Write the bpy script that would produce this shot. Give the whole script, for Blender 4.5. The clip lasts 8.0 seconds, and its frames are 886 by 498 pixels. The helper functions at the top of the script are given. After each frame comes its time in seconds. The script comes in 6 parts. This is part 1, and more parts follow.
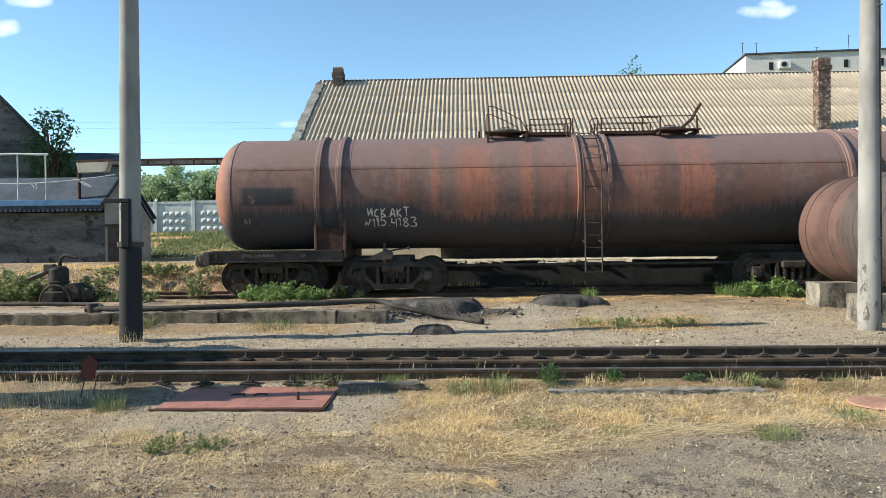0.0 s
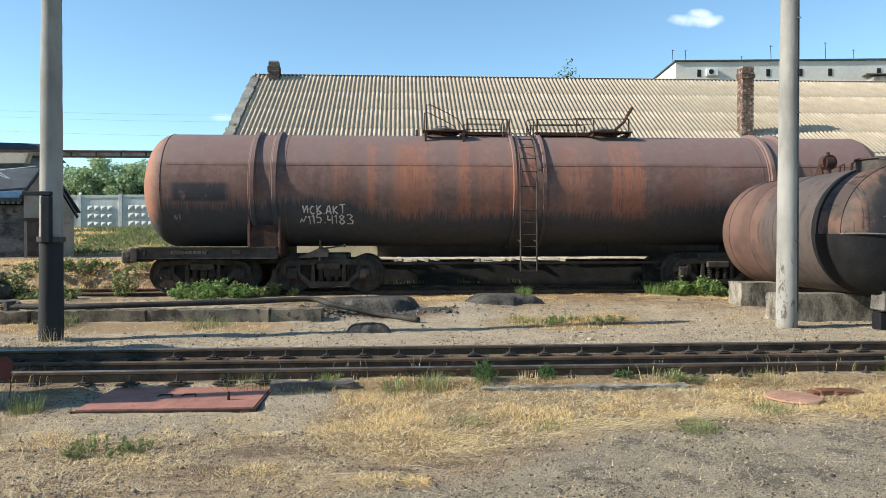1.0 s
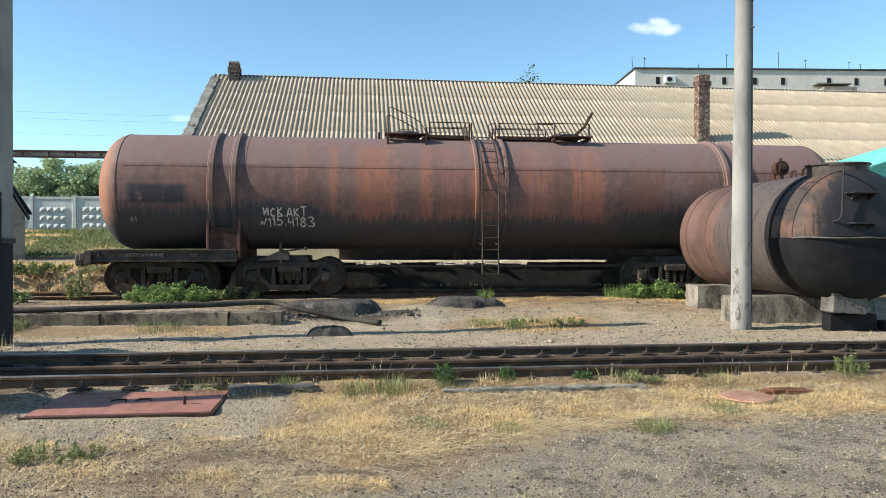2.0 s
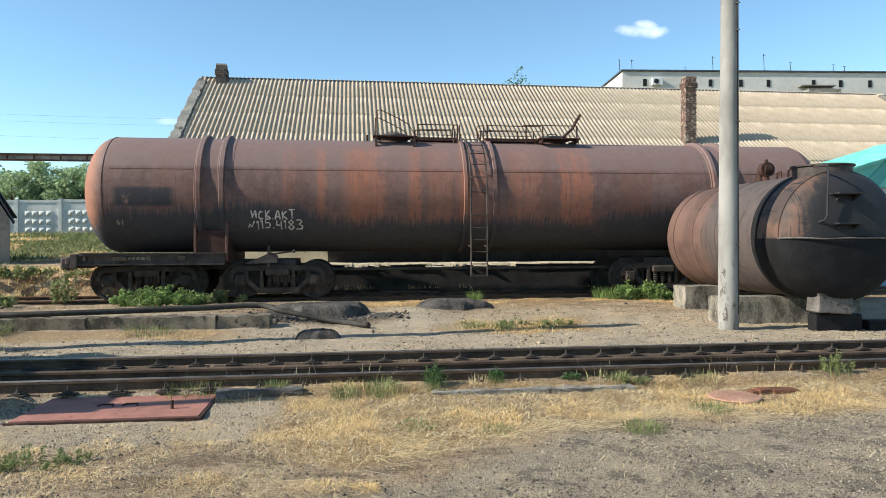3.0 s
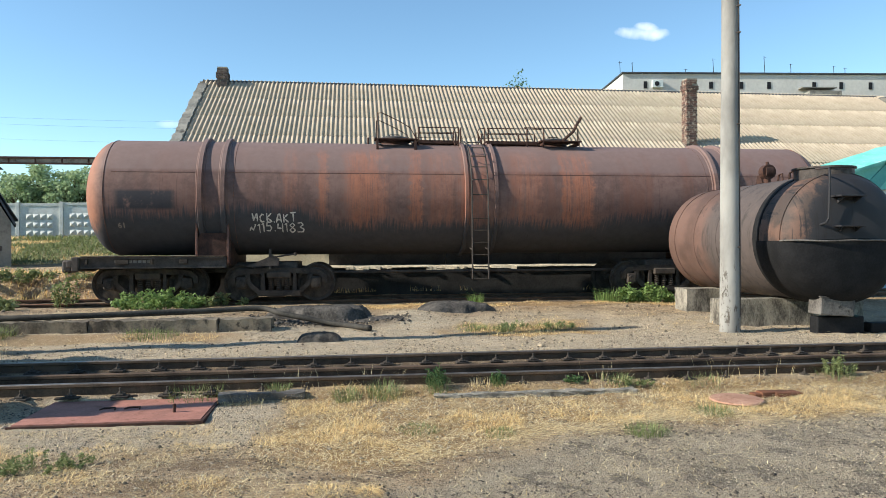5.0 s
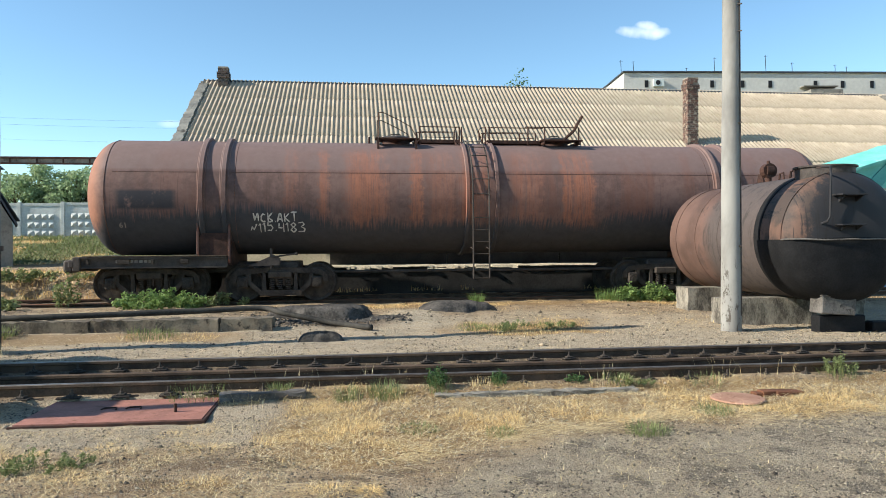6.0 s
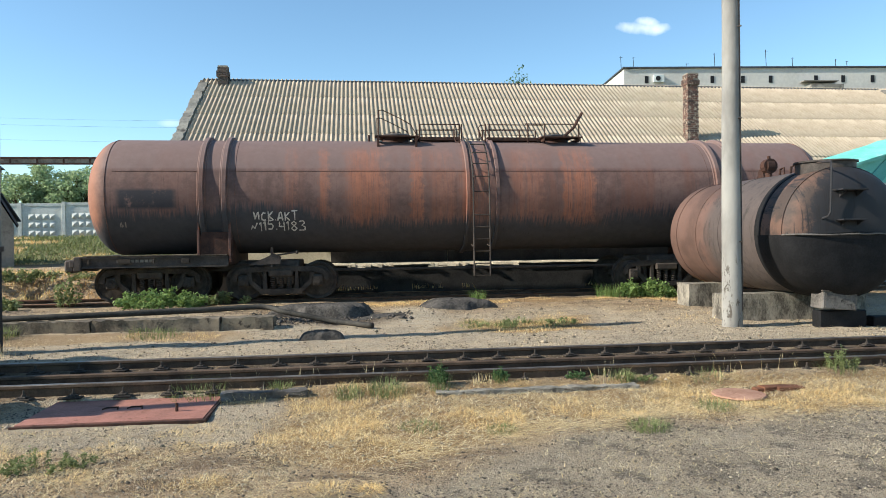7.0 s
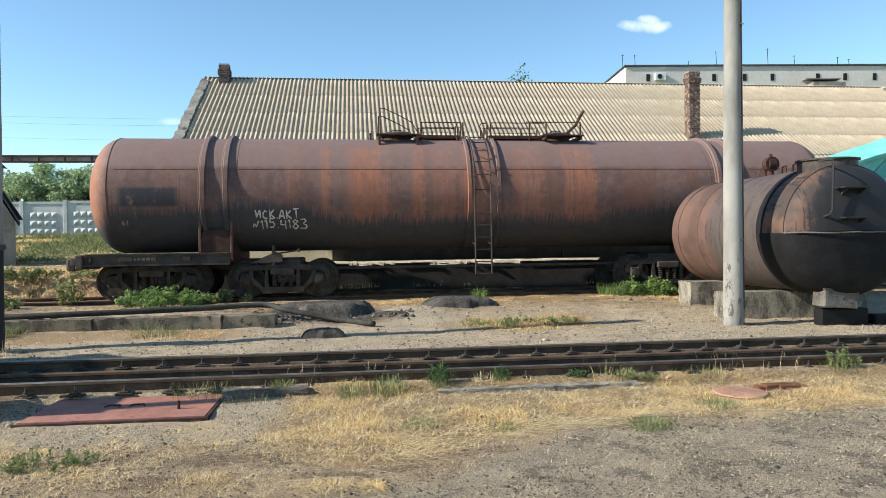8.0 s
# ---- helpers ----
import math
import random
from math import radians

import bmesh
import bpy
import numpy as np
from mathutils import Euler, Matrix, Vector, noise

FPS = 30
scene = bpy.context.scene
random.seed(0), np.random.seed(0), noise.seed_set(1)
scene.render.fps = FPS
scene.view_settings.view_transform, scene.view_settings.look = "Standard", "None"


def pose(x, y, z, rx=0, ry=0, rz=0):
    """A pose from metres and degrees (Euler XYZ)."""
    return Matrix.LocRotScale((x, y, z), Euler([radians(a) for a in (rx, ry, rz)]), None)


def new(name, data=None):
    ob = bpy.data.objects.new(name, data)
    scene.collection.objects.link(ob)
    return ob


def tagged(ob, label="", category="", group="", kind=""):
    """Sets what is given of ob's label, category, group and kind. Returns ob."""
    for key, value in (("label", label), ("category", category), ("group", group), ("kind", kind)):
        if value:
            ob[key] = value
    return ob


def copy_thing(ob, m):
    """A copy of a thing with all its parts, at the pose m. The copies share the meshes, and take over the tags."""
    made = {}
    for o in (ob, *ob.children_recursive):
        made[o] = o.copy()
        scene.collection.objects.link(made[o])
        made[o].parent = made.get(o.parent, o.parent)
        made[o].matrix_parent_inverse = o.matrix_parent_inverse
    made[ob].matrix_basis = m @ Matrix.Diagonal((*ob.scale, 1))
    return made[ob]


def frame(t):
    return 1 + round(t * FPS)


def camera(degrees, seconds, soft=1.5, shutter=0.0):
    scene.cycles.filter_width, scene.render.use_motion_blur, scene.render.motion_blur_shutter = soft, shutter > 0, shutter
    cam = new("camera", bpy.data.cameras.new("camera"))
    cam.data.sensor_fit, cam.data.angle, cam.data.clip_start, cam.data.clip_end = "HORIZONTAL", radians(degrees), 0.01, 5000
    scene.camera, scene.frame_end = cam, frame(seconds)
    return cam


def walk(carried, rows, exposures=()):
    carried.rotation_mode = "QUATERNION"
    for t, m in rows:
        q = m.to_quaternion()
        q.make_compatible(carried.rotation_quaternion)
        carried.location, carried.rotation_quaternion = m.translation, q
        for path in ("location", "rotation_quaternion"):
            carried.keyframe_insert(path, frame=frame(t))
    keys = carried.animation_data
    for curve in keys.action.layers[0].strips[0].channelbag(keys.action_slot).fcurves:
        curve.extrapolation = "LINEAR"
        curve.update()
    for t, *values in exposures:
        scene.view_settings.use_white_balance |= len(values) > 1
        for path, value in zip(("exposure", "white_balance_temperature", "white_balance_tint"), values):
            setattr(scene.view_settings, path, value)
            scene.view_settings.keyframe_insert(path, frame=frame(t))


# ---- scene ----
cam = camera(64.14, 8.0, soft=0.42)
EYE_Z = 1.68
ROWS = [  # seconds, x, z, yaw, pitch, roll
    (0.0, -0.000, 0.000, 1.658, -0.885, -0.664),
    (0.5, 0.005, -0.005, -0.986, -1.157, -0.378),
    (1.0, 0.016, 0.001, -3.418, -1.064, -0.091),
    (1.5, 0.031, -0.006, -4.857, -1.131, -0.062),
    (2.0, 0.036, -0.016, -6.420, -0.765, 0.073),
    (3.5, 0.042, -0.016, -7.369, -0.513, -0.172),
    (4.0, 0.032, -0.018, -7.388, -0.370, -0.130),
    (4.5, 0.027, -0.011, -7.307, -0.384, -0.203),
    (6.0, 0.033, -0.008, -7.160, -0.448, -0.341),
    (6.5, 0.039, -0.009, -7.151, -0.615, -0.628),
    (7.0, 0.044, -0.005, -7.077, -0.654, -0.723),
    (7.5, 0.038, -0.006, -7.076, -0.623, -0.709),
    (8.0, 0.041, -0.008, -6.972, -0.792, -0.719),
]
walk(cam, [(t, pose(x, 0, EYE_Z + z, 90 + p, -r, w)) for t, x, z, w, p, r in ROWS], exposures=[(0, 0.66, 6450, 7), (8, 0.66, 6450, 7)])

# ---- light ----
SUN_AZ = 8.0   # degrees by which the light leans away from the track's line
SUN_EL = 30.5
way = Vector((math.cos(radians(SUN_AZ)) * math.cos(radians(SUN_EL)), math.sin(radians(SUN_AZ)) * math.cos(radians(SUN_EL)), -math.sin(radians(SUN_EL))))
sun_data = bpy.data.lights.new("sun", "SUN")
sun_data.energy, sun_data.angle, sun_data.color = 5.0, radians(0.55), (1.0, 0.93, 0.82)
sun = new("sun", sun_data)
sun.matrix_world = Matrix.Translation((-30, -10, 30)) @ way.to_track_quat("-Z", "Y").to_matrix().to_4x4()

world = bpy.data.worlds.new("sky")
scene.world = world
world.use_nodes = True
wn, wl = world.node_tree.nodes, world.node_tree.links
wn.clear()
w_out, w_bg, sky = wn.new("ShaderNodeOutputWorld"), wn.new("ShaderNodeBackground"), wn.new("ShaderNodeTexSky")
sky.sky_type, sky.sun_disc = "NISHITA", False
sky.sun_elevation, sky.sun_rotation = radians(SUN_EL), radians(270 - SUN_AZ)
sky.air_density, sky.dust_density, sky.ozone_density = 0.9, 0.0, 1.15
w_bg.inputs["Strength"].default_value = 0.13


def sky_math(op, a, b=None):
    n = wn.new("ShaderNodeMath")
    n.operation = op
    for i, v in enumerate((a, b)):
        if v is None:
            continue
        if isinstance(v, (int, float)):
            n.inputs[i].default_value = v
        else:
            wl.new(v, n.inputs[i])
    return n.outputs[0]


# a few small fair-weather clouds, each a soft puff round its own direction
w_co = wn.new("ShaderNodeTexCoord")
w_sep = wn.new("ShaderNodeSeparateXYZ")
wl.new(w_co.outputs["Generated"], w_sep.inputs[0])
u_dir = sky_math("DIVIDE", w_sep.outputs[0], sky_math("MAXIMUM", w_sep.outputs[1], 0.05))
v_dir = sky_math("DIVIDE", w_sep.outputs[2], sky_math("MAXIMUM", w_sep.outputs[1], 0.05))
w_noise = wn.new("ShaderNodeTexNoise")
w_noise.inputs["Scale"].default_value, w_noise.inputs["Detail"].default_value = 34.0, 6.0
wl.new(w_co.outputs["Generated"], w_noise.inputs["Vector"])
wob = sky_math("SUBTRACT", w_noise.outputs[0], 0.5)
cover = 0.0
for cu, cv, su, sv, amount in ((0.424, 0.310, 0.040, 0.012, 0.6), (0.43, 0.318, 0.022, 0.010, 0.65), (-0.655, 0.308, 0.03, 0.016, 0.7), (-0.62, 0.345, 0.035, 0.010, 0.6),
                               (-0.24, 0.165, 0.03, 0.006, 0.25)):
    du = sky_math("DIVIDE", sky_math("SUBTRACT", u_dir, cu), su)
    dv = sky_math("DIVIDE", sky_math("SUBTRACT", v_dir, cv), sv)
    d2 = sky_math("ADD", sky_math("MULTIPLY", du, du), sky_math("MULTIPLY", dv, dv))
    edge = sky_math("SUBTRACT", sky_math("ADD", 1.0, sky_math("MULTIPLY", wob, 2.4)), d2)
    puff = sky_math("MULTIPLY", sky_math("MINIMUM", sky_math("MAXIMUM", edge, 0.0), 1.0), amount)
    cover = sky_math("MAXIMUM", cover, puff) if not isinstance(cover, float) else puff
w_mix = wn.new("ShaderNodeMix")
w_mix.data_type = "RGBA"
wl.new(cover, w_mix.inputs["Factor"])
w_air = wn.new("ShaderNodeMix")
w_air.data_type, w_air.blend_type = "RGBA", "MULTIPLY"
w_air.inputs["Factor"].default_value = 1.0
w_air.inputs["B"].default_value = (0.84, 1.0, 1.03, 1)
wl.new(sky.outputs[0], w_air.inputs["A"])
wl.new(w_air.outputs["Result"], w_mix.inputs["A"])
w_mix.inputs["B"].default_value = (7.2, 7.5, 8.0, 1)
wl.new(w_mix.outputs["Result"], w_bg.inputs["Color"])
wl.new(w_bg.outputs[0], w_out.inputs[0])

# ---- materials ----
def lin(r, g, b):
    """Linear colour from 0..255 values."""
    return tuple((v / 255 / 12.92) if v < 10.3 else ((v / 255 + 0.055) / 1.055) ** 2.4 for v in (r, g, b))


class Mat:
    """A node material in the making."""

    def __init__(self, name):
        self.m = bpy.data.materials.new(name)
        self.m.use_nodes = True
        self.n, self.l = self.m.node_tree.nodes, self.m.node_tree.links
        self.b = self.n["Principled BSDF"]
        self.co = self.n.new("ShaderNodeTexCoord").outputs["Object"]

    def world(self):
        self.co = self.n.new("ShaderNodeNewGeometry").outputs["Position"]
        return self

    def set(self, sock, v):
        if hasattr(v, "is_linked"):
            self.l.new(v, sock)
        elif isinstance(v, tuple) and len(v) == 3 and sock.type == "RGBA":
            sock.default_value = (*v, 1)
        else:
            sock.default_value = v

    def math(self, op, a, b=0.0, c=None):
        n = self.n.new("ShaderNodeMath")
        n.operation = op
        self.set(n.inputs[0], a)
        self.set(n.inputs[1], b)
        if c is not None:
            self.set(n.inputs[2], c)
        return n.outputs[0]

    def scaled(self, sx, sy, sz):
        n = self.n.new("ShaderNodeVectorMath")
        n.operation = "MULTIPLY"
        self.l.new(self.co, n.inputs[0])
        n.inputs[1].default_value = (sx, sy, sz)
        return n.outputs[0]

    def noise(self, scale, detail=4.0, rough=0.6, stretch=None, warp=0.0):
        n = self.n.new("ShaderNodeTexNoise")
        n.inputs["Scale"].default_value, n.inputs["Detail"].default_value, n.inputs["Roughness"].default_value = scale, detail, rough
        n.inputs["Distortion"].default_value = warp
        self.l.new(self.scaled(*stretch) if stretch else self.co, n.inputs["Vector"])
        return n.outputs[0]

    def cells(self, scale, feature="F1"):
        n = self.n.new("ShaderNodeTexVoronoi")
        n.feature = feature
        n.inputs["Scale"].default_value = scale
        self.l.new(self.co, n.inputs["Vector"])
        return n.outputs["Distance"]

    def axis(self, i):
        n = self.n.new("ShaderNodeSeparateXYZ")
        self.l.new(self.co, n.inputs[0])
        return n.outputs[i]

    def step(self, v, lo, hi):
        n = self.n.new("ShaderNodeMapRange")
        n.interpolation_type = "SMOOTHSTEP"
        self.set(n.inputs["Value"], v)
        n.inputs["From Min"].default_value, n.inputs["From Max"].default_value = lo, hi
        return n.outputs[0]

    def mix(self, f, a, b):
        n = self.n.new("ShaderNodeMix")
        n.data_type = "RGBA"
        self.set(n.inputs["Factor"], f)
        self.set(n.inputs["A"], a)
        self.set(n.inputs["B"], b)
        return n.outputs["Result"]

    def attr(self, name):
        n = self.n.new("ShaderNodeAttribute")
        n.attribute_name = name
        return n.outputs["Fac"]

    def chance(self, island=False):
        return self.n.new("ShaderNodeNewGeometry").outputs["Random Per Island"] if island else self.n.new("ShaderNodeObjectInfo").outputs["Random"]

    def done(self, color, rough=0.8, metal=0.0, bump=None, dist=0.01, strength=0.6, spec=0.4):
        self.set(self.b.inputs["Base Color"], color)
        self.set(self.b.inputs["Roughness"], rough)
        self.set(self.b.inputs["Metallic"], metal)
        self.b.inputs["Specular IOR Level"].default_value = spec
        if bump is not None:
            n = self.n.new("ShaderNodeBump")
            n.inputs["Distance"].default_value, n.inputs["Strength"].default_value = dist, strength
            self.l.new(bump, n.inputs["Height"])
            self.l.new(n.outputs[0], self.b.inputs["Normal"])
        return self.m


def plain(name, a, b, rough=0.8, scale=3.0, fine=40.0, metal=0.0, dist=0.006, stretch=None, vary=0.0, spec=0.22, c=None):
    """Two tones blended at two scales, with a fine relief."""
    m = Mat(name)
    big, small = m.noise(scale, 5, 0.65, stretch), m.noise(fine, 4, 0.7, stretch)
    f = m.step(m.math("ADD", m.math("MULTIPLY", big, 0.65), m.math("MULTIPLY", small, 0.35)), 0.36, 0.64)
    col = m.mix(f, a, b)
    if c:
        col = m.mix(m.step(m.noise(scale * 2.3, 6, 0.7), 0.56, 0.66), col, c)
    if vary:
        col = m.mix(m.math("MULTIPLY", m.chance(), vary), col, tuple(v * 0.35 for v in a))
    return m.done(col, m.math("ADD", rough - 0.1, m.math("MULTIPLY", small, 0.2)), metal, m.math("ADD", small, m.math("MULTIPLY", big, 0.7)), dist, spec=spec)


# ---- mesh helpers ----
def part(name, bm, material, parent=None, label="", smooth=False, at=None):
    me = bpy.data.meshes.new(name)
    if isinstance(bm, tuple):
        me.from_pydata(bm[0], [], bm[1])
    else:
        bmesh.ops.recalc_face_normals(bm, faces=bm.faces)
        bm.to_mesh(me)
        bm.free()
    for mt in material if isinstance(material, list) else [material]:
        me.materials.append(mt)
    if smooth:
        me.polygons.foreach_set("use_smooth", [True] * len(me.polygons))
        if smooth != "all":
            me.set_sharp_from_angle(angle=radians(38))
    ob = new(name, me)
    if parent is not None:
        ob.parent = parent
    if at is not None:
        ob.matrix_basis = at
    if label:
        tagged(ob, label)
    return ob


def again(src, parent, m):
    """Another part on the same mesh."""
    ob = new(src.name.split(".")[0], src.data)
    ob.parent, ob.matrix_basis = parent, m
    return ob


def thing(name, m, label, category, group="", kind=""):
    ob = new(name)
    ob.empty_display_size = 0.2
    ob.matrix_basis = m
    return tagged(ob, label, category, group, kind)


def box(bm, x0, x1, y0, y1, z0, z1, bevel=0.0, m=None):
    r = bmesh.ops.create_cube(bm, size=1, matrix=Matrix.Translation(((x0 + x1) / 2, (y0 + y1) / 2, (z0 + z1) / 2)) @ Matrix.Diagonal((x1 - x0, y1 - y0, z1 - z0, 1)))
    vs = r["verts"]
    if bevel:
        es = list({e for v in vs for e in v.link_edges})
        out = bmesh.ops.bevel(bm, geom=es, offset=bevel, segments=1, affect="EDGES", profile=0.5)
        vs = list({v for f in out["faces"] for v in f.verts} | {v for v in vs if v.is_valid})
    if m is not None:
        bmesh.ops.transform(bm, matrix=m, verts=vs)
    return vs


def rod(bm, a, b, r, segs=8, r2=None):
    a, b = Vector(a), Vector(b)
    d = b - a
    m = Matrix.Translation((a + b) / 2) @ d.to_track_quat("Z", "Y").to_matrix().to_4x4()
    return bmesh.ops.create_cone(bm, cap_ends=True, segments=segs, radius1=r, radius2=r if r2 is None else r2, depth=d.length, matrix=m)["verts"]


def pipe(bm, pts, r, segs=6, cap=True):
    """A round bar bent along points."""
    pts = [Vector(p) for p in pts]
    rings = []
    side = None
    for i, p in enumerate(pts):
        d = (pts[min(i + 1, len(pts) - 1)] - pts[max(i - 1, 0)]).normalized()
        if side is None:
            side = d.orthogonal().normalized()
        side = (side - d * side.dot(d)).normalized()
        up = d.cross(side)
        rings.append([bm.verts.new(p + (side * math.cos(k * math.tau / segs) + up * math.sin(k * math.tau / segs)) * r) for k in range(segs)])
    for a, b in zip(rings, rings[1:]):
        for k in range(segs):
            bm.faces.new((a[k], a[(k + 1) % segs], b[(k + 1) % segs], b[k]))
    if cap:
        bm.faces.new(rings[0][::-1])
        bm.faces.new(rings[-1])


def turned(bm, profile, segs, m, arc=(0.0, 360.0)):
    """A profile of (along, radius) turned round the x axis; closed where the radius is nought."""
    full = arc[1] - arc[0] >= 359.9
    n = segs if full else segs + 1
    rings = []
    for s, r in profile:
        if r < 1e-5:
            rings.append([bm.verts.new(m @ Vector((s, 0, 0)))])
            continue
        rings.append([bm.verts.new(m @ Vector((s, r * math.cos(radians(arc[0] + (arc[1] - arc[0]) * k / segs)), r * math.sin(radians(arc[0] + (arc[1] - arc[0]) * k / segs))))) for k in range(n)])
    for a, b in zip(rings, rings[1:]):
        for k in range(segs):
            k2 = (k + 1) % n
            if len(a) == 1 and len(b) > 1:
                bm.faces.new((a[0], b[k2], b[k]))
            elif len(b) == 1 and len(a) > 1:
                bm.faces.new((a[k], a[k2], b[0]))
            elif len(a) > 1:
                bm.faces.new((a[k], a[k2], b[k2], b[k]))


def slab(bm, outline, y0, y1):
    """An outline of (x, z) points drawn out along y."""
    f = [bm.verts.new((x, y0, z)) for x, z in outline]
    g = [bm.verts.new((x, y1, z)) for x, z in outline]
    bm.faces.new(f)
    bm.faces.new(g[::-1])
    for i in range(len(f)):
        j = (i + 1) % len(f)
        bm.faces.new((f[i], g[i], g[j], f[j]))


def lattice(x, y, cell, seed):
    """Smooth value noise, 0..1, at arrays of places."""
    rng = np.random.default_rng(seed)
    tab = rng.random((256, 256))
    u, v = np.asarray(x) / cell, np.asarray(y) / cell
    i, j = np.floor(u).astype(int), np.floor(v).astype(int)
    a, b = u - i, v - j
    a, b = a * a * (3 - 2 * a), b * b * (3 - 2 * b)
    g = lambda p, q: tab[p % 256, q % 256]
    return (g(i, j) * (1 - a) + g(i + 1, j) * a) * (1 - b) + (g(i, j + 1) * (1 - a) + g(i + 1, j + 1) * a) * b


def smooth(lo, hi, v):
    t = np.clip((np.asarray(v, float) - lo) / (hi - lo), 0, 1)
    return t * t * (3 - 2 * t)

# ---- surfaces ----
CONCRETE = plain("aged_concrete", lin(158, 150, 137), lin(100, 94, 85), 0.9, 2.2, 30, dist=0.008, c=lin(84, 78, 70))
PALE_CONCRETE = plain("pale_broken_concrete", lin(222, 210, 186), lin(150, 140, 124), 0.92, 3, 30, dist=0.01)
POLE_CONCRETE = plain("pole_concrete", lin(190, 181, 163), lin(140, 133, 120), 0.85, 1.4, 22, dist=0.006, stretch=(1, 1, 0.35))
DARK_CONCRETE = plain("sooty_concrete", lin(120, 114, 108), lin(70, 66, 62), 0.9, 1.6, 24, dist=0.01, c=lin(52, 49, 46))
RAIL_STEEL = plain("rail_steel", lin(104, 84, 68), lin(66, 54, 45), 0.72, 3, 60, 0.1, 0.003)
RAIL_TOP = plain("rail_head_steel", lin(150, 138, 126), lin(104, 92, 82), 0.42, 5, 60, 0.75, 0.001)
# black that puts the shade behind the wagon into the colour
SHADE_BLACK = plain("shade_black_wall", lin(66, 63, 61), lin(46, 44, 43), 0.95, 1.6, 20, dist=0.01)
OLD_WOOD = plain("old_sleeper_wood", lin(88, 76, 64), lin(46, 40, 35), 0.9, 4, 30, stretch=(4, 0.6, 4), dist=0.01)
IRON = plain("black_iron", lin(92, 83, 77), lin(60, 55, 52), 0.62, 3, 45, 0.3, 0.003)
BOGIE_IRON = plain("dusty_bogie_iron", lin(84, 75, 67), lin(48, 44, 41), 0.8, 3.5, 40, 0.15, 0.004)
TAR = plain("tar_asphalt", lin(98, 92, 86), lin(54, 51, 48), 0.85, 3, 24, dist=0.03)
RED_PLATE = plain("red_painted_plate", lin(168, 116, 101), lin(140, 98, 85), 0.75, 3.2, 50, 0.0, 0.003, c=lin(128, 88, 72))
RED_FADED = plain("faded_red_lid", lin(178, 138, 116), lin(148, 110, 90), 0.85, 4, 50, 0, 0.004, c=lin(120, 84, 64))
RED_DARK = plain("dark_red_plate", lin(104, 56, 48), lin(80, 44, 40), 0.7, 3, 40, 0, 0.002)
RUST = plain("orange_rust", lin(124, 82, 60), lin(82, 56, 44), 0.85, 4, 50, 0.1, 0.006)
ROOF_SHEET = plain("asbestos_sheet", lin(184, 168, 147), lin(156, 141, 122), 0.92, 0.9, 26, 0, 0.004, vary=0.08, c=lin(158, 144, 118))
ROOF_DARK = plain("dark_slate_sheet", lin(84, 90, 98), lin(60, 66, 73), 0.9, 1.2, 22, 0, 0.004, vary=0.2)
RENDER_PALE = plain("pale_plaster", lin(202, 195, 174), lin(172, 165, 146), 0.93, 0.9, 18, 0, 0.006, c=lin(130, 120, 100))
RENDER_GREY = plain("grey_plaster", lin(150, 146, 136), lin(106, 102, 96), 0.93, 0.7, 14, 0, 0.01, c=lin(74, 70, 66))
DARK_WALL = plain("soot_stained_wall", lin(116, 114, 112), lin(68, 67, 67), 0.93, 0.7, 12, 0, 0.01, stretch=(0.5, 1, 2.2), c=lin(58, 57, 57))
BLUE_METAL = plain("blue_painted_steel", lin(92, 128, 160), lin(70, 104, 136), 0.55, 2, 30, 0.0, 0.002)
TEAL = plain("turquoise_sheet", lin(128, 200, 188), lin(102, 184, 171), 0.6, 1.3, 26, 0, 0.003, c=lin(156, 214, 205))
WHITE_WALL = plain("whitewashed_wall", lin(214, 218, 214), lin(186, 192, 190), 0.9, 1.1, 20, 0, 0.004)
PALE_BLUE = plain("pale_blue_wall", lin(164, 184, 200), lin(136, 158, 178), 0.85, 1.1, 20, 0, 0.003)
APARTMENT = plain("grey_brick_wall", lin(206, 202, 194), lin(184, 180, 174), 0.93, 0.12, 3, 0, 0.004)
FENCE = plain("fence_concrete", lin(206, 206, 200), lin(172, 172, 166), 0.9, 0.8, 12, 0, 0.006)
DARK_GAP = plain("dark_opening", lin(40, 40, 42), lin(26, 26, 28), 0.6, 2, 12)
RUBBER = plain("dusty_hose_rubber", lin(74, 70, 64), lin(44, 42, 39), 0.8, 4, 40, dist=0.003)
CABLE = plain("cable_black", lin(44, 46, 50), lin(34, 36, 40), 0.7, 3, 20)

m = Mat("chimney_brick")
b_col = m.mix(m.chance(True), lin(120, 88, 75), lin(80, 67, 61))
BRICK = m.done(m.mix(m.step(m.noise(9, 5), 0.5, 0.66), b_col, lin(176, 160, 140)), 0.92, 0, m.noise(60, 4), 0.006)
m = Mat("sooty_brick")
SOOTY_BRICK = m.done(m.mix(m.chance(True), lin(104, 90, 82), lin(66, 62, 60)), 0.92, 0, m.noise(60, 4), 0.006)
MORTAR = plain("mortar", lin(168, 158, 142), lin(124, 116, 104), 0.95, 3, 40, 0, 0.008)


def leafy(name, a, b, back=0.25):
    m = Mat(name)
    col = m.mix(m.chance(True), a, b)
    mt = m.done(col, 0.65, 0, None, spec=0.25)
    tr = m.n.new("ShaderNodeBsdfTranslucent")
    m.l.new(col, tr.inputs[0])
    mx = m.n.new("ShaderNodeMixShader")
    mx.inputs[0].default_value = back
    out = m.n["Material Output"]
    m.l.new(m.b.outputs[0], mx.inputs[1])
    m.l.new(tr.outputs[0], mx.inputs[2])
    m.l.new(mx.outputs[0], out.inputs[0])
    return mt


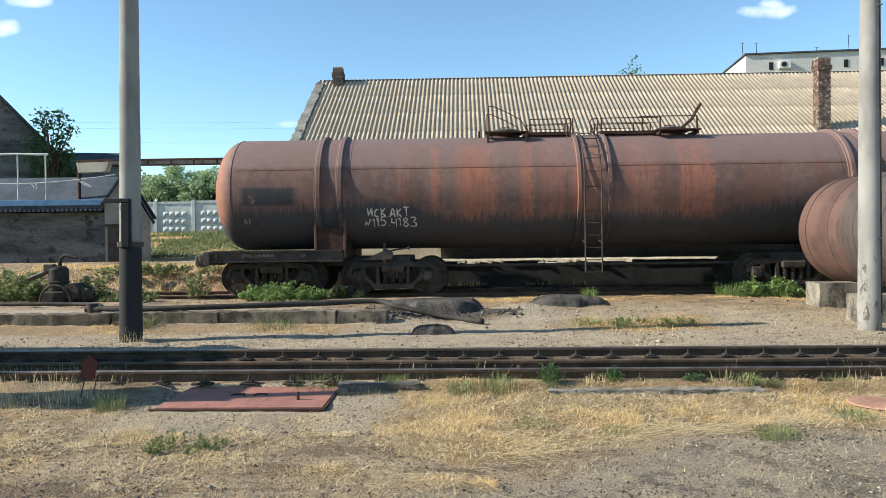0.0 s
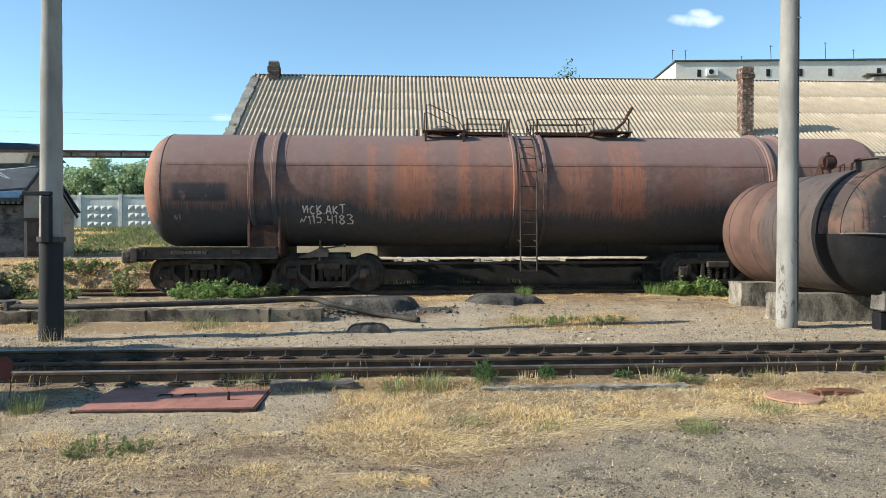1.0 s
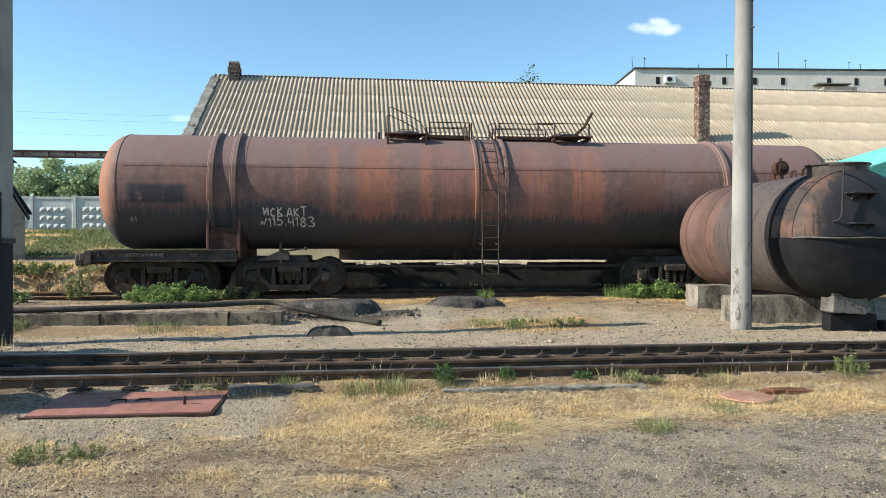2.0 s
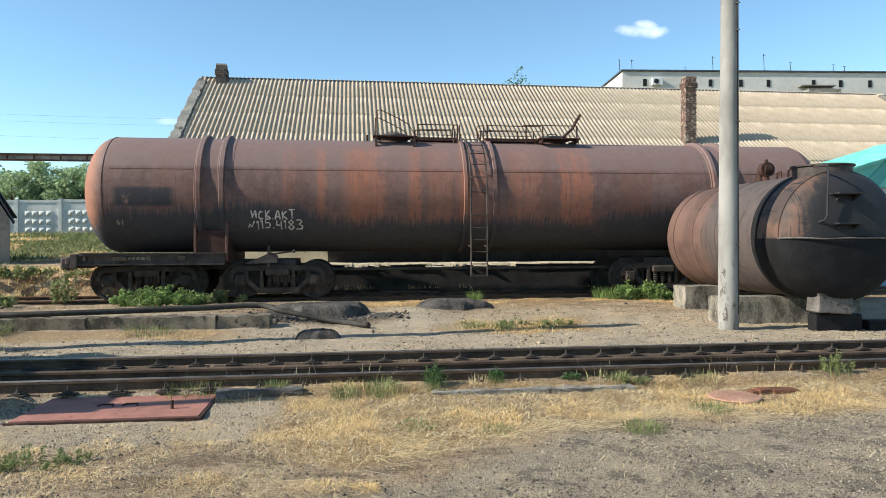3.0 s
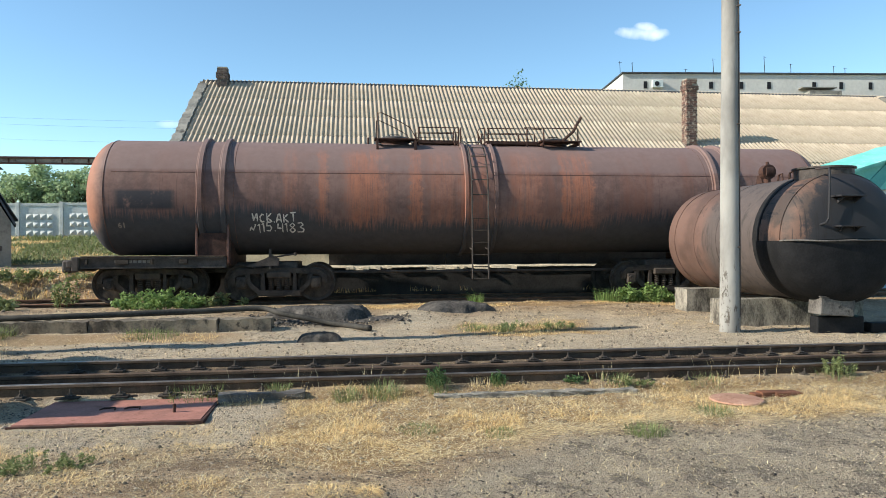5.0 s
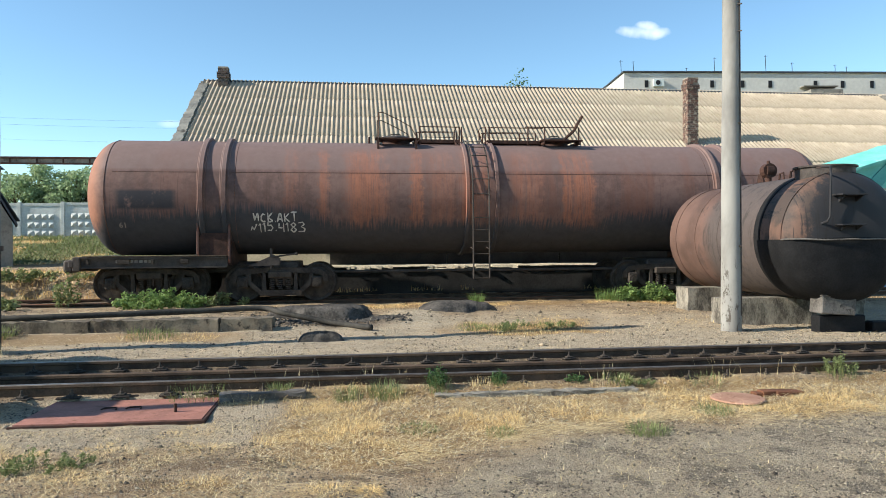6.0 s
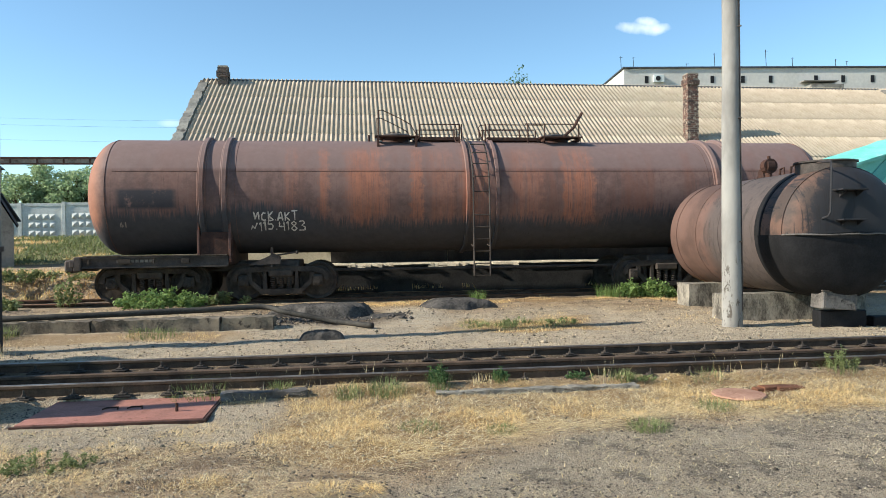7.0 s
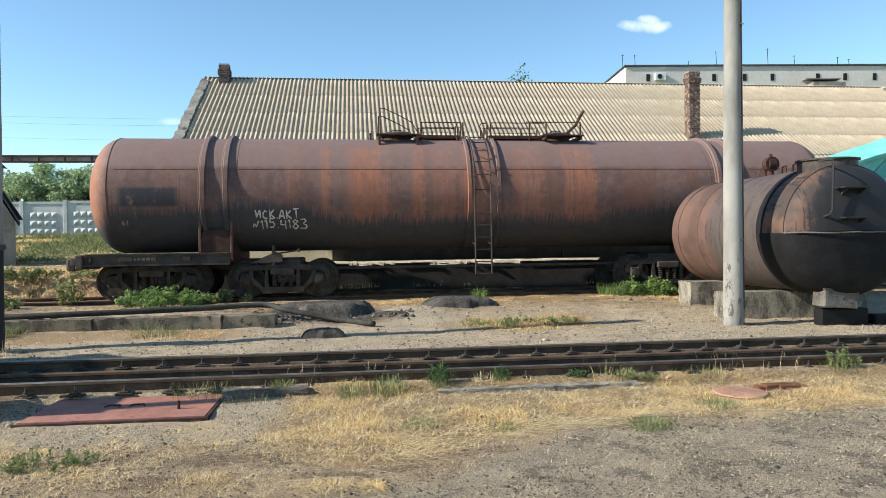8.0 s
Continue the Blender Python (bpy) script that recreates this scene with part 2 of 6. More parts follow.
LEAF = leafy("leaf_green", lin(142, 164, 98), lin(92, 116, 62), 0.35)
LEAF_PALE = leafy("leaf_pale_green", lin(182, 198, 154), lin(132, 152, 112), 0.4)
LEAF_DARK = leafy("leaf_dark_green", lin(92, 118, 72), lin(58, 84, 50), 0.3)
LEAF_GREY = leafy("leaf_grey_green", lin(146, 150, 100), lin(100, 112, 70), 0.3)
STRAW = leafy("dry_straw", lin(255, 230, 170), lin(202, 160, 102), 0.25)
STRAW_PALE = leafy("pale_straw", lin(253, 235, 192), lin(214, 186, 132), 0.2)
BARK = plain("bark", lin(96, 82, 68), lin(60, 50, 42), 0.95, 6, 40, dist=0.01)

# ---- ground ----
def height(x, y):
    x, y = np.asarray(x, float), np.asarray(y, float)
    left = 1 - smooth(-2.3, -1.2, x)
    ramp = 0.16 * smooth(12.6, 17.2, y)
    step_up = 0.22 * smooth(13.86, 13.98, y)
    z = ramp * (1 - left) + step_up * left
    z = z * (1 - smooth(16.5, 18.2, y)) + 0.15 * smooth(16.5, 18.2, y)
    beside = smooth(-7.0, -6.2, x)
    bank = smooth(20.75, 22.2, y + 0.5 * (lattice(x, y, 0.9, 5) - 0.5)) * (1 - beside) + smooth(21.7, 22.2, y) * beside
    z = z + bank * 0.70
    z = z + 1.35 * smooth(31, 49, y) * (1 - smooth(-9, -4, x)) - 0.9 * smooth(70, 160, y) * (1 - smooth(-9, -4, x))
    near = (y > 3) & (y < 21)
    rough = 0.05 * (lattice(x, y, 1.3, 1) - 0.5) + 0.03 * (lattice(x, y, 0.37, 2) - 0.5) + 0.016 * (lattice(x, y, 0.13, 3) - 0.5)
    calm = np.exp(-((y - 8.9) / 1.1) ** 4)
    z = z + rough * np.where(near, 1 - 0.75 * calm, 1.5) - 0.02
    z = z + (bank > 0.02) * (bank < 0.98) * 0.22 * (lattice(x, y, 0.33, 8) - 0.5)
    pit = smooth(-3.5, -3.25, x) * (1 - smooth(-1.4, -1.2, x))
    heaped = smooth(7.6, 7.95, y) * (1 - pit) + smooth(7.97, 8.05, y) * pit
    z = z + 0.075 * heaped * (1 - smooth(9.8, 10.3, y)) - 0.03 * smooth(8.15, 8.3, y) * (1 - smooth(9.5, 9.65, y))   # dirt heaped over the sleepers
    z = z + 0.07 * left * smooth(12.9, 13.5, y) * (1 - smooth(13.75, 13.9, y))
    # low heaps of spilt gravel and tar by the kerb's broken end
    z = z + 0.10 * np.exp(-(((x - 1.35) / 0.55) ** 2 + ((y - 15.3) / 0.9) ** 2)) + 0.08 * np.exp(-(((x - 0.7) / 0.5) ** 2 + ((y - 14.5) / 0.35) ** 2))
    return z


def span(fine0, fine1, d, far, grow=1.35):
    mid = list(np.arange(fine0, fine1 + d / 2, d))
    lo, hi, s = [], [], d
    a, b = fine0, fine1
    while a > -far:
        s *= grow
        a -= s
        lo.append(a)
    s = d
    while b < far:
        s *= grow
        b += s
        hi.append(b)
    return np.array(lo[::-1] + mid + hi)


gx, gy = span(-10, 10, 0.075, 1800), span(4.0, 22.4, 0.06, 1800)
GX, GY = np.meshgrid(gx, gy)
GZ = height(GX, GY)
nx, ny = len(gx), len(gy)
verts = np.stack([GX.ravel(), GY.ravel(), GZ.ravel()], 1)
idx = np.arange(nx * ny).reshape(ny, nx)
quads = np.stack([idx[:-1, :-1].ravel(), idx[:-1, 1:].ravel(), idx[1:, 1:].ravel(), idx[1:, :-1].ravel()], 1)
me = bpy.data.meshes.new("ground")
me.vertices.add(len(verts))
me.vertices.foreach_set("co", verts.ravel())
me.loops.add(quads.size)
me.loops.foreach_set("vertex_index", quads.ravel().astype(np.int32))
me.polygons.add(len(quads))
me.polygons.foreach_set("loop_start", (np.arange(len(quads)) * 4).astype(np.int32))
me.polygons.foreach_set("use_smooth", np.ones(len(quads), bool))
me.update(calc_edges=True)


def wob(x, y, c, a, s):
    return a * (lattice(x, y, c, s) - 0.5)


def z_straw(x, y):
    """How thickly dry grass grows, 0..1."""
    e = wob(x, y, 0.8, 0.9, 21) + wob(x, y, 0.25, 0.45, 22)
    front = np.interp(x, [-7, -3.6, -0.6, 0.0, 1.0, 1.7, 3.1, 5.2, 9], [5.6, 5.7, 5.5, 5.3, 5.7, 6.0, 6.35, 6.4, 6.4])
    verge = smooth(-0.12, 0.3, y - front - 0.35 * e) * (1 - smooth(7.7, 8.1, y + 0.4 * e)) * smooth(-0.8, -0.35, x + 0.5 * e)
    left = 0.34 * smooth(4.7, 5.2, y + e) * (1 - smooth(6.1, 6.5, y + 0.6 * e)) * (1 - smooth(-0.8, -0.2, x)) * smooth(0.5, 0.7, lattice(x, y, 0.5, 23))
    farleft = 0.6 * smooth(6.4, 6.7, y + 0.4 * e) * (1 - smooth(7.2, 7.4, y + 0.3 * e)) * (1 - smooth(-4.2, -3.5, x + e))
    rail_edge = 0.55 * smooth(7.5, 7.7, y) * (1 - smooth(7.9, 8.03, y)) * smooth(0.35, 0.6, lattice(x, y, 0.6, 24))
    kerb = 0.75 * smooth(12.6, 12.9, y + 0.6 * e) * (1 - smooth(13.5, 13.7, y)) * (1 - smooth(-2.6, -1.6, x + e))
    mid = 1.0 * smooth(12.6, 13.0, y + 0.5 * e) * (1 - smooth(13.9, 14.6, y + e)) * smooth(1.7, 2.4, x + e) * (1 - smooth(4.2, 5.3, x + e))
    far = 0.95 * smooth(16.7, 17.3, y + 0.8 * e) * (1 - smooth(18.1, 18.4, y)) * smooth(-0.6, 0.6, x + e)
    scatter = 0.16 * smooth(0.55, 0.7, lattice(x, y, 0.5, 25)) * smooth(12.5, 13.5, y) * (1 - smooth(17, 18, y)) * smooth(2, 3, x)
    return np.clip(np.maximum.reduce([verge, left, farleft, rail_edge, kerb, mid, far, scatter]), 0, 1)


def z_asphalt(x, y):
    front = np.interp(x, [-7, -0.5, 0.3, 1.67, 3.1, 5.2, 9], [4.4, 4.6, 4.9, 5.9, 6.3, 6.35, 6.4])
    return 1 - smooth(-0.35, 0.15, y - front + wob(x, y, 0.7, 0.5, 31))


def z_gravel(x, y):
    a = np.exp(-(((x - 1.3) / 0.75) ** 2 + ((y - 14.8) / 1.5) ** 2) ** 2)
    b = 0.7 * smooth(10.2, 10.8, y) * (1 - smooth(14.2, 16.5, y + wob(x, y, 1.2, 1.6, 41)))
    c = 0.7 * smooth(5.9, 6.3, y) * (1 - smooth(8.0, 8.1, y)) * smooth(-3.6, -3.1, x) * (1 - smooth(-0.9, -0.5, x + wob(x, y, 0.5, 0.4, 43)))
    return np.clip(np.maximum.reduce([a, b, c]), 0, 1)


def z_oil(x, y):
    track = smooth(8.0, 8.2, y) * (1 - smooth(9.75, 10.0, y + wob(x, y, 0.6, 0.3, 51)))
    spill = np.clip(1.6 * np.exp(-(((x + 0.35) / 1.25) ** 2 + ((y - 14.6 + wob(x, y, 0.4, 0.5, 53)) / 0.45) ** 2)), 0, 1)
    wag = smooth(18.3, 18.7, y) * (1 - smooth(20.4, 20.7, y))
    return np.clip(np.maximum.reduce([track, spill, 0.9 * wag]), 0, 1)


def z_green(x, y):
    slope = smooth(30, 33, y) * 0.9
    left = 0.7 * smooth(18.0, 18.4, y) * (1 - smooth(21.4, 22, y)) * (1 - smooth(-9, -8.2, x)) * smooth(0.4, 0.6, lattice(x, y, 0.8, 61))
    return np.clip(np.maximum(slope, left), 0, 1)


for key, fn in (("straw", z_straw), ("asphalt", z_asphalt), ("gravel", z_gravel), ("oil", z_oil), ("green", z_green)):
    at = me.attributes.new(key, "FLOAT", "POINT")
    at.data.foreach_set("value", fn(GX, GY).ravel().astype(np.float32))
m = Mat("yard_ground").world()
n1, n2, n3 = m.noise(1.1, 6, 0.65), m.noise(9, 5, 0.7), m.noise(70, 4, 0.7)
grit = m.cells(55)
f = m.math("ADD", m.math("MULTIPLY", n1, 0.5), m.math("MULTIPLY", n2, 0.5))
col = m.mix(m.step(f, 0.38, 0.62), lin(204, 178, 144), lin(156, 132, 104))
col = m.mix(m.math("MULTIPLY", m.step(m.noise(1.6, 6, 0.72, (0.6, 1.5, 1)), 0.47, 0.6), 0.75), col, lin(122, 101, 80))
col = m.mix(m.math("MULTIPLY", m.attr("gravel"), m.step(n2, 0.2, 0.6)), col, m.mix(n3, lin(224, 209, 184), lin(184, 169, 147)))
col = m.mix(m.math("MULTIPLY", m.attr("straw"), m.step(n2, 0.15, 0.55)), col, m.mix(n3, lin(192, 156, 108), lin(122, 96, 68)))
col = m.mix(m.math("MULTIPLY", m.attr("green"), m.step(n2, 0.25, 0.6)), col, m.mix(n1, lin(128, 124, 70), lin(88, 104, 52)))
asph = m.mix(m.step(m.math("ADD", n1, m.math("MULTIPLY", n3, 0.3)), 0.5, 0.85), lin(158, 144, 124), lin(188, 171, 146))
patch = m.noise(2.6, 6, 0.7)
asph = m.mix(m.step(patch, 0.5, 0.62), asph, lin(122, 112, 99))
asph = m.mix(m.math("MULTIPLY", m.step(m.noise(7, 5, 0.7), 0.55, 0.66), 0.6), asph, lin(182, 168, 148))
col = m.mix(m.attr("asphalt"), col, asph)
col = m.mix(m.math("MULTIPLY", m.attr("oil"), m.step(n1, 0.1, 0.6)), col, m.mix(n2, lin(116, 100, 84), lin(78, 68, 58)))
col = m.mix(m.math("MULTIPLY", m.step(grit, 0.35, 0.15), 0.28), col, m.mix(n3, lin(190, 182, 168), lin(70, 64, 58)))
speck = m.noise(24, 5, 0.75)
col = m.mix(m.math("MULTIPLY", m.step(n3, 0.5, 0.66), 0.6), col, lin(78, 66, 54))
col = m.mix(m.math("MULTIPLY", m.step(speck, 0.54, 0.7), 0.5), col, lin(88, 75, 60))
col = m.mix(m.math("MULTIPLY", m.step(n3, 0.44, 0.3), 0.5), col, lin(228, 214, 190))
GROUND = m.done(col, 0.95, 0, m.math("ADD", m.math("MULTIPLY", n3, 0.8), m.math("ADD", m.math("MULTIPLY", m.math("ADD", n2, m.math("MULTIPLY", speck, 1.6)), 0.9), m.math("MULTIPLY", m.step(grit, 0.4, 0.1), 0.8))), 0.034, 1.0, spec=0.2)
me.materials.append(GROUND)
tagged(new("ground", me), "dusty yard ground of dirt, worn asphalt and dry grass", "ground", kind="structure")


def ground_at(x, y):
    return float(height(np.array([x]), np.array([y]))[0])


# ---- the near railway track ----
RAIL_PROFILE = [(-0.075, 0), (0.075, 0), (0.075, 0.012), (0.012, 0.03), (0.009, 0.132), (0.037, 0.145), (0.037, 0.172), (0.029, 0.180), (-0.029, 0.180), (-0.037, 0.172), (-0.037, 0.145), (-0.009, 0.132), (-0.012, 0.03), (-0.075, 0.012)]


def rail_mesh(bm, x0, x1, y, z):
    a = [bm.verts.new((x0, y + p, z + q)) for p, q in RAIL_PROFILE]
    b = [bm.verts.new((x1, y + p, z + q)) for p, q in RAIL_PROFILE]
    bm.faces.new(a)
    bm.faces.new(b[::-1])
    for i in range(len(a)):
        j = (i + 1) % len(a)
        f = bm.faces.new((a[i], b[i], b[j], a[j]))
        f.material_index = 1 if 6 <= i <= 8 else 0


NEAR_Y, FAR_Y = 8.12, 9.66
track = thing("railway_track", pose(0, 0, 0), "brown railway track with bolted rails on half-buried sleepers", "railway track", kind="structure")
for ry in (NEAR_Y, FAR_Y):
    bm = bmesh.new()
    rail_mesh(bm, -70, 70, ry, -0.005)
    part("rail", bm, [RAIL_STEEL, RAIL_TOP], track)
bm = bmesh.new()
rail_mesh(bm, -70, 70, 8.72, -0.012)
part("guard_rail", bm, [RAIL_STEEL, RAIL_STEEL], track, "rusty inner guard rail")
bm = bmesh.new()
box(bm, -0.13, 0.13, 8.02, 10.28, -0.09, 0.046, 0.015)
sleeper0 = part("sleeper", bm, OLD_WOOD, track, at=pose(-12.0, 0, 0))


def fastener_mesh(bm):
    box(bm, -0.09, 0.09, -0.06, 0.06, 0.0, 0.022, 0.006)
    box(bm, -0.045, 0.045, -0.045, 0.05, 0.02, 0.042, 0.006)
    rod(bm, (0, 0, 0.03), (0, 0, 0.062), 0.024, 6)
    rod(bm, (0, 0, 0.05), (0, 0, 0.105), 0.011, 6)


bm = bmesh.new()
fastener_mesh(bm)
fast0 = part("rail_fastener", bm, BOGIE_IRON, track, at=pose(-12.0, NEAR_Y - 0.1, 0.03))
SLEEPERS = [-12.0 + 0.5 * i for i in range(50)]
for i, sx in enumerate(SLEEPERS):
    dx = random.uniform(-0.03, 0.03)
    if i:
        again(sleeper0, track, pose(sx + dx, 0, random.uniform(-0.01, 0.004), 0, 0, random.uniform(-1, 1)))
    for fy in (NEAR_Y - 0.105, FAR_Y - 0.105, NEAR_Y + 0.105, FAR_Y + 0.105):
        again(fast0, track, pose(sx + dx, fy, 0.047 if fy > 9 else 0.03, random.uniform(-4, 4), 0, random.uniform(-6, 6)))

# ---- the far track under the wagon ----
WR = 0.22       # top of its rails
WY = 19.47      # its middle
far_track = thing("railway_track", pose(0, 0, 0), "old rusty railway track sunk in dirt under the tank wagon", "railway track", kind="structure")
for ry in (WY - 0.78, WY + 0.78):
    bm = bmesh.new()
    rail_mesh(bm, -70, 40, ry, WR - 0.18)
    part("rail", bm, [RAIL_STEEL, RUST], far_track)
bm = bmesh.new()
box(bm, -0.13, 0.13, WY - 1.35, WY + 1.35, 0.0, 0.13, 0.02)
sl = part("sleeper", bm, OLD_WOOD, far_track, at=pose(-16, 0, 0))
for i in range(1, 62):
    again(sl, far_track, pose(-16 + 0.56 * i, 0, random.uniform(-0.02, 0.0), 0, 0, random.uniform(-2, 2)))

# ---- warehouse ----
RIDGE_Y, RIDGE_Z, PITCH = 28.0, 7.93, 0.65
EAVE_Y, WX0, WX1 = 22.6, -5.75, 22.6
WALL_Y, DECK = 23.4, 1.0
warehouse = thing("warehouse", pose(0, 0, 0), "long pale-plastered warehouse with a corrugated asbestos roof and crumbling gable", "warehouse")
bm = bmesh.new()
box(bm, WX0, WX1, WALL_Y, WALL_Y + 0.4, 0.0, RIDGE_Z - PITCH * (RIDGE_Y - WALL_Y) - 0.14)
part("wall", bm, RENDER_PALE, warehouse)
# dark panels added where the wall behind the wagon lies in deep shade
bm = bmesh.new()
for k in range(6):
    x0 = -0.75 + 3.85 * k
    box(bm, x0, x0 + 3.83, WALL_Y - 0.07, WALL_Y - 0.01, DECK, 3.5)
    part("shade_panel", bm, SHADE_BLACK, warehouse, "dark panel added for the shade on the warehouse wall")
    bm = bmesh.new()
bm.free()
bm = bmesh.new()
BACK_Y = 2 * RIDGE_Y - WALL_Y
box(bm, WX0, WX1, BACK_Y - 0.4, BACK_Y, 0.0, RIDGE_Z - PITCH * (BACK_Y - RIDGE_Y) - 0.14)
part("wall", bm, RENDER_PALE, warehouse)


def gable(x0, x1, rise, seed):
    """A gable wall that stands proud of the roof, with a crumbling coping."""
    rng = random.Random(seed)
    bm = bmesh.new()
    n = 60
    tops = []
    ys = [EAVE_Y - 0.1 + (2 * (RIDGE_Y - EAVE_Y) + 0.2) * k / (2 * n) for k in range(2 * n + 1)]
    for y in ys:
        z = RIDGE_Z - PITCH * abs(y - RIDGE_Y) + rise + rng.uniform(-0.025, 0.02)
        if abs(y - RIDGE_Y) < 0.45:
            z = min(z, RIDGE_Z + rise - 0.28 + rng.uniform(-0.04, 0.04))
        tops.append([bm.verts.new((x0 + rng.uniform(-0.05, 0.03), y, z + rng.uniform(-0.04, 0.02))), bm.verts.new((x1 + rng.uniform(-0.03, 0.03), y, z + rng.uniform(-0.03, 0.02)))])
    foot = [0.3 if WALL_Y <= y <= BACK_Y else RIDGE_Z - PITCH * abs(y - RIDGE_Y) - 0.3 for y in ys]
    bots = [[bm.verts.new((x0, y, z)), bm.verts.new((x1, y, z))] for y, z in zip(ys, foot)]
    for k in range(2 * n):
        bm.faces.new((tops[k][0], tops[k][1], tops[k + 1][1], tops[k + 1][0]))
        bm.faces.new((bots[k][0], bots[k + 1][0], tops[k + 1][0], tops[k][0]))
        bm.faces.new((bots[k][1], tops[k][1], tops[k + 1][1], bots[k + 1][1]))
    bm.faces.new((bots[0][0], tops[0][0], tops[0][1], bots[0][1]))
    bm.faces.new((bots[-1][0], bots[-1][1], tops[-1][1], tops[-1][0]))
    return part("gable", bm, RENDER_GREY, warehouse, "crumbling grey plastered gable wall")


gable(WX0 + 0.06, WX0 + 0.36, 0.12, 3)
gable(WX1 - 0.1, WX1 + 0.35, 0.22, 4)

# corrugated sheets, eight waves each, in overlapping rows
WAVE = 0.155
SLOPE = math.atan(PITCH)
ROW = 1.62
def sheet_mesh():
    cols, per, amp, length = 8, 8, 0.025, ROW + 0.14
    vs, fs = [], []
    n = cols * per + 1
    for layer in (0, 1):
        for j in range(2):
            for i in range(n):
                u = i * WAVE / per
                vs.append((u, j * length, amp * math.cos(math.tau * u / WAVE) - layer * 0.008))
    for layer in (0, 1):
        o = layer * 2 * n
        for i in range(n - 1):
            q = (o + i, o + i + 1, o + n + i + 1, o + n + i)
            fs.append(q if layer == 0 else q[::-1])
    for i in range(n - 1):
        fs.append((i, 2 * n + i, 2 * n + i + 1, i + 1))
    return vs, fs


roof = part("roof", sheet_mesh(), ROOF_SHEET, warehouse, "sun-bleached corrugated asbestos sheets", smooth="all")
rows_n = round((RIDGE_Y - EAVE_Y) / math.cos(SLOPE) / ROW)
first = True
rr = random.Random(11)
def sheet_pose(cx, row, jig):
    s = row * ROW
    y = RIDGE_Y - (s + ROW) * math.cos(SLOPE)
    z = RIDGE_Z - (s + ROW) * math.sin(SLOPE) + (0.03 if row == int(row) else 0.0)
    return Matrix.Translation((cx, y, z)) @ Euler((SLOPE - 0.0062 + jig * 0.001, 0, jig * 0.001)).to_matrix().to_4x4()


for row in [*range(rows_n), rows_n - 0.6]:
    cx = WX0 + 0.12
    while cx < WX1 - 0.2:
        p = sheet_pose(cx, row, rr.uniform(-1, 1))
        if first:
            roof.matrix_basis = p
            first = False
            sheet_data = roof.data
        else:
            ob = new("roof_sheet", sheet_data)
            ob.parent, ob.matrix_basis = roof, roof.matrix_basis.inverted() @ p
        cx += 8 * WAVE
bm = bmesh.new()   # back slope, seen by none but closing the house
v = [bm.verts.new(p) for p in ((WX0, RIDGE_Y, RIDGE_Z), (WX1, RIDGE_Y, RIDGE_Z), (WX1, BACK_Y + 0.8, RIDGE_Z - PITCH * (BACK_Y + 0.8 - RIDGE_Y)), (WX0, BACK_Y + 0.8, RIDGE_Z - PITCH * (BACK_Y + 0.8 - RIDGE_Y)))]
w = [bm.verts.new(q.co - Vector((0, 0, 0.05))) for q in v]
bm.faces.new(v)
bm.faces.new(w[::-1])
for i in range(4):
    bm.faces.new((v[i], w[i], w[(i + 1) % 4], v[(i + 1) % 4]))
part("back_roof", bm, ROOF_SHEET, warehouse)
bm = bmesh.new()   # dark board along the ridge
box(bm, WX0 + 0.3, WX1 - 0.1, RIDGE_Y - 0.02, RIDGE_Y + 0.1, RIDGE_Z - 0.05, RIDGE_Z + 0.055)
part("ridge_board", bm, ROOF_DARK, warehouse, "dark ridge board")
bm = bmesh.new()   # eave beam
box(bm, WX0 + 0.15, WX1 - 0.12, EAVE_Y + 0.25, EAVE_Y + 0.37, RIDGE_Z - PITCH * (RIDGE_Y - EAVE_Y - 0.3) - 0.3, RIDGE_Z - PITCH * (RIDGE_Y - EAVE_Y - 0.3) - 0.1)
part("eave_beam", bm, OLD_WOOD, warehouse)


def chimney(x, y, z0, z1, wx, wy, cap, brick):
    """Brick courses with recessed joints round a mortar core, a corbelled top."""
    c = thing("chimney", pose(x, y, z0), "weathered brick chimney on the warehouse roof", "chimney", "chimneys on the roof")
    bm = bmesh.new()
    h = z1 - z0
    box(bm, -wx / 2 + 0.012, wx / 2 - 0.012, -wy / 2 + 0.012, wy / 2 - 0.012, -0.4, h - 0.02)
    part("mortar_core", bm, MORTAR, c)
    bm = bmesh.new()
    rng = random.Random(int(x * 10))
    n = int((h + 0.3) / 0.075)
    for k in range(n):
        z = -0.3 + k * 0.075
        grow = 0.035 if cap and n - 5 <= k < n - 2 else 0.0
        if not cap and k < 8:
            grow = 0.02
        ax, ay = wx / 2 + grow, wy / 2 + grow
        off = 0.125 * (k % 2)
        for side in (-1, 1):
            u = -ax - off
            while u < ax:
                a, b = max(u, -ax), min(u + 0.24, ax)
                if b - a > 0.04 and rng.random() > 0.02:
                    j = rng.uniform(-0.006, 0.008)
                    box(bm, a, b - 0.01, *sorted((side * (ay + j), side * (ay - 0.1))), z, z + 0.064)
                u += 0.25
            u = -ay + 0.1
            while u < ay - 0.1:
                b = min(u + 0.24, ay - 0.1)
                if b - u > 0.04:
                    j = rng.uniform(-0.006, 0.008)
                    box(bm, *sorted((side * (ax + j), side * (ax - 0.1))), u, b - 0.01, z, z + 0.064)
                u += 0.25
    tagged(part("brickwork", bm, brick, c), kind="stuff")
    return c


chimney(-4.83, 27.72, 7.6, 8.42, 0.38, 0.38, True, SOOTY_BRICK)
chimney(11.87, 23.75, 5.1, 7.48, 0.41, 0.38, True, BRICK)

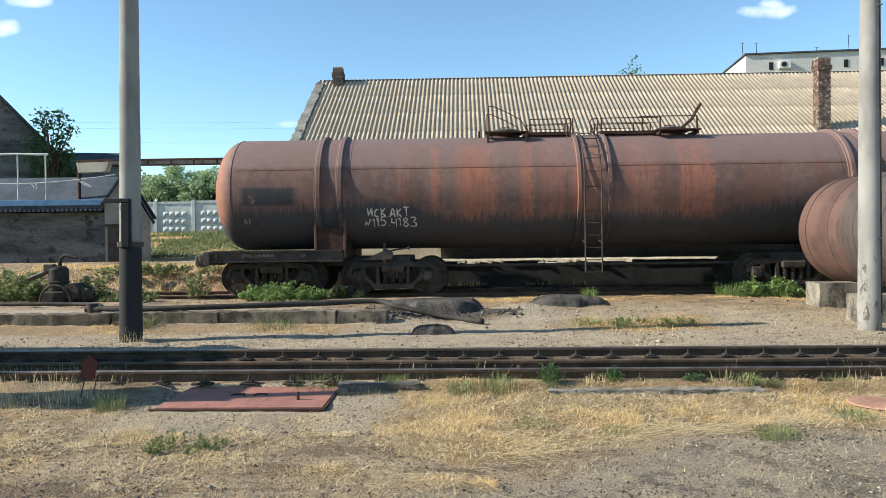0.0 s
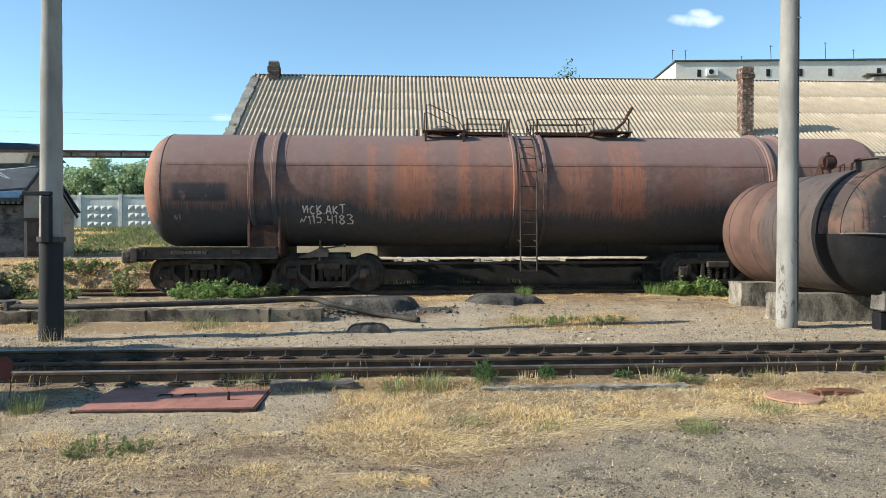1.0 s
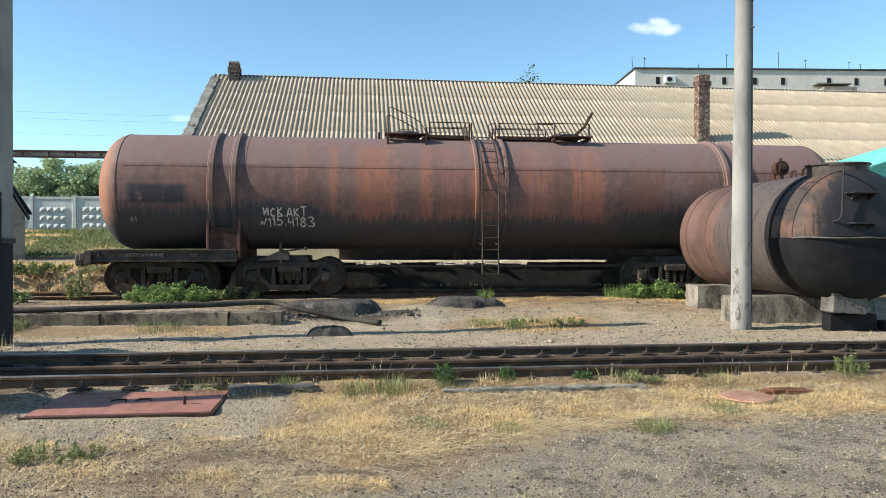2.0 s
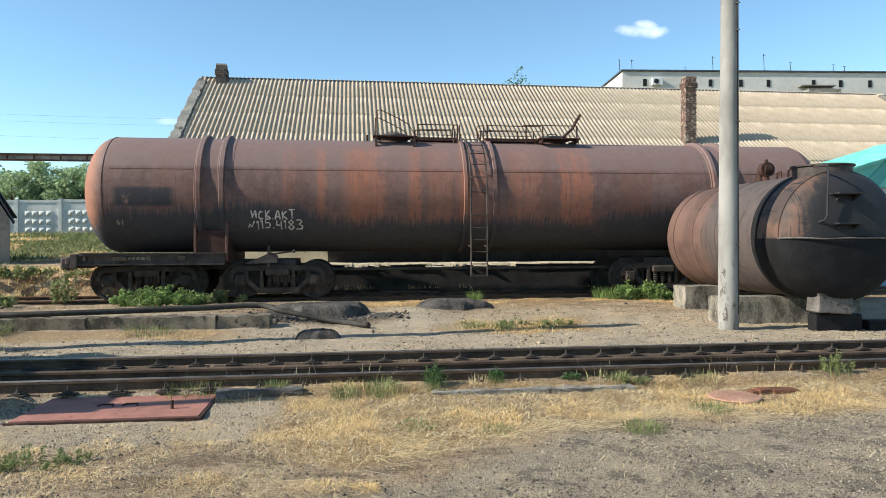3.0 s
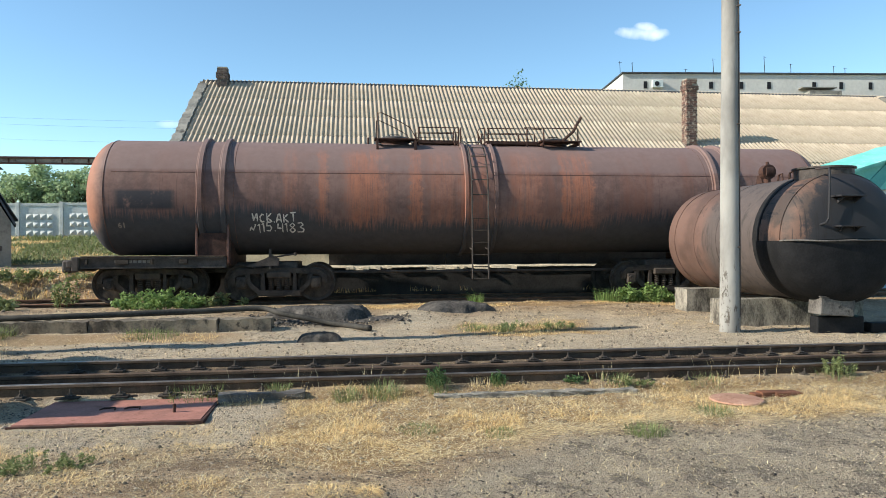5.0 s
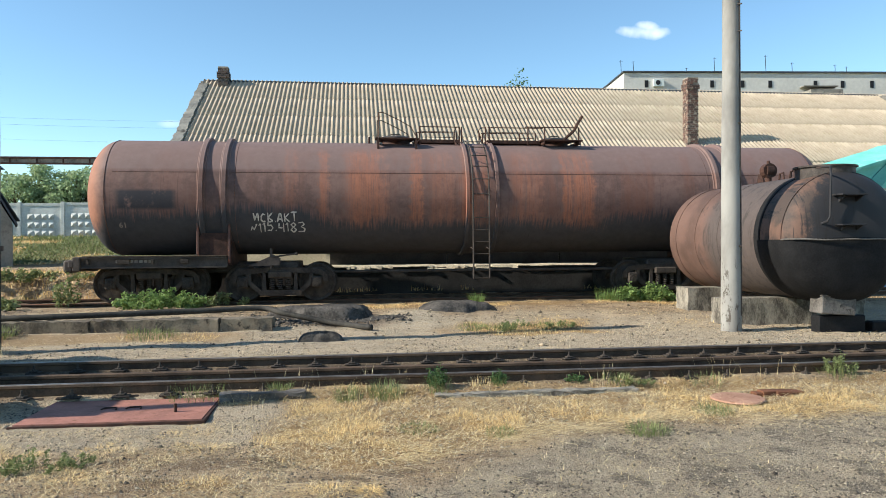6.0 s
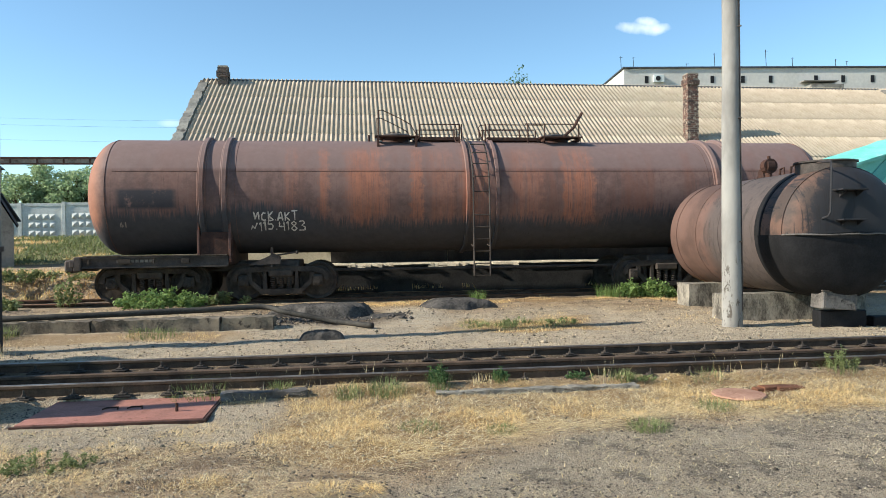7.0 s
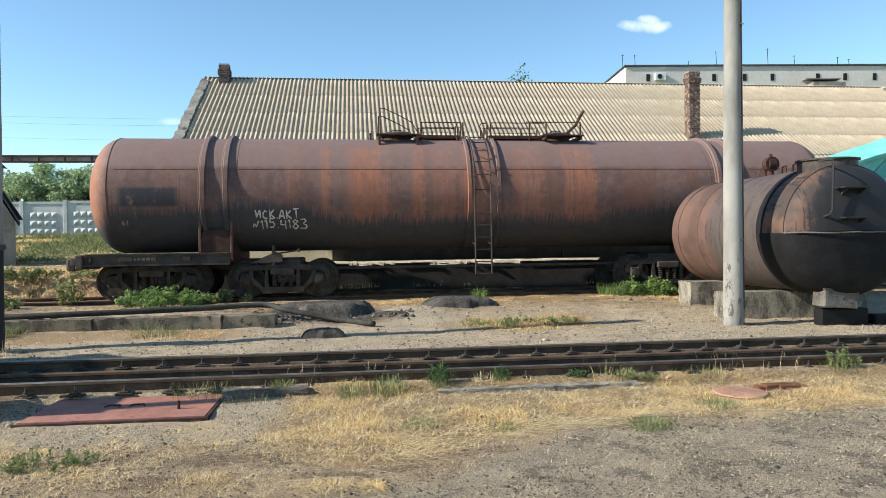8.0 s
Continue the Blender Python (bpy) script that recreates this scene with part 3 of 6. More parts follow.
# loading platform before the warehouse
platform = thing("loading_platform", pose(0, 0, 0), "broken-edged concrete loading platform along the warehouse", "platform", kind="structure")
bm = bmesh.new()
px, rng = WX0 - 0.3, random.Random(8)
while px < 24:
    crumbly = -1.0 < px < 5.2 and lattice(np.array([px]), np.array([0.0]), 0.9, 15)[0] > 0.42
    ln = rng.uniform(0.06, 0.3) if crumbly else rng.uniform(0.3, 0.9)
    e = 21.57 + (rng.uniform(-0.05, 0.06) if crumbly else rng.uniform(-0.006, 0.006))
    d, chip = DECK + rng.uniform(-0.012, 0.006), rng.uniform(0.05, 0.13) if crumbly else rng.uniform(0.025, 0.035)
    side = [(e + 0.04, d - chip - 0.02), (e, d - chip), (e + chip * 0.8, d), (23.45, d), (23.45, d - 0.16)]
    near_v = [bm.verts.new((px, p_, q_)) for p_, q_ in side]
    far_v = [bm.verts.new((px + ln, p_ + rng.uniform(-0.01, 0.01), q_ - (rng.uniform(0, 0.03) if crumbly and q_ < d else 0))) for p_, q_ in side]
    bm.faces.new(near_v)
    bm.faces.new(far_v[::-1])
    for i in range(5):
        bm.faces.new((near_v[i], far_v[i], far_v[(i + 1) % 5], near_v[(i + 1) % 5]))
    px += ln
part("deck_edge", bm, PALE_CONCRETE, platform, "crumbling pale concrete deck")
# wall coloured black for the wagon's shade on it
bm = bmesh.new()
box(bm, WX0 - 0.3, 24, 21.64, 23.4, -0.2, DECK - 0.06)
part("retaining_wall", bm, SHADE_BLACK, platform, "retaining wall with the wagon's shade put into its black")

# ---- tank wagon ----
m = Mat("rusty_tank_paint")
tx, tz = m.axis(0), m.axis(2)
n_big, n_mid, n_fine = m.noise(0.7, 5, 0.6), m.noise(5, 6, 0.7), m.noise(55, 4, 0.7)
streak = m.noise(1.0, 5, 0.65, (1.5, 0.5, 0.16))
drip = m.noise(1.0, 4, 0.75, (9.0, 2.0, 0.35))
drip2 = m.noise(1.0, 3, 0.7, (26.0, 4.0, 0.9))
base = m.mix(m.step(m.math("ADD", m.math("MULTIPLY", n_big, 0.5), m.math("MULTIPLY", n_mid, 0.5)), 0.36, 0.64), lin(124, 96, 87), lin(95, 73, 67))
base = m.mix(m.step(tz, 0.58, 0.68), base, m.mix(n_mid, lin(130, 107, 101), lin(108, 88, 83)))
# bright rust where the old paint has run and flaked under the hatches
u = m.math("ADD", tx, m.math("MULTIPLY", m.math("SUBTRACT", n_mid, 0.5), 0.5))
spots = 0.0
for cx, wd, am in ((-2.95, 0.66, 1.0), (-4.02, 0.17, 0.85), (-1.68, 0.2, 1.0), (-0.98, 0.42, 0.55), (1.25, 0.5, 0.6), (2.32, 0.2, 1.0), (2.74, 0.36, 1.0), (-4.85, 0.2, 0.45), (-0.2, 0.5, 0.65)):
    s = m.math("MULTIPLY", m.step(m.math("ABSOLUTE", m.math("SUBTRACT", u, cx)), wd, wd * 0.45), am)
    spots = s if isinstance(spots, float) else m.math("MAXIMUM", spots, s)
above = m.math("SUBTRACT", 1.0, m.math("MULTIPLY", m.step(m.math("ADD", tz, m.math("MULTIPLY", drip, 0.5)), 0.72, 0.90), 0.45))
zone = m.math("MULTIPLY", m.math("MULTIPLY", m.step(m.math("ADD", tz, m.math("MULTIPLY", drip, 1.0)), -0.5, 0.15), m.step(tz, 1.36, 1.0)), above)
thread = m.noise(1.0, 4, 0.7, (30.0, 3.0, 0.22))
rust = m.math("MULTIPLY", m.math("MULTIPLY", spots, zone), m.step(m.math("ADD", m.math("ADD", m.math("MULTIPLY", drip, 0.6), m.math("MULTIPLY", thread, 0.45)), m.math("MULTIPLY", n_fine, 0.3)), 0.50, 0.78))
base = m.mix(m.math("MULTIPLY", zone, m.math("MULTIPLY", m.step(streak, 0.46, 0.66), m.math("ADD", 0.28, m.math("MULTIPLY", m.step(tx, -5.0, -3.6), 0.34)))), base, lin(122, 81, 66))
base = m.mix(m.math("MULTIPLY", rust, 0.9), base, m.mix(n_mid, lin(186, 118, 88), lin(134, 84, 64)))
gap = m.math("MULTIPLY", m.math("MULTIPLY", m.step(thread, 0.55, 0.66), m.step(m.noise(1.0, 3, 0.6, (0.9, 0.5, 0.1)), 0.42, 0.6)), m.step(tz, 0.62, 0.40))
base = m.mix(m.math("MULTIPLY", gap, 0.55), base, lin(70, 54, 50))
# flecks of fresh rust
fleck = m.math("MULTIPLY", m.step(m.noise(16, 5, 0.8), 0.66, 0.74), m.step(m.noise(0.8, 3, 0.6), 0.45, 0.6))
base = m.mix(m.math("MULTIPLY", fleck, 0.7), base, lin(176, 116, 86))
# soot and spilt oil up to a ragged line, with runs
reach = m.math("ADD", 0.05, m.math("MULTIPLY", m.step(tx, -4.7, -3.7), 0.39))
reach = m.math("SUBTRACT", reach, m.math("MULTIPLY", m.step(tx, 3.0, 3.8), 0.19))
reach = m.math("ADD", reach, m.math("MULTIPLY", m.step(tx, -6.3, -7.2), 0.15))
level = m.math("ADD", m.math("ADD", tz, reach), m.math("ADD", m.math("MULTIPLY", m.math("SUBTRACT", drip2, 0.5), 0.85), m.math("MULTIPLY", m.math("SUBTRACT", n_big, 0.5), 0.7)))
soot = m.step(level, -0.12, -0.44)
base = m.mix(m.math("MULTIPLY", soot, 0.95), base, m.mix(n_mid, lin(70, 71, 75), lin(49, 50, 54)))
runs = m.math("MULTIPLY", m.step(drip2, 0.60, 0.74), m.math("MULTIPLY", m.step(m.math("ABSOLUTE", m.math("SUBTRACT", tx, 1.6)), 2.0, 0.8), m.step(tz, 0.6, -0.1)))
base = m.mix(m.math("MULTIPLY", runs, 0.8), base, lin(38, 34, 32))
# the overpainted panel where lettering has been
panel = m.math("MULTIPLY", m.math("MULTIPLY", m.step(m.math("ABSOLUTE", m.math("ADD", tx, 8.3)), 0.80, 0.58), m.step(m.math("ABSOLUTE", m.math("ADD", tz, 0.12)), 0.28, 0.18)), m.step(n_mid, 0.24, 0.46))
base = m.mix(m.math("MULTIPLY", panel, 0.88), base, lin(44, 48, 54))
# orange dome end: rust at its rim, and sunlit warmth painted in
end_sunlit_rust = m.math("MULTIPLY", m.step(m.math("ADD", tx, m.math("MULTIPLY", n_mid, 0.12)), -9.2, -9.55), m.step(level, -0.9, -0.3))
base = m.mix(end_sunlit_rust, base, m.mix(n_mid, lin(160, 108, 84), lin(128, 88, 70)))
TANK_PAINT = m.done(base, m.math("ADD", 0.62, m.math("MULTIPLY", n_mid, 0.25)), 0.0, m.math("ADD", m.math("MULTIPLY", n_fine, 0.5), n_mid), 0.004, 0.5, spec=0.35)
BAND_PAINT = plain("rusty_band_paint", lin(108, 80, 71), lin(82, 62, 56), 0.7, 3, 40, 0.0, 0.004, c=lin(146, 88, 62))
DARK_RUST = plain("dark_rusty_steel", lin(84, 58, 48), lin(50, 38, 34), 0.75, 4, 45, 0.1, 0.004)
WHITE_PAINT = plain("chalky_white_paint", lin(214, 209, 199), lin(172, 165, 156), 0.85, 9, 60)

TR, TZ, HALF = 1.5, 2.69, 9.98    # radius, middle over the rail, half length
wagon = thing("tank_wagon", pose(3.3, WY, WR), "long rust-brown eight-axle railway tank wagon with oil-blackened belly", "tank wagon")
bm = bmesh.new()
prof = []
for k in range(15):
    a = math.sin(k / 14 * math.pi / 2)
    prof.append((-HALF + 0.78 * (1 - (1 - a ** 2.15) ** (1 / 2.15)), TR * a))
prof = [(x, r) for x, r in prof]
prof = prof + [(-8.5 + i, TR) for i in range(18)] + [(-x, r) for x, r in prof[::-1]]
turned(bm, prof, 72, Matrix.Identity(4))
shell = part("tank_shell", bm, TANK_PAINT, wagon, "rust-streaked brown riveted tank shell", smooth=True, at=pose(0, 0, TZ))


def ring(x0, x1, r0, r1, arc=(0.0, 360.0)):
    bm = bmesh.new()
    e = 0.012
    turned(bm, [(x0, r0), (x0, r1 - e), (x0 + e, r1), (x1 - e, r1), (x1, r1 - e), (x1, r0)], 72, Matrix.Identity(4), arc)
    return bm


# weld beads and lap seams
for x in (-9.28, 9.28, -6.2, 6.2):
    part("weld_seam", ring(x, x + 0.02, TR - 0.01, TR + 0.006), BAND_PAINT, wagon, smooth=True, at=pose(0, 0, TZ))
for ang in (22,):
    for x0, x1 in ((-9.1, -7.05), (-6.35, -0.42), (0.52, 6.4), (7.1, 9.1)):
        bm = bmesh.new()
        y, z = -TR * math.cos(radians(ang)), TR * math.sin(radians(ang))
        box(bm, x0, x1, y - 0.006, y + 0.02, TZ + z - 0.006, TZ + z + 0.006)
        part("lap_seam", bm, BAND_PAINT, wagon)
# stiffening bands in pairs, each a raised rib with a flange
for bx in (-7.0, -6.45, 6.45, 7.0):
    part("stiffening_band", ring(bx - 0.06, bx + 0.06, TR - 0.02, TR + 0.085), TANK_PAINT, wagon, smooth=True, at=pose(0, 0, TZ))
    part("band_flange", ring(bx - 0.11, bx + 0.11, TR - 0.02, TR + 0.02), TANK_PAINT, wagon, smooth=True, at=pose(0, 0, TZ))
part("centre_wrap", ring(-0.38, 0.46, TR - 0.02, TR + 0.022), TANK_PAINT, wagon, "rusty doubling plate round the middle", smooth=True, at=pose(0, 0, TZ))
for bx in (-0.35, 0.42):
    part("stiffening_band", ring(bx - 0.05, bx + 0.05, TR, TR + 0.075), TANK_PAINT, wagon, smooth=True, at=pose(0, 0, TZ))
# belly saddles over the inner bolsters
for s in (-1, 1):
    bm = bmesh.new()
    slab(bm, [(-0.42, 0.95), (0.42, 0.95), (0.42, 1.52), (0.3, 1.75), (-0.3, 1.75), (-0.42, 1.52)], -1.28, 1.28)
    part("saddle", bm, DARK_RUST, wagon, "rusty saddle block", at=pose(s * 6.72, 0, 0))
    for dx in (-0.40, 0.36):
        bm = bmesh.new()
        box(bm, dx - 0.03, dx + 0.03, -1.33, -0.9, 1.0, 2.0, 0.008)
        part("saddle_rib", bm, BAND_PAINT, wagon, at=pose(s * 6.72, 0, 0))
    # end frame: side sills, buffer beam, coupler
    for sy in (-1, 1):
        bm = bmesh.new()
        slab(bm, [(-10.0, 0.98), (-9.85, 0.9), (-6.4, 0.9), (-6.4, 1.15), (-9.88, 1.15), (-10.0, 1.10)], sy * 1.28 - 0.06, sy * 1.28 + 0.06)
        box(bm, -9.9, -6.42, sy * 1.28 - (0.12 if sy > 0 else 0.12), sy * 1.28 + 0.12, 1.12, 1.16)
        box(bm, -9.9, -6.42, sy * 1.28 - 0.12, sy * 1.28 + 0.12, 0.89, 0.92)
        o = part("side_sill", bm, IRON, wagon)
        if s > 0:
            o.matrix_basis = pose(0, 0, 0, 0, 0, 180)
    bm = bmesh.new()
    box(bm, -10.02, -9.85, -1.45, 1.45, 0.82, 1.17, 0.02)
    box(bm, -10.12, -10.0, -1.45, -1.1, 0.92, 1.1, 0.02)
    o = part("buffer_beam", bm, IRON, wagon)
    o.matrix_basis = pose(0, 0, 0, 0, 0, 0 if s < 0 else 180)
    bm = bmesh.new()
    box(bm, -10.5, -9.95, -0.14, 0.14, 0.78, 1.05, 0.03)
    box(bm, -10.7, -10.45, -0.24, 0.2, 0.74, 1.08, 0.05)
    o = part("coupler", bm, IRON, wagon)
    o.matrix_basis = pose(0, 0, 0, 0, 0, 0 if s < 0 else 180)
    bm = bmesh.new()
    box(bm, -9.86, -6.5, -1.2, 1.2, 0.95, 1.1)
    box(bm, -9.4, -5.3, -0.35, 0.35, 0.72, 1.0, 0.03)
    box(bm, -5.6, -4.7, -0.9, 0.9, 0.80, 1.0, 0.03)
    o = part("under_frame", bm, IRON, wagon)
    o.matrix_basis = pose(0, 0, 0, 0, 0, 0 if s < 0 else 180)
# end walkway boards and brackets on the sill
bm = bmesh.new()
for bx in (-9.8, -8.95, -8.1, -7.25):
    box(bm, bx, bx + 0.84, -1.42, -1.18, 1.165, 1.19, 0.004)
part("step_board", bm, OLD_WOOD, wagon)
for bx, w in ((-9.7, 0.05), (-9.0, 0.3), (-8.2, 0.06), (-7.5, 0.18)):
    bm = bmesh.new()
    box(bm, bx, bx + w, -1.44, -1.36, 1.0, 1.1, 0.004)
    part("sill_bracket", bm, BOGIE_IRON, wagon)


def wheel_parts(bogie, x):
    bm = bmesh.new()
    for sy in (-1, 1):
        turned(bm, [(0.0, 0.0), (0.02, 0.11), (0.05, 0.12), (0.02, 0.36), (0.035, 0.40), (0.0, 0.43), (-0.01, 0.475), (0.09, 0.48), (0.10, 0.50), (0.13, 0.502), (0.135, 0.40), (0.11, 0.37), (0.11, 0.12), (0.15, 0.10), (0.15, 0.0)], 32,
               Matrix.Translation((0, sy * 0.86, 0)) @ Matrix.Rotation(radians(90 if sy < 0 else -90), 4, "Z"))
    rod(bm, (0, -0.95, 0), (0, 0.95, 0), 0.08, 12)
    return part("wheelset", bm, BOGIE_IRON, bogie, smooth=True, at=pose(x, 0, 0.475))


def spring_mesh(h):
    bm = bmesh.new()
    pipe(bm, [(0.055 * math.cos(k * math.tau / 10), 0.055 * math.sin(k * math.tau / 10), h * k / 60) for k in range(61)], 0.016, 6)
    return bm


def bogie_at(x):
    b = part("bogie", bogie_beam(), BOGIE_IRON, wagon, "dusty cast-iron two-axle bogie", at=pose(x, 0, 0))
    for sy in (-1, 1):
        bm = bmesh.new()
        t0, t1 = sorted((sy * 0.98, sy * 1.08))
        slab(bm, [(-1.2, 0.66), (-1.05, 0.80), (-0.8, 0.84), (-0.3, 0.87), (0.3, 0.87), (0.8, 0.84), (1.05, 0.80), (1.2, 0.66), (1.2, 0.5), (1.09, 0.5), (1.07, 0.64), (0.9, 0.70), (0.3, 0.73), (-0.3, 0.73), (-0.9, 0.70), (-1.07, 0.64), (-1.09, 0.5), (-1.2, 0.5)], t0, t1)
        slab(bm, [(-0.52, 0.17), (0.52, 0.17), (0.56, 0.29), (-0.56, 0.29)], t0 - 0.03, t1 + 0.03)
        for d in (-1, 1):
            slab(bm, [(d * 0.34, 0.28), (d * 0.45, 0.28), (d * 0.43, 0.74), (d * 0.36, 0.74)], t0, t1)
            slab(bm, [(d * 0.44, 0.17), (d * 0.56, 0.22), (d * 0.84, 0.48), (d * 0.84, 0.72), (d * 0.73, 0.72), (d * 0.72, 0.52), (d * 0.50, 0.32)], t0, t1)
        part("side_frame", bm, BOGIE_IRON, b)
        for d in (-1, 1):
            bm = bmesh.new()
            box(bm, d * 0.925 - 0.13, d * 0.925 + 0.13, *sorted((sy * 0.93, sy * 1.12)), 0.35, 0.64, 0.03)
            rod(bm, (d * 0.925, sy * 1.1, 0.475), (d * 0.925, sy * 1.16, 0.475), 0.115, 16)
            rod(bm, (d * 0.925, sy * 1.15, 0.475), (d * 0.925, sy * 1.19, 0.475), 0.065, 12)
            for k in range(4):
                a = math.tau * (k + 0.5) / 4
                rod(bm, (d * 0.925 + 0.09 * math.cos(a), sy * 1.15, 0.475 + 0.09 * math.sin(a)), (d * 0.925 + 0.09 * math.cos(a), sy * 1.185, 0.475 + 0.09 * math.sin(a)), 0.015, 6)
            part("axle_box", bm, BOGIE_IRON, b)
        for sx in (-0.2, 0.0, 0.2):
            o = part("spring", spring_mesh(0.30), BOGIE_IRON, b, smooth=True, at=pose(sx, sy * 1.05, 0.29)) if sx == -0.2 else again(o, b, pose(sx, sy * 1.05, 0.29))
    for d in (-0.925, 0.925):
        wheel_parts(b, d)
    return b


def bogie_beam():
    bm = bmesh.new()
    box(bm, -0.3, 0.3, -1.15, 1.15, 0.60, 0.78, 0.03)
    box(bm, -0.24, 0.24, -0.3, 0.3, 0.76, 0.84, 0.02)
    return bm


first_bogie = bogie_at(-8.34)
for x in (-5.15, 5.15, 8.34):
    b = copy_thing(first_bogie, pose(x, 0, 0))
# hand brake lever and its post
bm = bmesh.new()
rod(bm, (-5.35, -1.2, 0.85), (-5.35, -1.2, 1.35), 0.035, 8)
rod(bm, (-5.4, -1.22, 1.12), (-4.72, -1.25, 1.22), 0.022, 8)
rod(bm, (-4.74, -1.24, 1.22), (-4.70, -1.26, 1.22), 0.045, 10)
slab(bm, [(-5.95, 0.9), (-5.15, 0.93), (-5.12, 1.1), (-5.3, 1.2), (-5.45, 1.12)], -1.24, -1.16)
part("brake_lever", bm, IRON, wagon)
bm = bmesh.new()
rod(bm, (-4.0, -0.3, 0.72), (4.0, -0.3, 0.72), 0.04, 8)
part("outlet_pipe", bm, IRON, wagon)


def over(ang, gap):
    """A point beside the shell at an angle above its middle, on the near side."""
    return (-(TR + gap) * math.cos(radians(ang)), TZ + (TR + gap) * math.sin(radians(ang)))


# ladder: two strings bent over the shell, rungs between
LX0, LX1 = -0.24, 0.18
ladder = None
path = [(-1.62, 0.55), (-1.62, 1.6), (-1.61, 2.4)] + [over(a, 0.1) for a in (4, 15, 26, 38, 50, 62, 74, 86)]
bm = bmesh.new()
for lx in (LX0, LX1):
    pipe(bm, [(lx, y, z) for y, z in path], 0.02, 6)
ladder = part("ladder", bm, IRON, wagon, "rusty steel access ladder")
rungs = [(-1.62, 0.56 + 0.31 * k) for k in range(6)] + [over(a, 0.1) for a in (1, 14, 27, 40, 53, 66)]
for k, (y, z) in enumerate(rungs):
    bm = bmesh.new()
    if k < 7:
        rod(bm, (LX0, y, z), (LX1, y, z), 0.013, 6)
    else:
        pipe(bm, [(LX0, y, z), (LX0 + 0.02, y - 0.10, z + 0.02), (LX1 - 0.02, y - 0.10, z + 0.02), (LX1, y, z)], 0.014, 6)
    part("rung", bm, BOGIE_IRON, ladder)
bm = bmesh.new()
for z in (1.3, 2.45):
    for lx in (LX0, LX1):
        rod(bm, (lx, -1.62, z), (lx, -1.2 if z < 2 else -1.45, z + 0.05), 0.014, 6)
part("ladder_bracket", bm, IRON, ladder)


def hatch(x, mirror):
    """A filling hatch on its square deck plate, with a guard rail."""
    top = TZ + TR
    h = part("hatch", hatch_neck(), DARK_RUST, wagon, "rusty filling hatch with guard rail", at=pose(x, 0, top, 0, 0, 180 if mirror else 0))
    bm = bmesh.new()
    turned(bm, [(0.10, 0.46), (0.11, 0.48), (0.135, 0.48), (0.18, 0.38), (0.21, 0.2), (0.215, 0.0)], 28, Matrix.Rotation(radians(-90), 4, "Y"))
    pipe(bm, [(-0.2, 0, 0.18), (-0.12, 0, 0.27), (0.12, 0, 0.27), (0.2, 0, 0.18)], 0.014)
    part("hatch_lid", bm, IRON, h, smooth=True)
    bm = bmesh.new()
    for y in (-0.62, 0.62):
        box(bm, -0.58, 0.58, y - 0.18, y + 0.18, 0.03, 0.065, 0.005)
    for bx in (-0.5, 0.5):
        box(bm, bx - 0.02, bx + 0.02, -0.8, 0.8, -0.06, 0.035)
        box(bm, bx - 0.03, bx + 0.03, -0.82, -0.74, -0.26, 0.0)
    part("deck_plate", bm, DARK_RUST, h)
    return h


def hatch_neck():
    bm = bmesh.new()
    turned(bm, [(-0.12, 0.37), (0.07, 0.37), (0.07, 0.45), (0.10, 0.45), (0.10, 0.36)], 28, Matrix.Rotation(radians(-90), 4, "Y"))
    return bm


h1 = hatch(-2.12, False)
h2 = hatch(2.36, True)
top = TZ + TR
for y in (-0.62, 0.62):
    bm = bmesh.new()
    rod(bm, (-2.6, y, top + 0.03), (-2.6, y, top + 0.76), 0.016)
    pipe(bm, [(-2.6, y, top + 0.74), (-2.5, y, top + 0.76), (-2.05, y, top + 0.55), (-1.75, y, top + 0.38), (-1.55, y, top + 0.04)], 0.012)
    part("guard_rail", bm, DARK_RUST, wagon)
bm = bmesh.new()
rod(bm, (-2.85, -0.3, top - 0.03), (-2.85, -0.3, top + 0.14), 0.03)
part("valve", bm, DARK_RUST, wagon)
for y in (-0.62,):
    bm = bmesh.new()
    rod(bm, (2.88, y, top + 0.02), (2.88, y, top + 0.42), 0.022)
    pipe(bm, [(2.98, y, top + 0.74), (2.86, y, top + 0.55), (2.74, y, top + 0.33), (2.45, y, top + 0.08)], 0.04)
    rod(bm, (1.36, y, top + 0.42), (2.88, y, top + 0.42), 0.014)
    part("guard_rail", bm, DARK_RUST, wagon)
# walkway along the top with its low rails
for x0, x1, posts in ((-1.52, -0.4, (-1.5, -0.42, -0.36)), (0.36, 1.9, (0.30, 0.40, 1.48, 1.95))):
    for y in (-0.28, 0.0, 0.28):
        bm = bmesh.new()
        box(bm, x0, x1, y - 0.12, y + 0.12, top + 0.05, top + 0.085, 0.005)
        part("walkway_plank", bm, DARK_RUST, wagon)
    for y in (-0.5, 0.5):
        bm = bmesh.new()
        for q in posts:
            rod(bm, (q, y, top - 0.08), (q, y, top + 0.42), 0.02)
        rod(bm, (x0, y, top + 0.41), (x1, y, top + 0.41), 0.013)
        rod(bm, (x0, y, top + 0.28), (x1, y, top + 0.28), 0.008)
        box(bm, x0, x1, y - 0.015, y + 0.015, top - 0.02, top + 0.06)
        part("hand_rail", bm, DARK_RUST, wagon)
bm = bmesh.new()
pipe(bm, [(-0.5, -0.45, top + 0.4), (-0.56, -0.5, top + 0.3), (-0.58, -0.6, top + 0.1), (-0.55, -0.75, top - 0.12)], 0.014)
part("grab_iron", bm, DARK_RUST, wagon)
bm = bmesh.new()
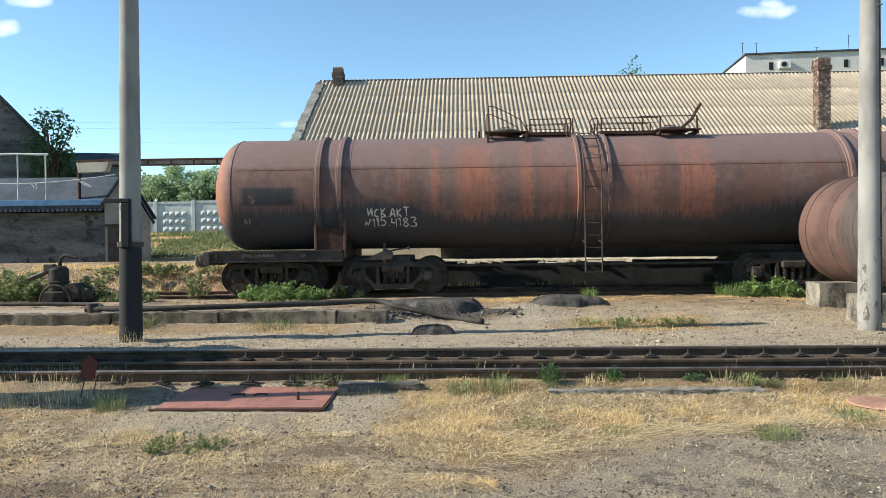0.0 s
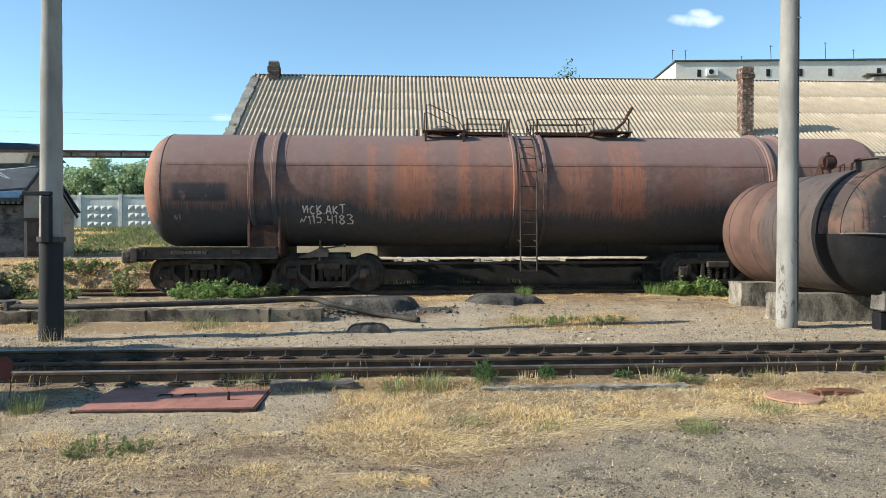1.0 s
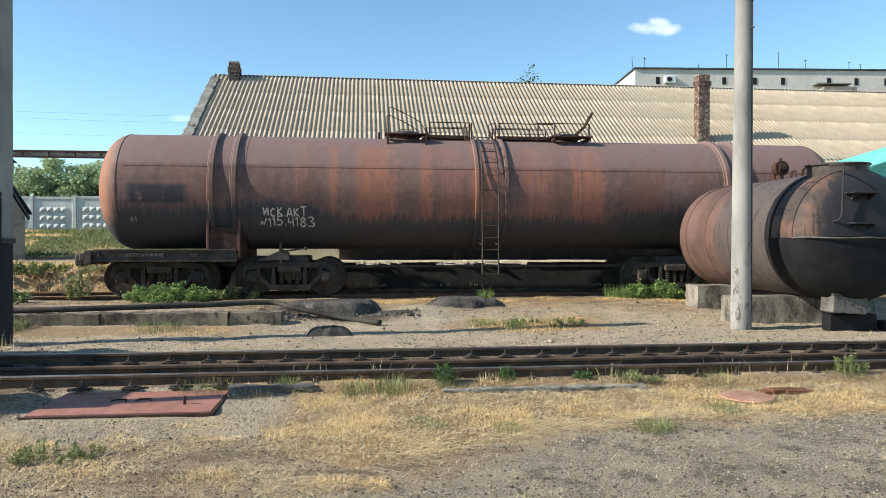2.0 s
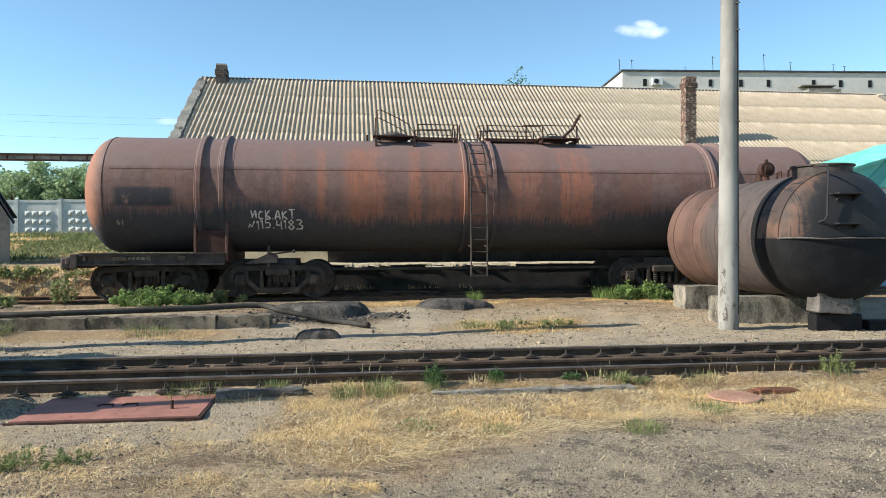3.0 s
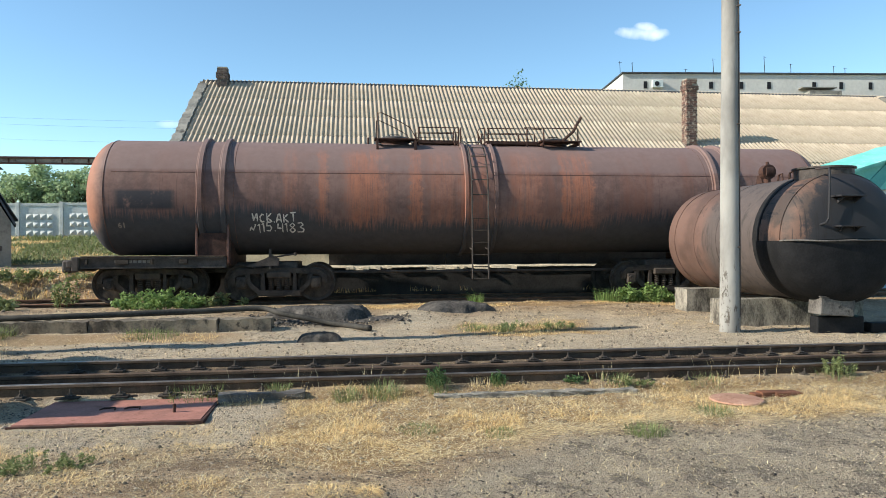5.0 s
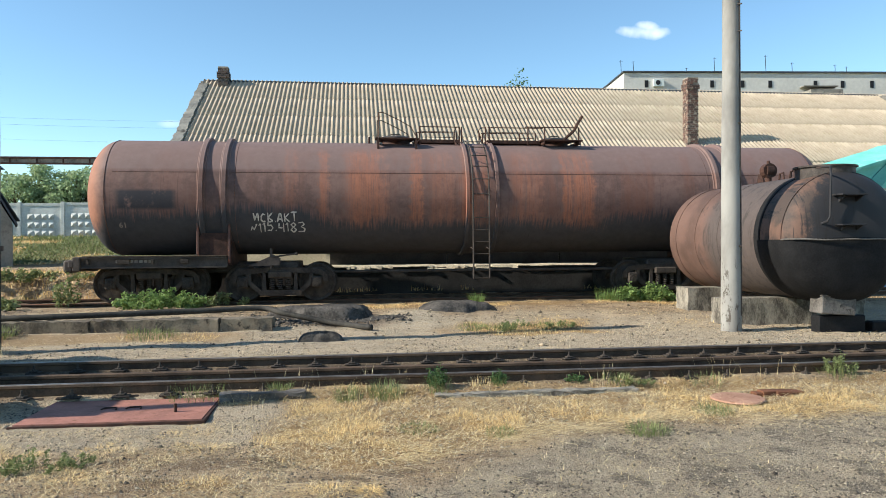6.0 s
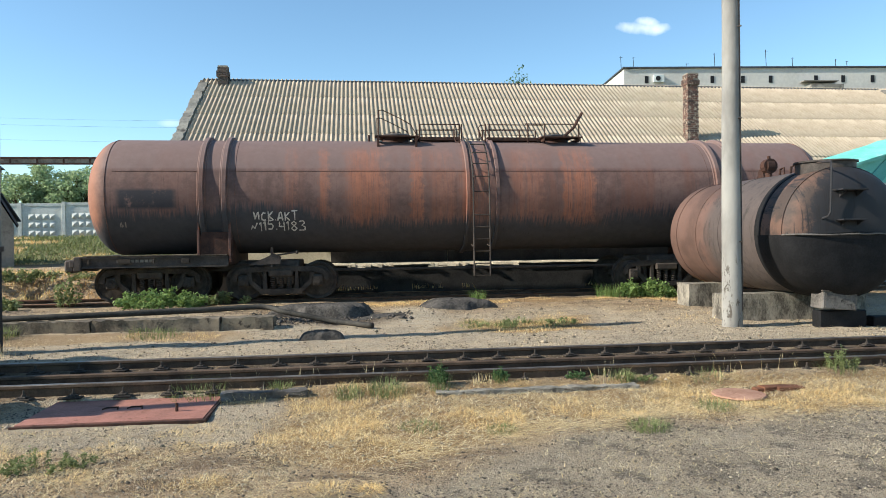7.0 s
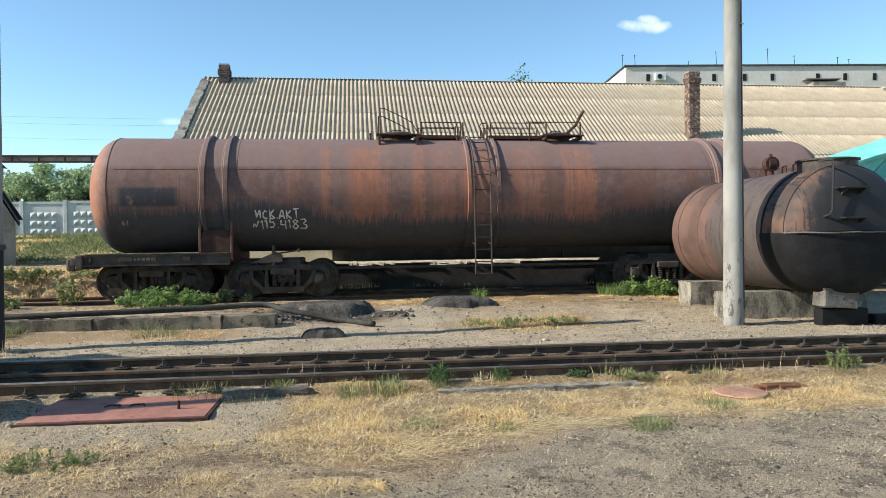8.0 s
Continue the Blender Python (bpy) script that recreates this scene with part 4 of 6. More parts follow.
pipe(bm, [(0.2, -0.45, top + 0.05), (0.1, -0.5, top + 0.32), (0.16, -0.45, top + 0.4), (0.3, -0.45, top + 0.41)], 0.014)
part("grab_iron", bm, DARK_RUST, wagon)


def lettering(text, size, x, z, mat, wobble=0.0, bold=0.006):
    """Painted words, bent round the shell; z is their foot above the shell's middle."""
    cu = bpy.data.curves.new("lettering", "FONT")
    cu.body, cu.size, cu.offset, cu.resolution_u = text, size, bold, 2
    ob = new("lettering", cu)
    dg = bpy.context.evaluated_depsgraph_get()
    me = bpy.data.meshes.new_from_object(ob.evaluated_get(dg))
    bpy.data.objects.remove(ob)
    bm = bmesh.new()
    bm.from_mesh(me)
    bmesh.ops.triangulate(bm, faces=bm.faces)
    bmesh.ops.subdivide_edges(bm, edges=[e for e in bm.edges if e.calc_length() > 0.06], cuts=2)
    a0 = math.asin(z / TR)
    for v in bm.verts:
        px, py = v.co.x, v.co.y + wobble * math.sin(v.co.x * 7)
        a = a0 + py / TR
        v.co = Vector((x + px, -(TR + 0.006) * math.cos(a), TZ + (TR + 0.006) * math.sin(a)))
    bpy.data.meshes.remove(me)
    return part("lettering", bm, mat, wagon, "hand-painted white lettering")


# brush strokes of each hand-painted sign, in units of the letter's height
STROKES = {
    "И": [[(0.02, 1.0), (0.10, 0.5), (0.12, 0.05)], [(0.12, 0.08), (0.30, 0.5), (0.52, 0.98)], [(0.54, 1.0), (0.55, 0.0)], [(0.08, 0.9), (0.16, 0.3)]],
    "С": [[(0.5, 0.9), (0.28, 1.0), (0.08, 0.72), (0.06, 0.3), (0.24, 0.04), (0.5, 0.12)]],
    "К": [[(0.06, 1.0), (0.08, 0.0)], [(0.5, 1.0), (0.1, 0.5), (0.55, 0.02)]],
    ".": [[(0.04, 0.02), (0.12, 0.04)]],
    "А": [[(0.02, 0.0), (0.26, 1.02)], [(0.26, 1.02), (0.42, 0.98), (0.56, 0.0)], [(0.12, 0.36), (0.5, 0.36)], [(0.44, 0.9), (0.5, 0.3)]],
    "Т": [[(0.0, 0.98), (0.62, 1.04)], [(0.32, 1.0), (0.34, 0.0)]],
    "№": [[(0.0, 0.02), (0.14, 0.42), (0.26, 0.1), (0.46, 0.6)], [(0.40, 0.62), (0.52, 0.66)]],
    "1": [[(0.0, 0.78), (0.16, 1.0), (0.18, 0.0)]],
    "5": [[(0.46, 1.0), (0.12, 0.98), (0.08, 0.58), (0.36, 0.62), (0.48, 0.34), (0.34, 0.04), (0.04, 0.06)]],
    "4": [[(0.08, 1.0), (0.04, 0.48), (0.44, 0.46)], [(0.44, 1.02), (0.45, 0.0)]],
    "8": [[(0.28, 0.54), (0.08, 0.76), (0.28, 1.0), (0.48, 0.78), (0.28, 0.54), (0.06, 0.26), (0.28, 0.0), (0.52, 0.26), (0.28, 0.54)]],
    "3": [[(0.06, 0.96), (0.36, 1.02), (0.5, 0.8), (0.24, 0.56), (0.54, 0.36), (0.48, 0.06), (0.02, 0.06)]],
}
ADVANCE = {"И": 0.76, "С": 0.70, "К": 0.72, ".": 0.28, "А": 0.74, "Т": 0.7, "№": 0.66, "1": 0.34, "5": 0.66, "4": 0.62, "8": 0.66, "3": 0.66}


def hand_lettering(text, size, x, z, width, seed, wide=0.94):
    """Words brushed by hand on the shell, each stroke a ribbon of uneven width."""
    rng = random.Random(seed)
    bm = bmesh.new()

    def on_shell(px, pz, lift):
        a = math.asin(max(-0.99, min(0.99, (z + pz) / TR)))
        return Vector((px, -(TR + lift) * math.cos(a), TZ + (TR + lift) * math.sin(a)))

    cx, n = x, 0
    for ch in text:
        h = size * rng.uniform(0.94, 1.08)
        drop = rng.uniform(-0.02, 0.02)
        for line in STROKES[ch]:
            n += 1
            pts = []
            for (u0, v0), (u1, v1) in zip(line, line[1:]):
                pts += [(u0 + (u1 - u0) * t / 4, v0 + (v1 - v0) * t / 4) for t in range(4)]
            pts.append(line[-1])
            rows = []
            for i, (u, v) in enumerate(pts):
                (ua, va), (ub, vb) = pts[max(i - 1, 0)], pts[min(i + 1, len(pts) - 1)]
                d = math.hypot(ub - ua, vb - va) or 1.0
                w = width * rng.uniform(0.6, 1.25) * (0.7 if i in (0, len(pts) - 1) else 1.0)
                ox, oz = -(vb - va) / d * w, (ub - ua) / d * w
                px, pz = cx + u * h * wide, drop + v * h
                rows.append((bm.verts.new(on_shell(px + ox, pz + oz, 0.006 + 0.0005 * n)), bm.verts.new(on_shell(px - ox, pz - oz, 0.006 + 0.0005 * n))))
            for p_, q_ in zip(rows, rows[1:]):
                bm.faces.new((p_[0], p_[1], q_[1], q_[0]))
        cx += ADVANCE[ch] * size * wide
    return part("lettering", bm, WHITE_PAINT, wagon, "hand-painted white lettering")


hand_lettering("ИСК.АКТ", 0.205, -5.76, -0.66, 0.018, 1, 1.15)
hand_lettering("№115.4183", 0.225, -5.84, -0.905, 0.016, 2, 1.33)
GREY_PAINT = plain("faded_grey_paint", lin(150, 140, 130), lin(116, 106, 98), 0.9, 8, 60)
lettering("61", 0.2, -8.98, -0.8, GREY_PAINT, 0, 0.003)
bm = bmesh.new()   # worn stencil on the sill, no longer legible
for k in range(8):
    box(bm, -9.05 + k * 0.11, -8.97 + k * 0.11, -1.352, -1.338, 1.02, 1.09)
part("stencil_bar", bm, GREY_PAINT, wagon, "worn pale stencil marks")

# ---- old storage tank ----
m = Mat("storage_tank_paint")
sy, sz = m.axis(0), m.axis(2)
a1, a2, a3 = m.noise(1.1, 5, 0.6), m.noise(7, 5, 0.7), m.noise(50, 4, 0.7)
run = m.noise(1.0, 4, 0.7, (6, 6, 0.6))
col = m.mix(m.step(a1, 0.35, 0.65), lin(106, 81, 71), lin(84, 64, 56))
col = m.mix(m.step(m.math("ADD", sy, m.math("MULTIPLY", a1, 0.5)), 2.9, 2.4), col, m.mix(a2, lin(96, 84, 78), lin(70, 62, 60)))
col = m.mix(m.math("MULTIPLY", m.math("MULTIPLY", m.step(run, 0.50, 0.66), m.step(sy, 3.4, 2.4)), 0.7), col, lin(52, 47, 45))
col = m.mix(m.math("MULTIPLY", m.step(a2, 0.6, 0.72), 0.6), col, lin(92, 84, 84))
STORE = m.done(col, 0.7, 0, m.math("ADD", a3, a2), 0.005, 0.5, spec=0.35)
m = Mat("storage_tank_end_paint")
a1, a2, a3 = m.noise(1.6, 5, 0.6), m.noise(7, 5, 0.7), m.noise(50, 4, 0.7)
run = m.noise(1.0, 4, 0.75, (2, 14, 0.9))
# light put into the colour: brown sunlit left, near-black shaded end face
left = m.step(m.math("ADD", m.math("ADD", m.axis(0), m.math("MULTIPLY", m.axis(1), 0.38)), m.math("MULTIPLY", m.math("SUBTRACT", a2, 0.5), 0.6)), -0.42, -0.26)
col = m.mix(left, m.mix(a1, lin(50, 48, 50), lin(36, 35, 37)), m.mix(m.step(a1, 0.42, 0.58), lin(102, 77, 65), lin(70, 58, 52)))
col = m.mix(m.step(run, 0.52, 0.64), col, lin(40, 37, 37))
STORE_END = m.done(col, 0.68, 0, m.math("ADD", a3, a2), 0.006, 0.5, spec=0.35)
# bitumen coat, and the black of the blocks that mimic shadow
BITUMEN_AND_SHADE = plain("black_bitumen_and_shade", lin(38, 37, 38), lin(26, 26, 27), 0.75, 3, 30, 0, 0.006, spec=0.15)

SX, SY, SZ, SR, SL = 9.02, 12.5, 1.75, 1.22, 4.2
store = thing("storage_tank", pose(SX, SY, SZ, 0, 0, 90), "old brown horizontal storage tank with black bitumen on its lower end", "storage tank")
bm = bmesh.new()
dome = [(-0.36 - 0.44 * math.sqrt(max(0, 1 - (k / 10) ** 2.6)), SR * k / 10) for k in range(10)] + [(-0.44, SR * 0.982), (-0.36, SR)]
turned(bm, [(0.30, SR)] + [(0.3 + (SL - 0.3) * k / 10, SR) for k in range(1, 11)] + [(SL + 0.42 * math.sqrt(max(0, 1 - (k / 10) ** 2.3)), SR * k / 10) for k in range(9, -1, -1)], 64, Matrix.Identity(4))
part("barrel", bm, STORE, store, smooth=True)
bm = bmesh.new()
turned(bm, dome + [(0.30, SR)], 64, Matrix.Identity(4))
part("front_end", bm, STORE_END, store, "domed end, sunlit brown and shaded black painted in, with black runs", smooth=True)
for s, w, mt, lift in ((0.28, 0.2, BITUMEN_AND_SHADE, 0.012), (-0.4, 0.03, STORE_END, 0.008), (SL - 0.35, 0.05, STORE, 0.014), (SL - 1.3, 0.03, STORE, 0.008), (1.9, 0.03, STORE, 0.008)):
    bm = bmesh.new()
    turned(bm, [(s, SR - 0.02), (s, SR + lift), (s + w, SR + lift), (s + w, SR - 0.02)], 64, Matrix.Identity(4))
    part("hoop", bm, mt, store, smooth=True)
# bitumen apron round the lower front, with a lip
bm = bmesh.new()
ap = [(x - 0.03, r + 0.02) for x, r in dome]
turned(bm, [(x, r) for x, r in ap] + [(0.34, SR + 0.035)], 40, Matrix.Identity(4), (182.0, 358.0))
part("bitumen_apron", bm, BITUMEN_AND_SHADE, store, "thick black bitumen coat on the lower end", smooth=True)
bm = bmesh.new()
pipe(bm, [(x - 0.035, r * 0.995, -0.045 + 0.008 * math.sin(k * 0.7)) for k, (x, r) in enumerate(ap[::-1])] + [(x - 0.035, -r * 0.995, -0.045 + 0.008 * math.sin(k)) for k, (x, r) in enumerate(ap[1:8])], 0.016)
part("apron_lip", bm, DARK_CONCRETE, store, "grey lip of the bitumen coat")
# collar hatch, lugs, rod and brackets
bm = bmesh.new()
turned(bm, [(SR - 0.16, 0.52), (SR + 0.10, 0.52), (SR + 0.10, 0.56), (SR + 0.13, 0.56), (SR + 0.13, 0.0)], 32, Matrix.Translation((0.08, 0, 0)) @ Matrix.Rotation(radians(-90), 4, "Y"))
part("collar_hatch", bm, IRON, store, smooth=True)
bm = bmesh.new()
slab(bm, [(2.08, SR - 0.05), (2.4, SR - 0.05), (2.3, SR + 0.2), (2.18, SR + 0.2)], -0.02, 0.02)
part("lifting_lug", bm, DARK_RUST, store)
bm = bmesh.new()
rod(bm, (1.9, -0.05, SR + 0.24), (1.9, 0.11, SR + 0.24), 0.13, 18)
rod(bm, (1.82, 0.03, SR + 0.24), (1.98, 0.03, SR + 0.24), 0.16, 14)
rod(bm, (1.9, 0.03, SR + 0.2), (1.9, 0.03, SR + 0.46), 0.035, 10)
rod(bm, (1.9, 0.03, SR - 0.05), (1.9, 0.03, SR + 0.2), 0.07, 10)
part("valve", bm, DARK_RUST, store)
bm = bmesh.new()
pipe(bm, [(1.4, 0.1, SR - 0.02), (1.37, 0.1, SR + 0.12), (1.25, 0.1, SR + 0.14), (1.23, 0.1, SR - 0.02)], 0.022)
part("hook", bm, DARK_RUST, store)
bm = bmesh.new()
pipe(bm, [(1.02, 0.1, SR - 0.02), (0.99, 0.1, SR + 0.13), (0.88, 0.1, SR + 0.15), (0.85, 0.1, SR - 0.02)], 0.024)
part("hook", bm, DARK_RUST, store)
bm = bmesh.new()
pipe(bm, [(-0.4, 0.5, 1.28), (-0.8, 0.52, 1.26), (-0.84, 0.54, 1.1), (-0.84, 0.56, 0.36), (-0.83, 0.6, 0.28), (-0.74, 0.66, 0.24)], 0.02)
part("vent_rod", bm, STORE_END, store)
for z, y0, y1 in ((0.74, -0.08, 0.42), (0.2, -0.06, 0.42)):
    bm = bmesh.new()
    box(bm, -0.98, -0.62, y0, y1, z, z + 0.03, 0.005)
    slab(bm, [(-0.96, z), (-0.62, z), (-0.62, z - 0.18)], y1 - 0.12, y1 - 0.1)
    slab(bm, [(-0.96, z), (-0.62, z), (-0.62, z - 0.18)], y0 + 0.06, y0 + 0.08)
    part("step_bracket", bm, STORE_END, store)

# concrete piers under it
PIER = plain("stained_pier_concrete", lin(156, 148, 134), lin(72, 67, 61), 0.92, 2.2, 26, dist=0.012, stretch=(1.6, 1.6, 0.7))
def pier(x0, x1, y0, y1, z1, label, seed):
    bm = bmesh.new()
    vs = box(bm, x0, x1, y0, y1, -0.1, z1)
    bmesh.ops.subdivide_edges(bm, edges=bm.edges[:], cuts=5, use_grid_fill=True)
    rng = random.Random(seed)
    for v in bm.verts:
        e = sum((abs(v.co.x - a) < 0.01 for a in (x0, x1))) + sum((abs(v.co.y - a) < 0.01 for a in (y0, y1))) + (abs(v.co.z - z1) < 0.01)
        v.co += Vector((rng.uniform(-1, 1), rng.uniform(-1, 1), rng.uniform(-1, 0.3))) * (0.006 if e < 2 else 0.014)
    return tagged(part("concrete_pier", bm, PIER, None), label, "concrete block", "piers under the storage tank")


pier(7.66, 8.6, 15.45, 16.05, 0.62, "stained concrete block carrying the storage tank", 1)
pier(7.35, 10.4, 13.3, 13.8, 0.54, "long cracked concrete pier under the storage tank", 2)
bm = bmesh.new()
box(bm, 8.42, 9.1, 11.95, 12.32, 0.29, 0.62, 0.015, None)
box(bm, 8.395, 9.125, 11.93, 12.34, 0.61, 0.64, 0.006)
for k in range(5):
    for bx in (8.47, 9.05):
        rod(bm, (bx, 11.938, 0.33 + 0.06 * k), (bx, 11.955, 0.33 + 0.06 * k), 0.012, 6)
steel_box = tagged(part("steel_box", bm, DARK_CONCRETE, at=Matrix.Translation((8.8, 12.1, 0.3)) @ pose(0, 0, 0, 0, 4, 0) @ Matrix.Translation((-8.72, -12.1, -0.265))), "grey riveted steel box with flaking lid", "metal box")
# two black blocks added in place of the dark shadow beneath the box
for dx, lab in ((0, "black block added for the shadow under the box"), (1.1, "black block added for the shadow under the box")):
    bm = bmesh.new()
    box(bm, 8.55 + dx, 9.5 + dx, 12.1, 12.34, -0.03, 0.292 - 0.12 * dx, 0.02)
    tagged(part("under_box_shade", bm, BITUMEN_AND_SHADE), lab, "timber", "timbers under the box")

# ---- poles ----
def concrete_pole(x, y, h, r0, r1, label, lean=0.0, dark=None):
    p = thing("utility_pole", pose(x, y, ground_at(x, y), 0, lean, 0), label, "utility pole", "concrete poles along the track")
    bm = bmesh.new()
    rng = random.Random(int(x * 7))
    n = 30
    prev = None
    for k in range(n + 1):
        z = -0.15 + (h + 0.15) * k / n
        r = r0 + (r1 - r0) * k / n
        ring_v = [bm.verts.new(((r + rng.uniform(-0.004, 0.004)) * math.cos(q * math.tau / 20), (r + rng.uniform(-0.004, 0.004)) * math.sin(q * math.tau / 20), z)) for q in range(20)]
        if prev:
            for q in range(20):
                bm.faces.new((prev[q], prev[(q + 1) % 20], ring_v[(q + 1) % 20], ring_v[q]))
        prev = ring_v
    bm.faces.new(prev)
    part("shaft", bm, dark or POLE_CONCRETE, p, smooth=True)
    return p


m = Mat("peeling_pole_concrete")
a1, a2, a3 = m.noise(1.4, 5, 0.6, (1, 1, 0.4)), m.noise(7, 5, 0.75, (1.5, 1.5, 0.5)), m.noise(45, 4, 0.7)
col = m.mix(m.step(a1, 0.35, 0.65), lin(156, 152, 145), lin(126, 122, 116))
col = m.mix(m.math("MULTIPLY", m.step(a2, 0.56, 0.60), m.step(m.axis(2), 1.5, 1.0)), col, lin(90, 83, 75))
PEELING = m.done(col, 0.85, 0, m.math("ADD", a3, m.math("MULTIPLY", a2, -1.0)), 0.008, 0.6)
right_pole = concrete_pole(7.08, 12.55, 9.2, 0.19, 0.14, "tall pale concrete pole with peeling whitewash at its foot", 0.15, PEELING)
bm = bmesh.new()
pipe(bm, [(0.12 - 0.002 * k, -0.155 + 0.001 * k, 0.3 + 0.4 * k) for k in range(20)], 0.012)
for z in (1.6, 3.9, 5.6, 6.1):
    rod(bm, (0.0, -0.1, z), (0.10, -0.2, z), 0.014, 6)
part("earth_wire", bm, IRON, right_pole)
m = Mat("half_tarred_pole")
a1, a3 = m.noise(1.4, 5, 0.6, (1, 1, 0.4)), m.noise(45, 4, 0.7)
col = m.mix(m.step(a1, 0.35, 0.65), lin(150, 146, 138), lin(120, 116, 110))
col = m.mix(m.step(m.math("ADD", m.axis(2), m.math("MULTIPLY", m.math("SUBTRACT", a1, 0.5), 0.9)), 1.75, 1.6), col, m.mix(a3, lin(44, 44, 46), lin(30, 30, 32)))
TARRED = m.done(col, 0.8, 0, a3, 0.006, 0.6)
left_pole = concrete_pole(-5.72, 11.95, 6.7, 0.19, 0.145, "concrete pole tarred black at its foot with clamped box", 0.7, TARRED)
bm = bmesh.new()
box(bm, -0.05, 0.1, -0.26, -0.15, 1.6, 2.36, 0.02)
box(bm, -0.34, 0.1, -0.26, -0.16, 2.36, 2.43, 0.01)
part("junction_box", bm, CABLE, left_pole, "dark metal cable box")
bm = bmesh.new()
turned(bm, [(1.62, 0.19), (1.62, 0.215), (1.70, 0.215), (1.70, 0.19)], 20, Matrix.Rotation(radians(-90), 4, "Y"))
part("clamp", bm, IRON, left_pole)

# ---- background ----
def foliage(center, radii, n, size, rng, droop=0.3):
    """Loose leaves, thicker towards the outside of an uneven clump: triangles and quads for a mesh."""
    vs, fs = [], []
    for _ in range(n):
        d = Vector((rng.gauss(0, 1), rng.gauss(0, 1), rng.gauss(0, 1))).normalized() * (rng.random() ** 0.45)
        p = Vector(center) + Vector((d.x * radii[0], d.y * radii[1], d.z * radii[2]))
        s = size * rng.uniform(0.6, 1.4)
        a = Vector((rng.gauss(0, 1), rng.gauss(0, 1), rng.gauss(0, 0.6) - droop)).normalized()
        b = a.cross(Vector((rng.gauss(0, 1), rng.gauss(0, 1), rng.gauss(0, 1)))).normalized()
        k = len(vs)
        vs += [p - a * s * 0.5, p + b * s * 0.28, p + a * s * 0.55, p - b * s * 0.28]
        fs.append((k, k + 1, k + 2, k + 3))
    return vs, fs


def tree(name, x, y, z0, h, spread, seed, label, mat, clumps=16, leaves=150, leaf=0.28, low=0.35):
    rng = random.Random(seed)
    t = thing(name, pose(x, y, z0), label, "tree" if h > 3.2 else "bush")
    bm = bmesh.new()
    pts = [(0, 0, -0.2)]
    for k in range(1, 7):
        pts.append((rng.uniform(-0.04, 0.04) * h * 0.4, rng.uniform(-0.04, 0.04) * h * 0.4, h * 0.82 * k / 6))
    for a, b, k in zip(pts, pts[1:], range(6)):
        r = 0.028 * h * (1 - k / 6.6)
        rod(bm, a, b, r, 7, r * 0.8)
    vs, fs = [], []
    for _ in range(clumps):
        q = rng.uniform(low, 1.0)
        ang = rng.uniform(0, math.tau)
        rad = spread * math.sqrt(max(0.05, 1 - ((q - 0.6) / 0.45) ** 2)) * rng.uniform(0.25, 1.0)
        c = Vector((rad * math.cos(ang), rad * math.sin(ang), q * h))
        base = Vector(pts[min(6, max(1, int(q * 5)))])
        rod(bm, base, c, 0.009 * h, 5, 0.003 * h)
        v, f = foliage(c, [spread * rng.uniform(0.22, 0.42)] * 2 + [h * rng.uniform(0.07, 0.13)], leaves, leaf, rng)
        o = len(vs)
        vs += v
        fs += [tuple(i + o for i in q4) for q4 in f]
    part("trunk", bm, BARK, t)
    part("crown", (vs, fs), mat, t)
    return t


tree("tree", 10.35, 45, 0.8, 10.95, 2.9, 1, "leafy treetop showing above the warehouse ridge", LEAF_DARK, 22, 130, 0.17)
tree("tree", -33.0, 56, 1.8, 10.2, 2.1, 2, "dark green tree beside the brick house", LEAF_DARK, 40, 60, 0.3, 0.25)
tree("tree", -15.4, 60, 2.0, 6.6, 3.0, 3, "dark spreading tree beyond the concrete fence", LEAF_DARK, 22, 160, 0.4)
for bx, by, bh, s, sd in ((-23.4, 52.5, 4.6, 1.8, 4), (-21.3, 53, 5.2, 2.0, 5), (-19.3, 52.5, 5.0, 1.9, 6), (-17.4, 53, 4.4, 1.7, 8)):
    tree("tree", bx, by, 1.9, bh, s, sd, "bright green bushy tree behind the concrete fence", LEAF_PALE, 70, 110, 0.22, 0.02)

# concrete fence with raised pyramids
def fence_panel():
    p = thing("concrete_fence", pose(-21.95, 50, 2.0), "grey precast concrete fence panel with raised pyramids", "fence", "panels of the concrete fence")
    bm = bmesh.new()
    box(bm, 0.12, 2.62, -0.06, 0.06, 0, 2.45, 0.01)
    box(bm, 0.12, 2.62, -0.1, 0.1, 2.33, 2.5, 0.01)
    part("panel", bm, FENCE, p)
    bm = bmesh.new()
    box(bm, -0.12, 0.12, -0.14, 0.12, -0.4, 2.56, 0.015)
    part("post", bm, FENCE, p)
    bm = bmesh.new()
    r = bmesh.ops.create_cone(bm, cap_ends=True, segments=4, radius1=0.30, radius2=0.015, depth=0.16, matrix=Matrix.Rotation(radians(90), 4, "X") @ Matrix.Rotation(radians(45), 4, "Z"))
    first = part("raised_pyramid", bm, FENCE, p, at=pose(0.68, -0.12, 0.5))
    for i in range(4):
        for j in range(3):
            if i or j:
                again(first, p, pose(0.68 + i * 0.44, -0.12, 0.5 + j * 0.55))
    return p


panel0 = fence_panel()
for k in range(1, 8):
    copy_thing(panel0, pose(-21.95 + 2.73 * k, 50, 2.02 + 0.03 * k))
copy_thing(panel0, pose(-21.95 - 2.73, 50, 2.0))
bm = bmesh.new()   # low ribbed roof beyond the fence
slab(bm, [(-20.5, 4.2), (-8, 4.2), (-8, 5.3), (-20.5, 5.3)], 56, 60)
shed_far = thing("shed", pose(0, 0, 0), "low far shed with a grey ribbed roof", "shed")
part("wall", bm, RENDER_GREY, shed_far)
bm = bmesh.new()
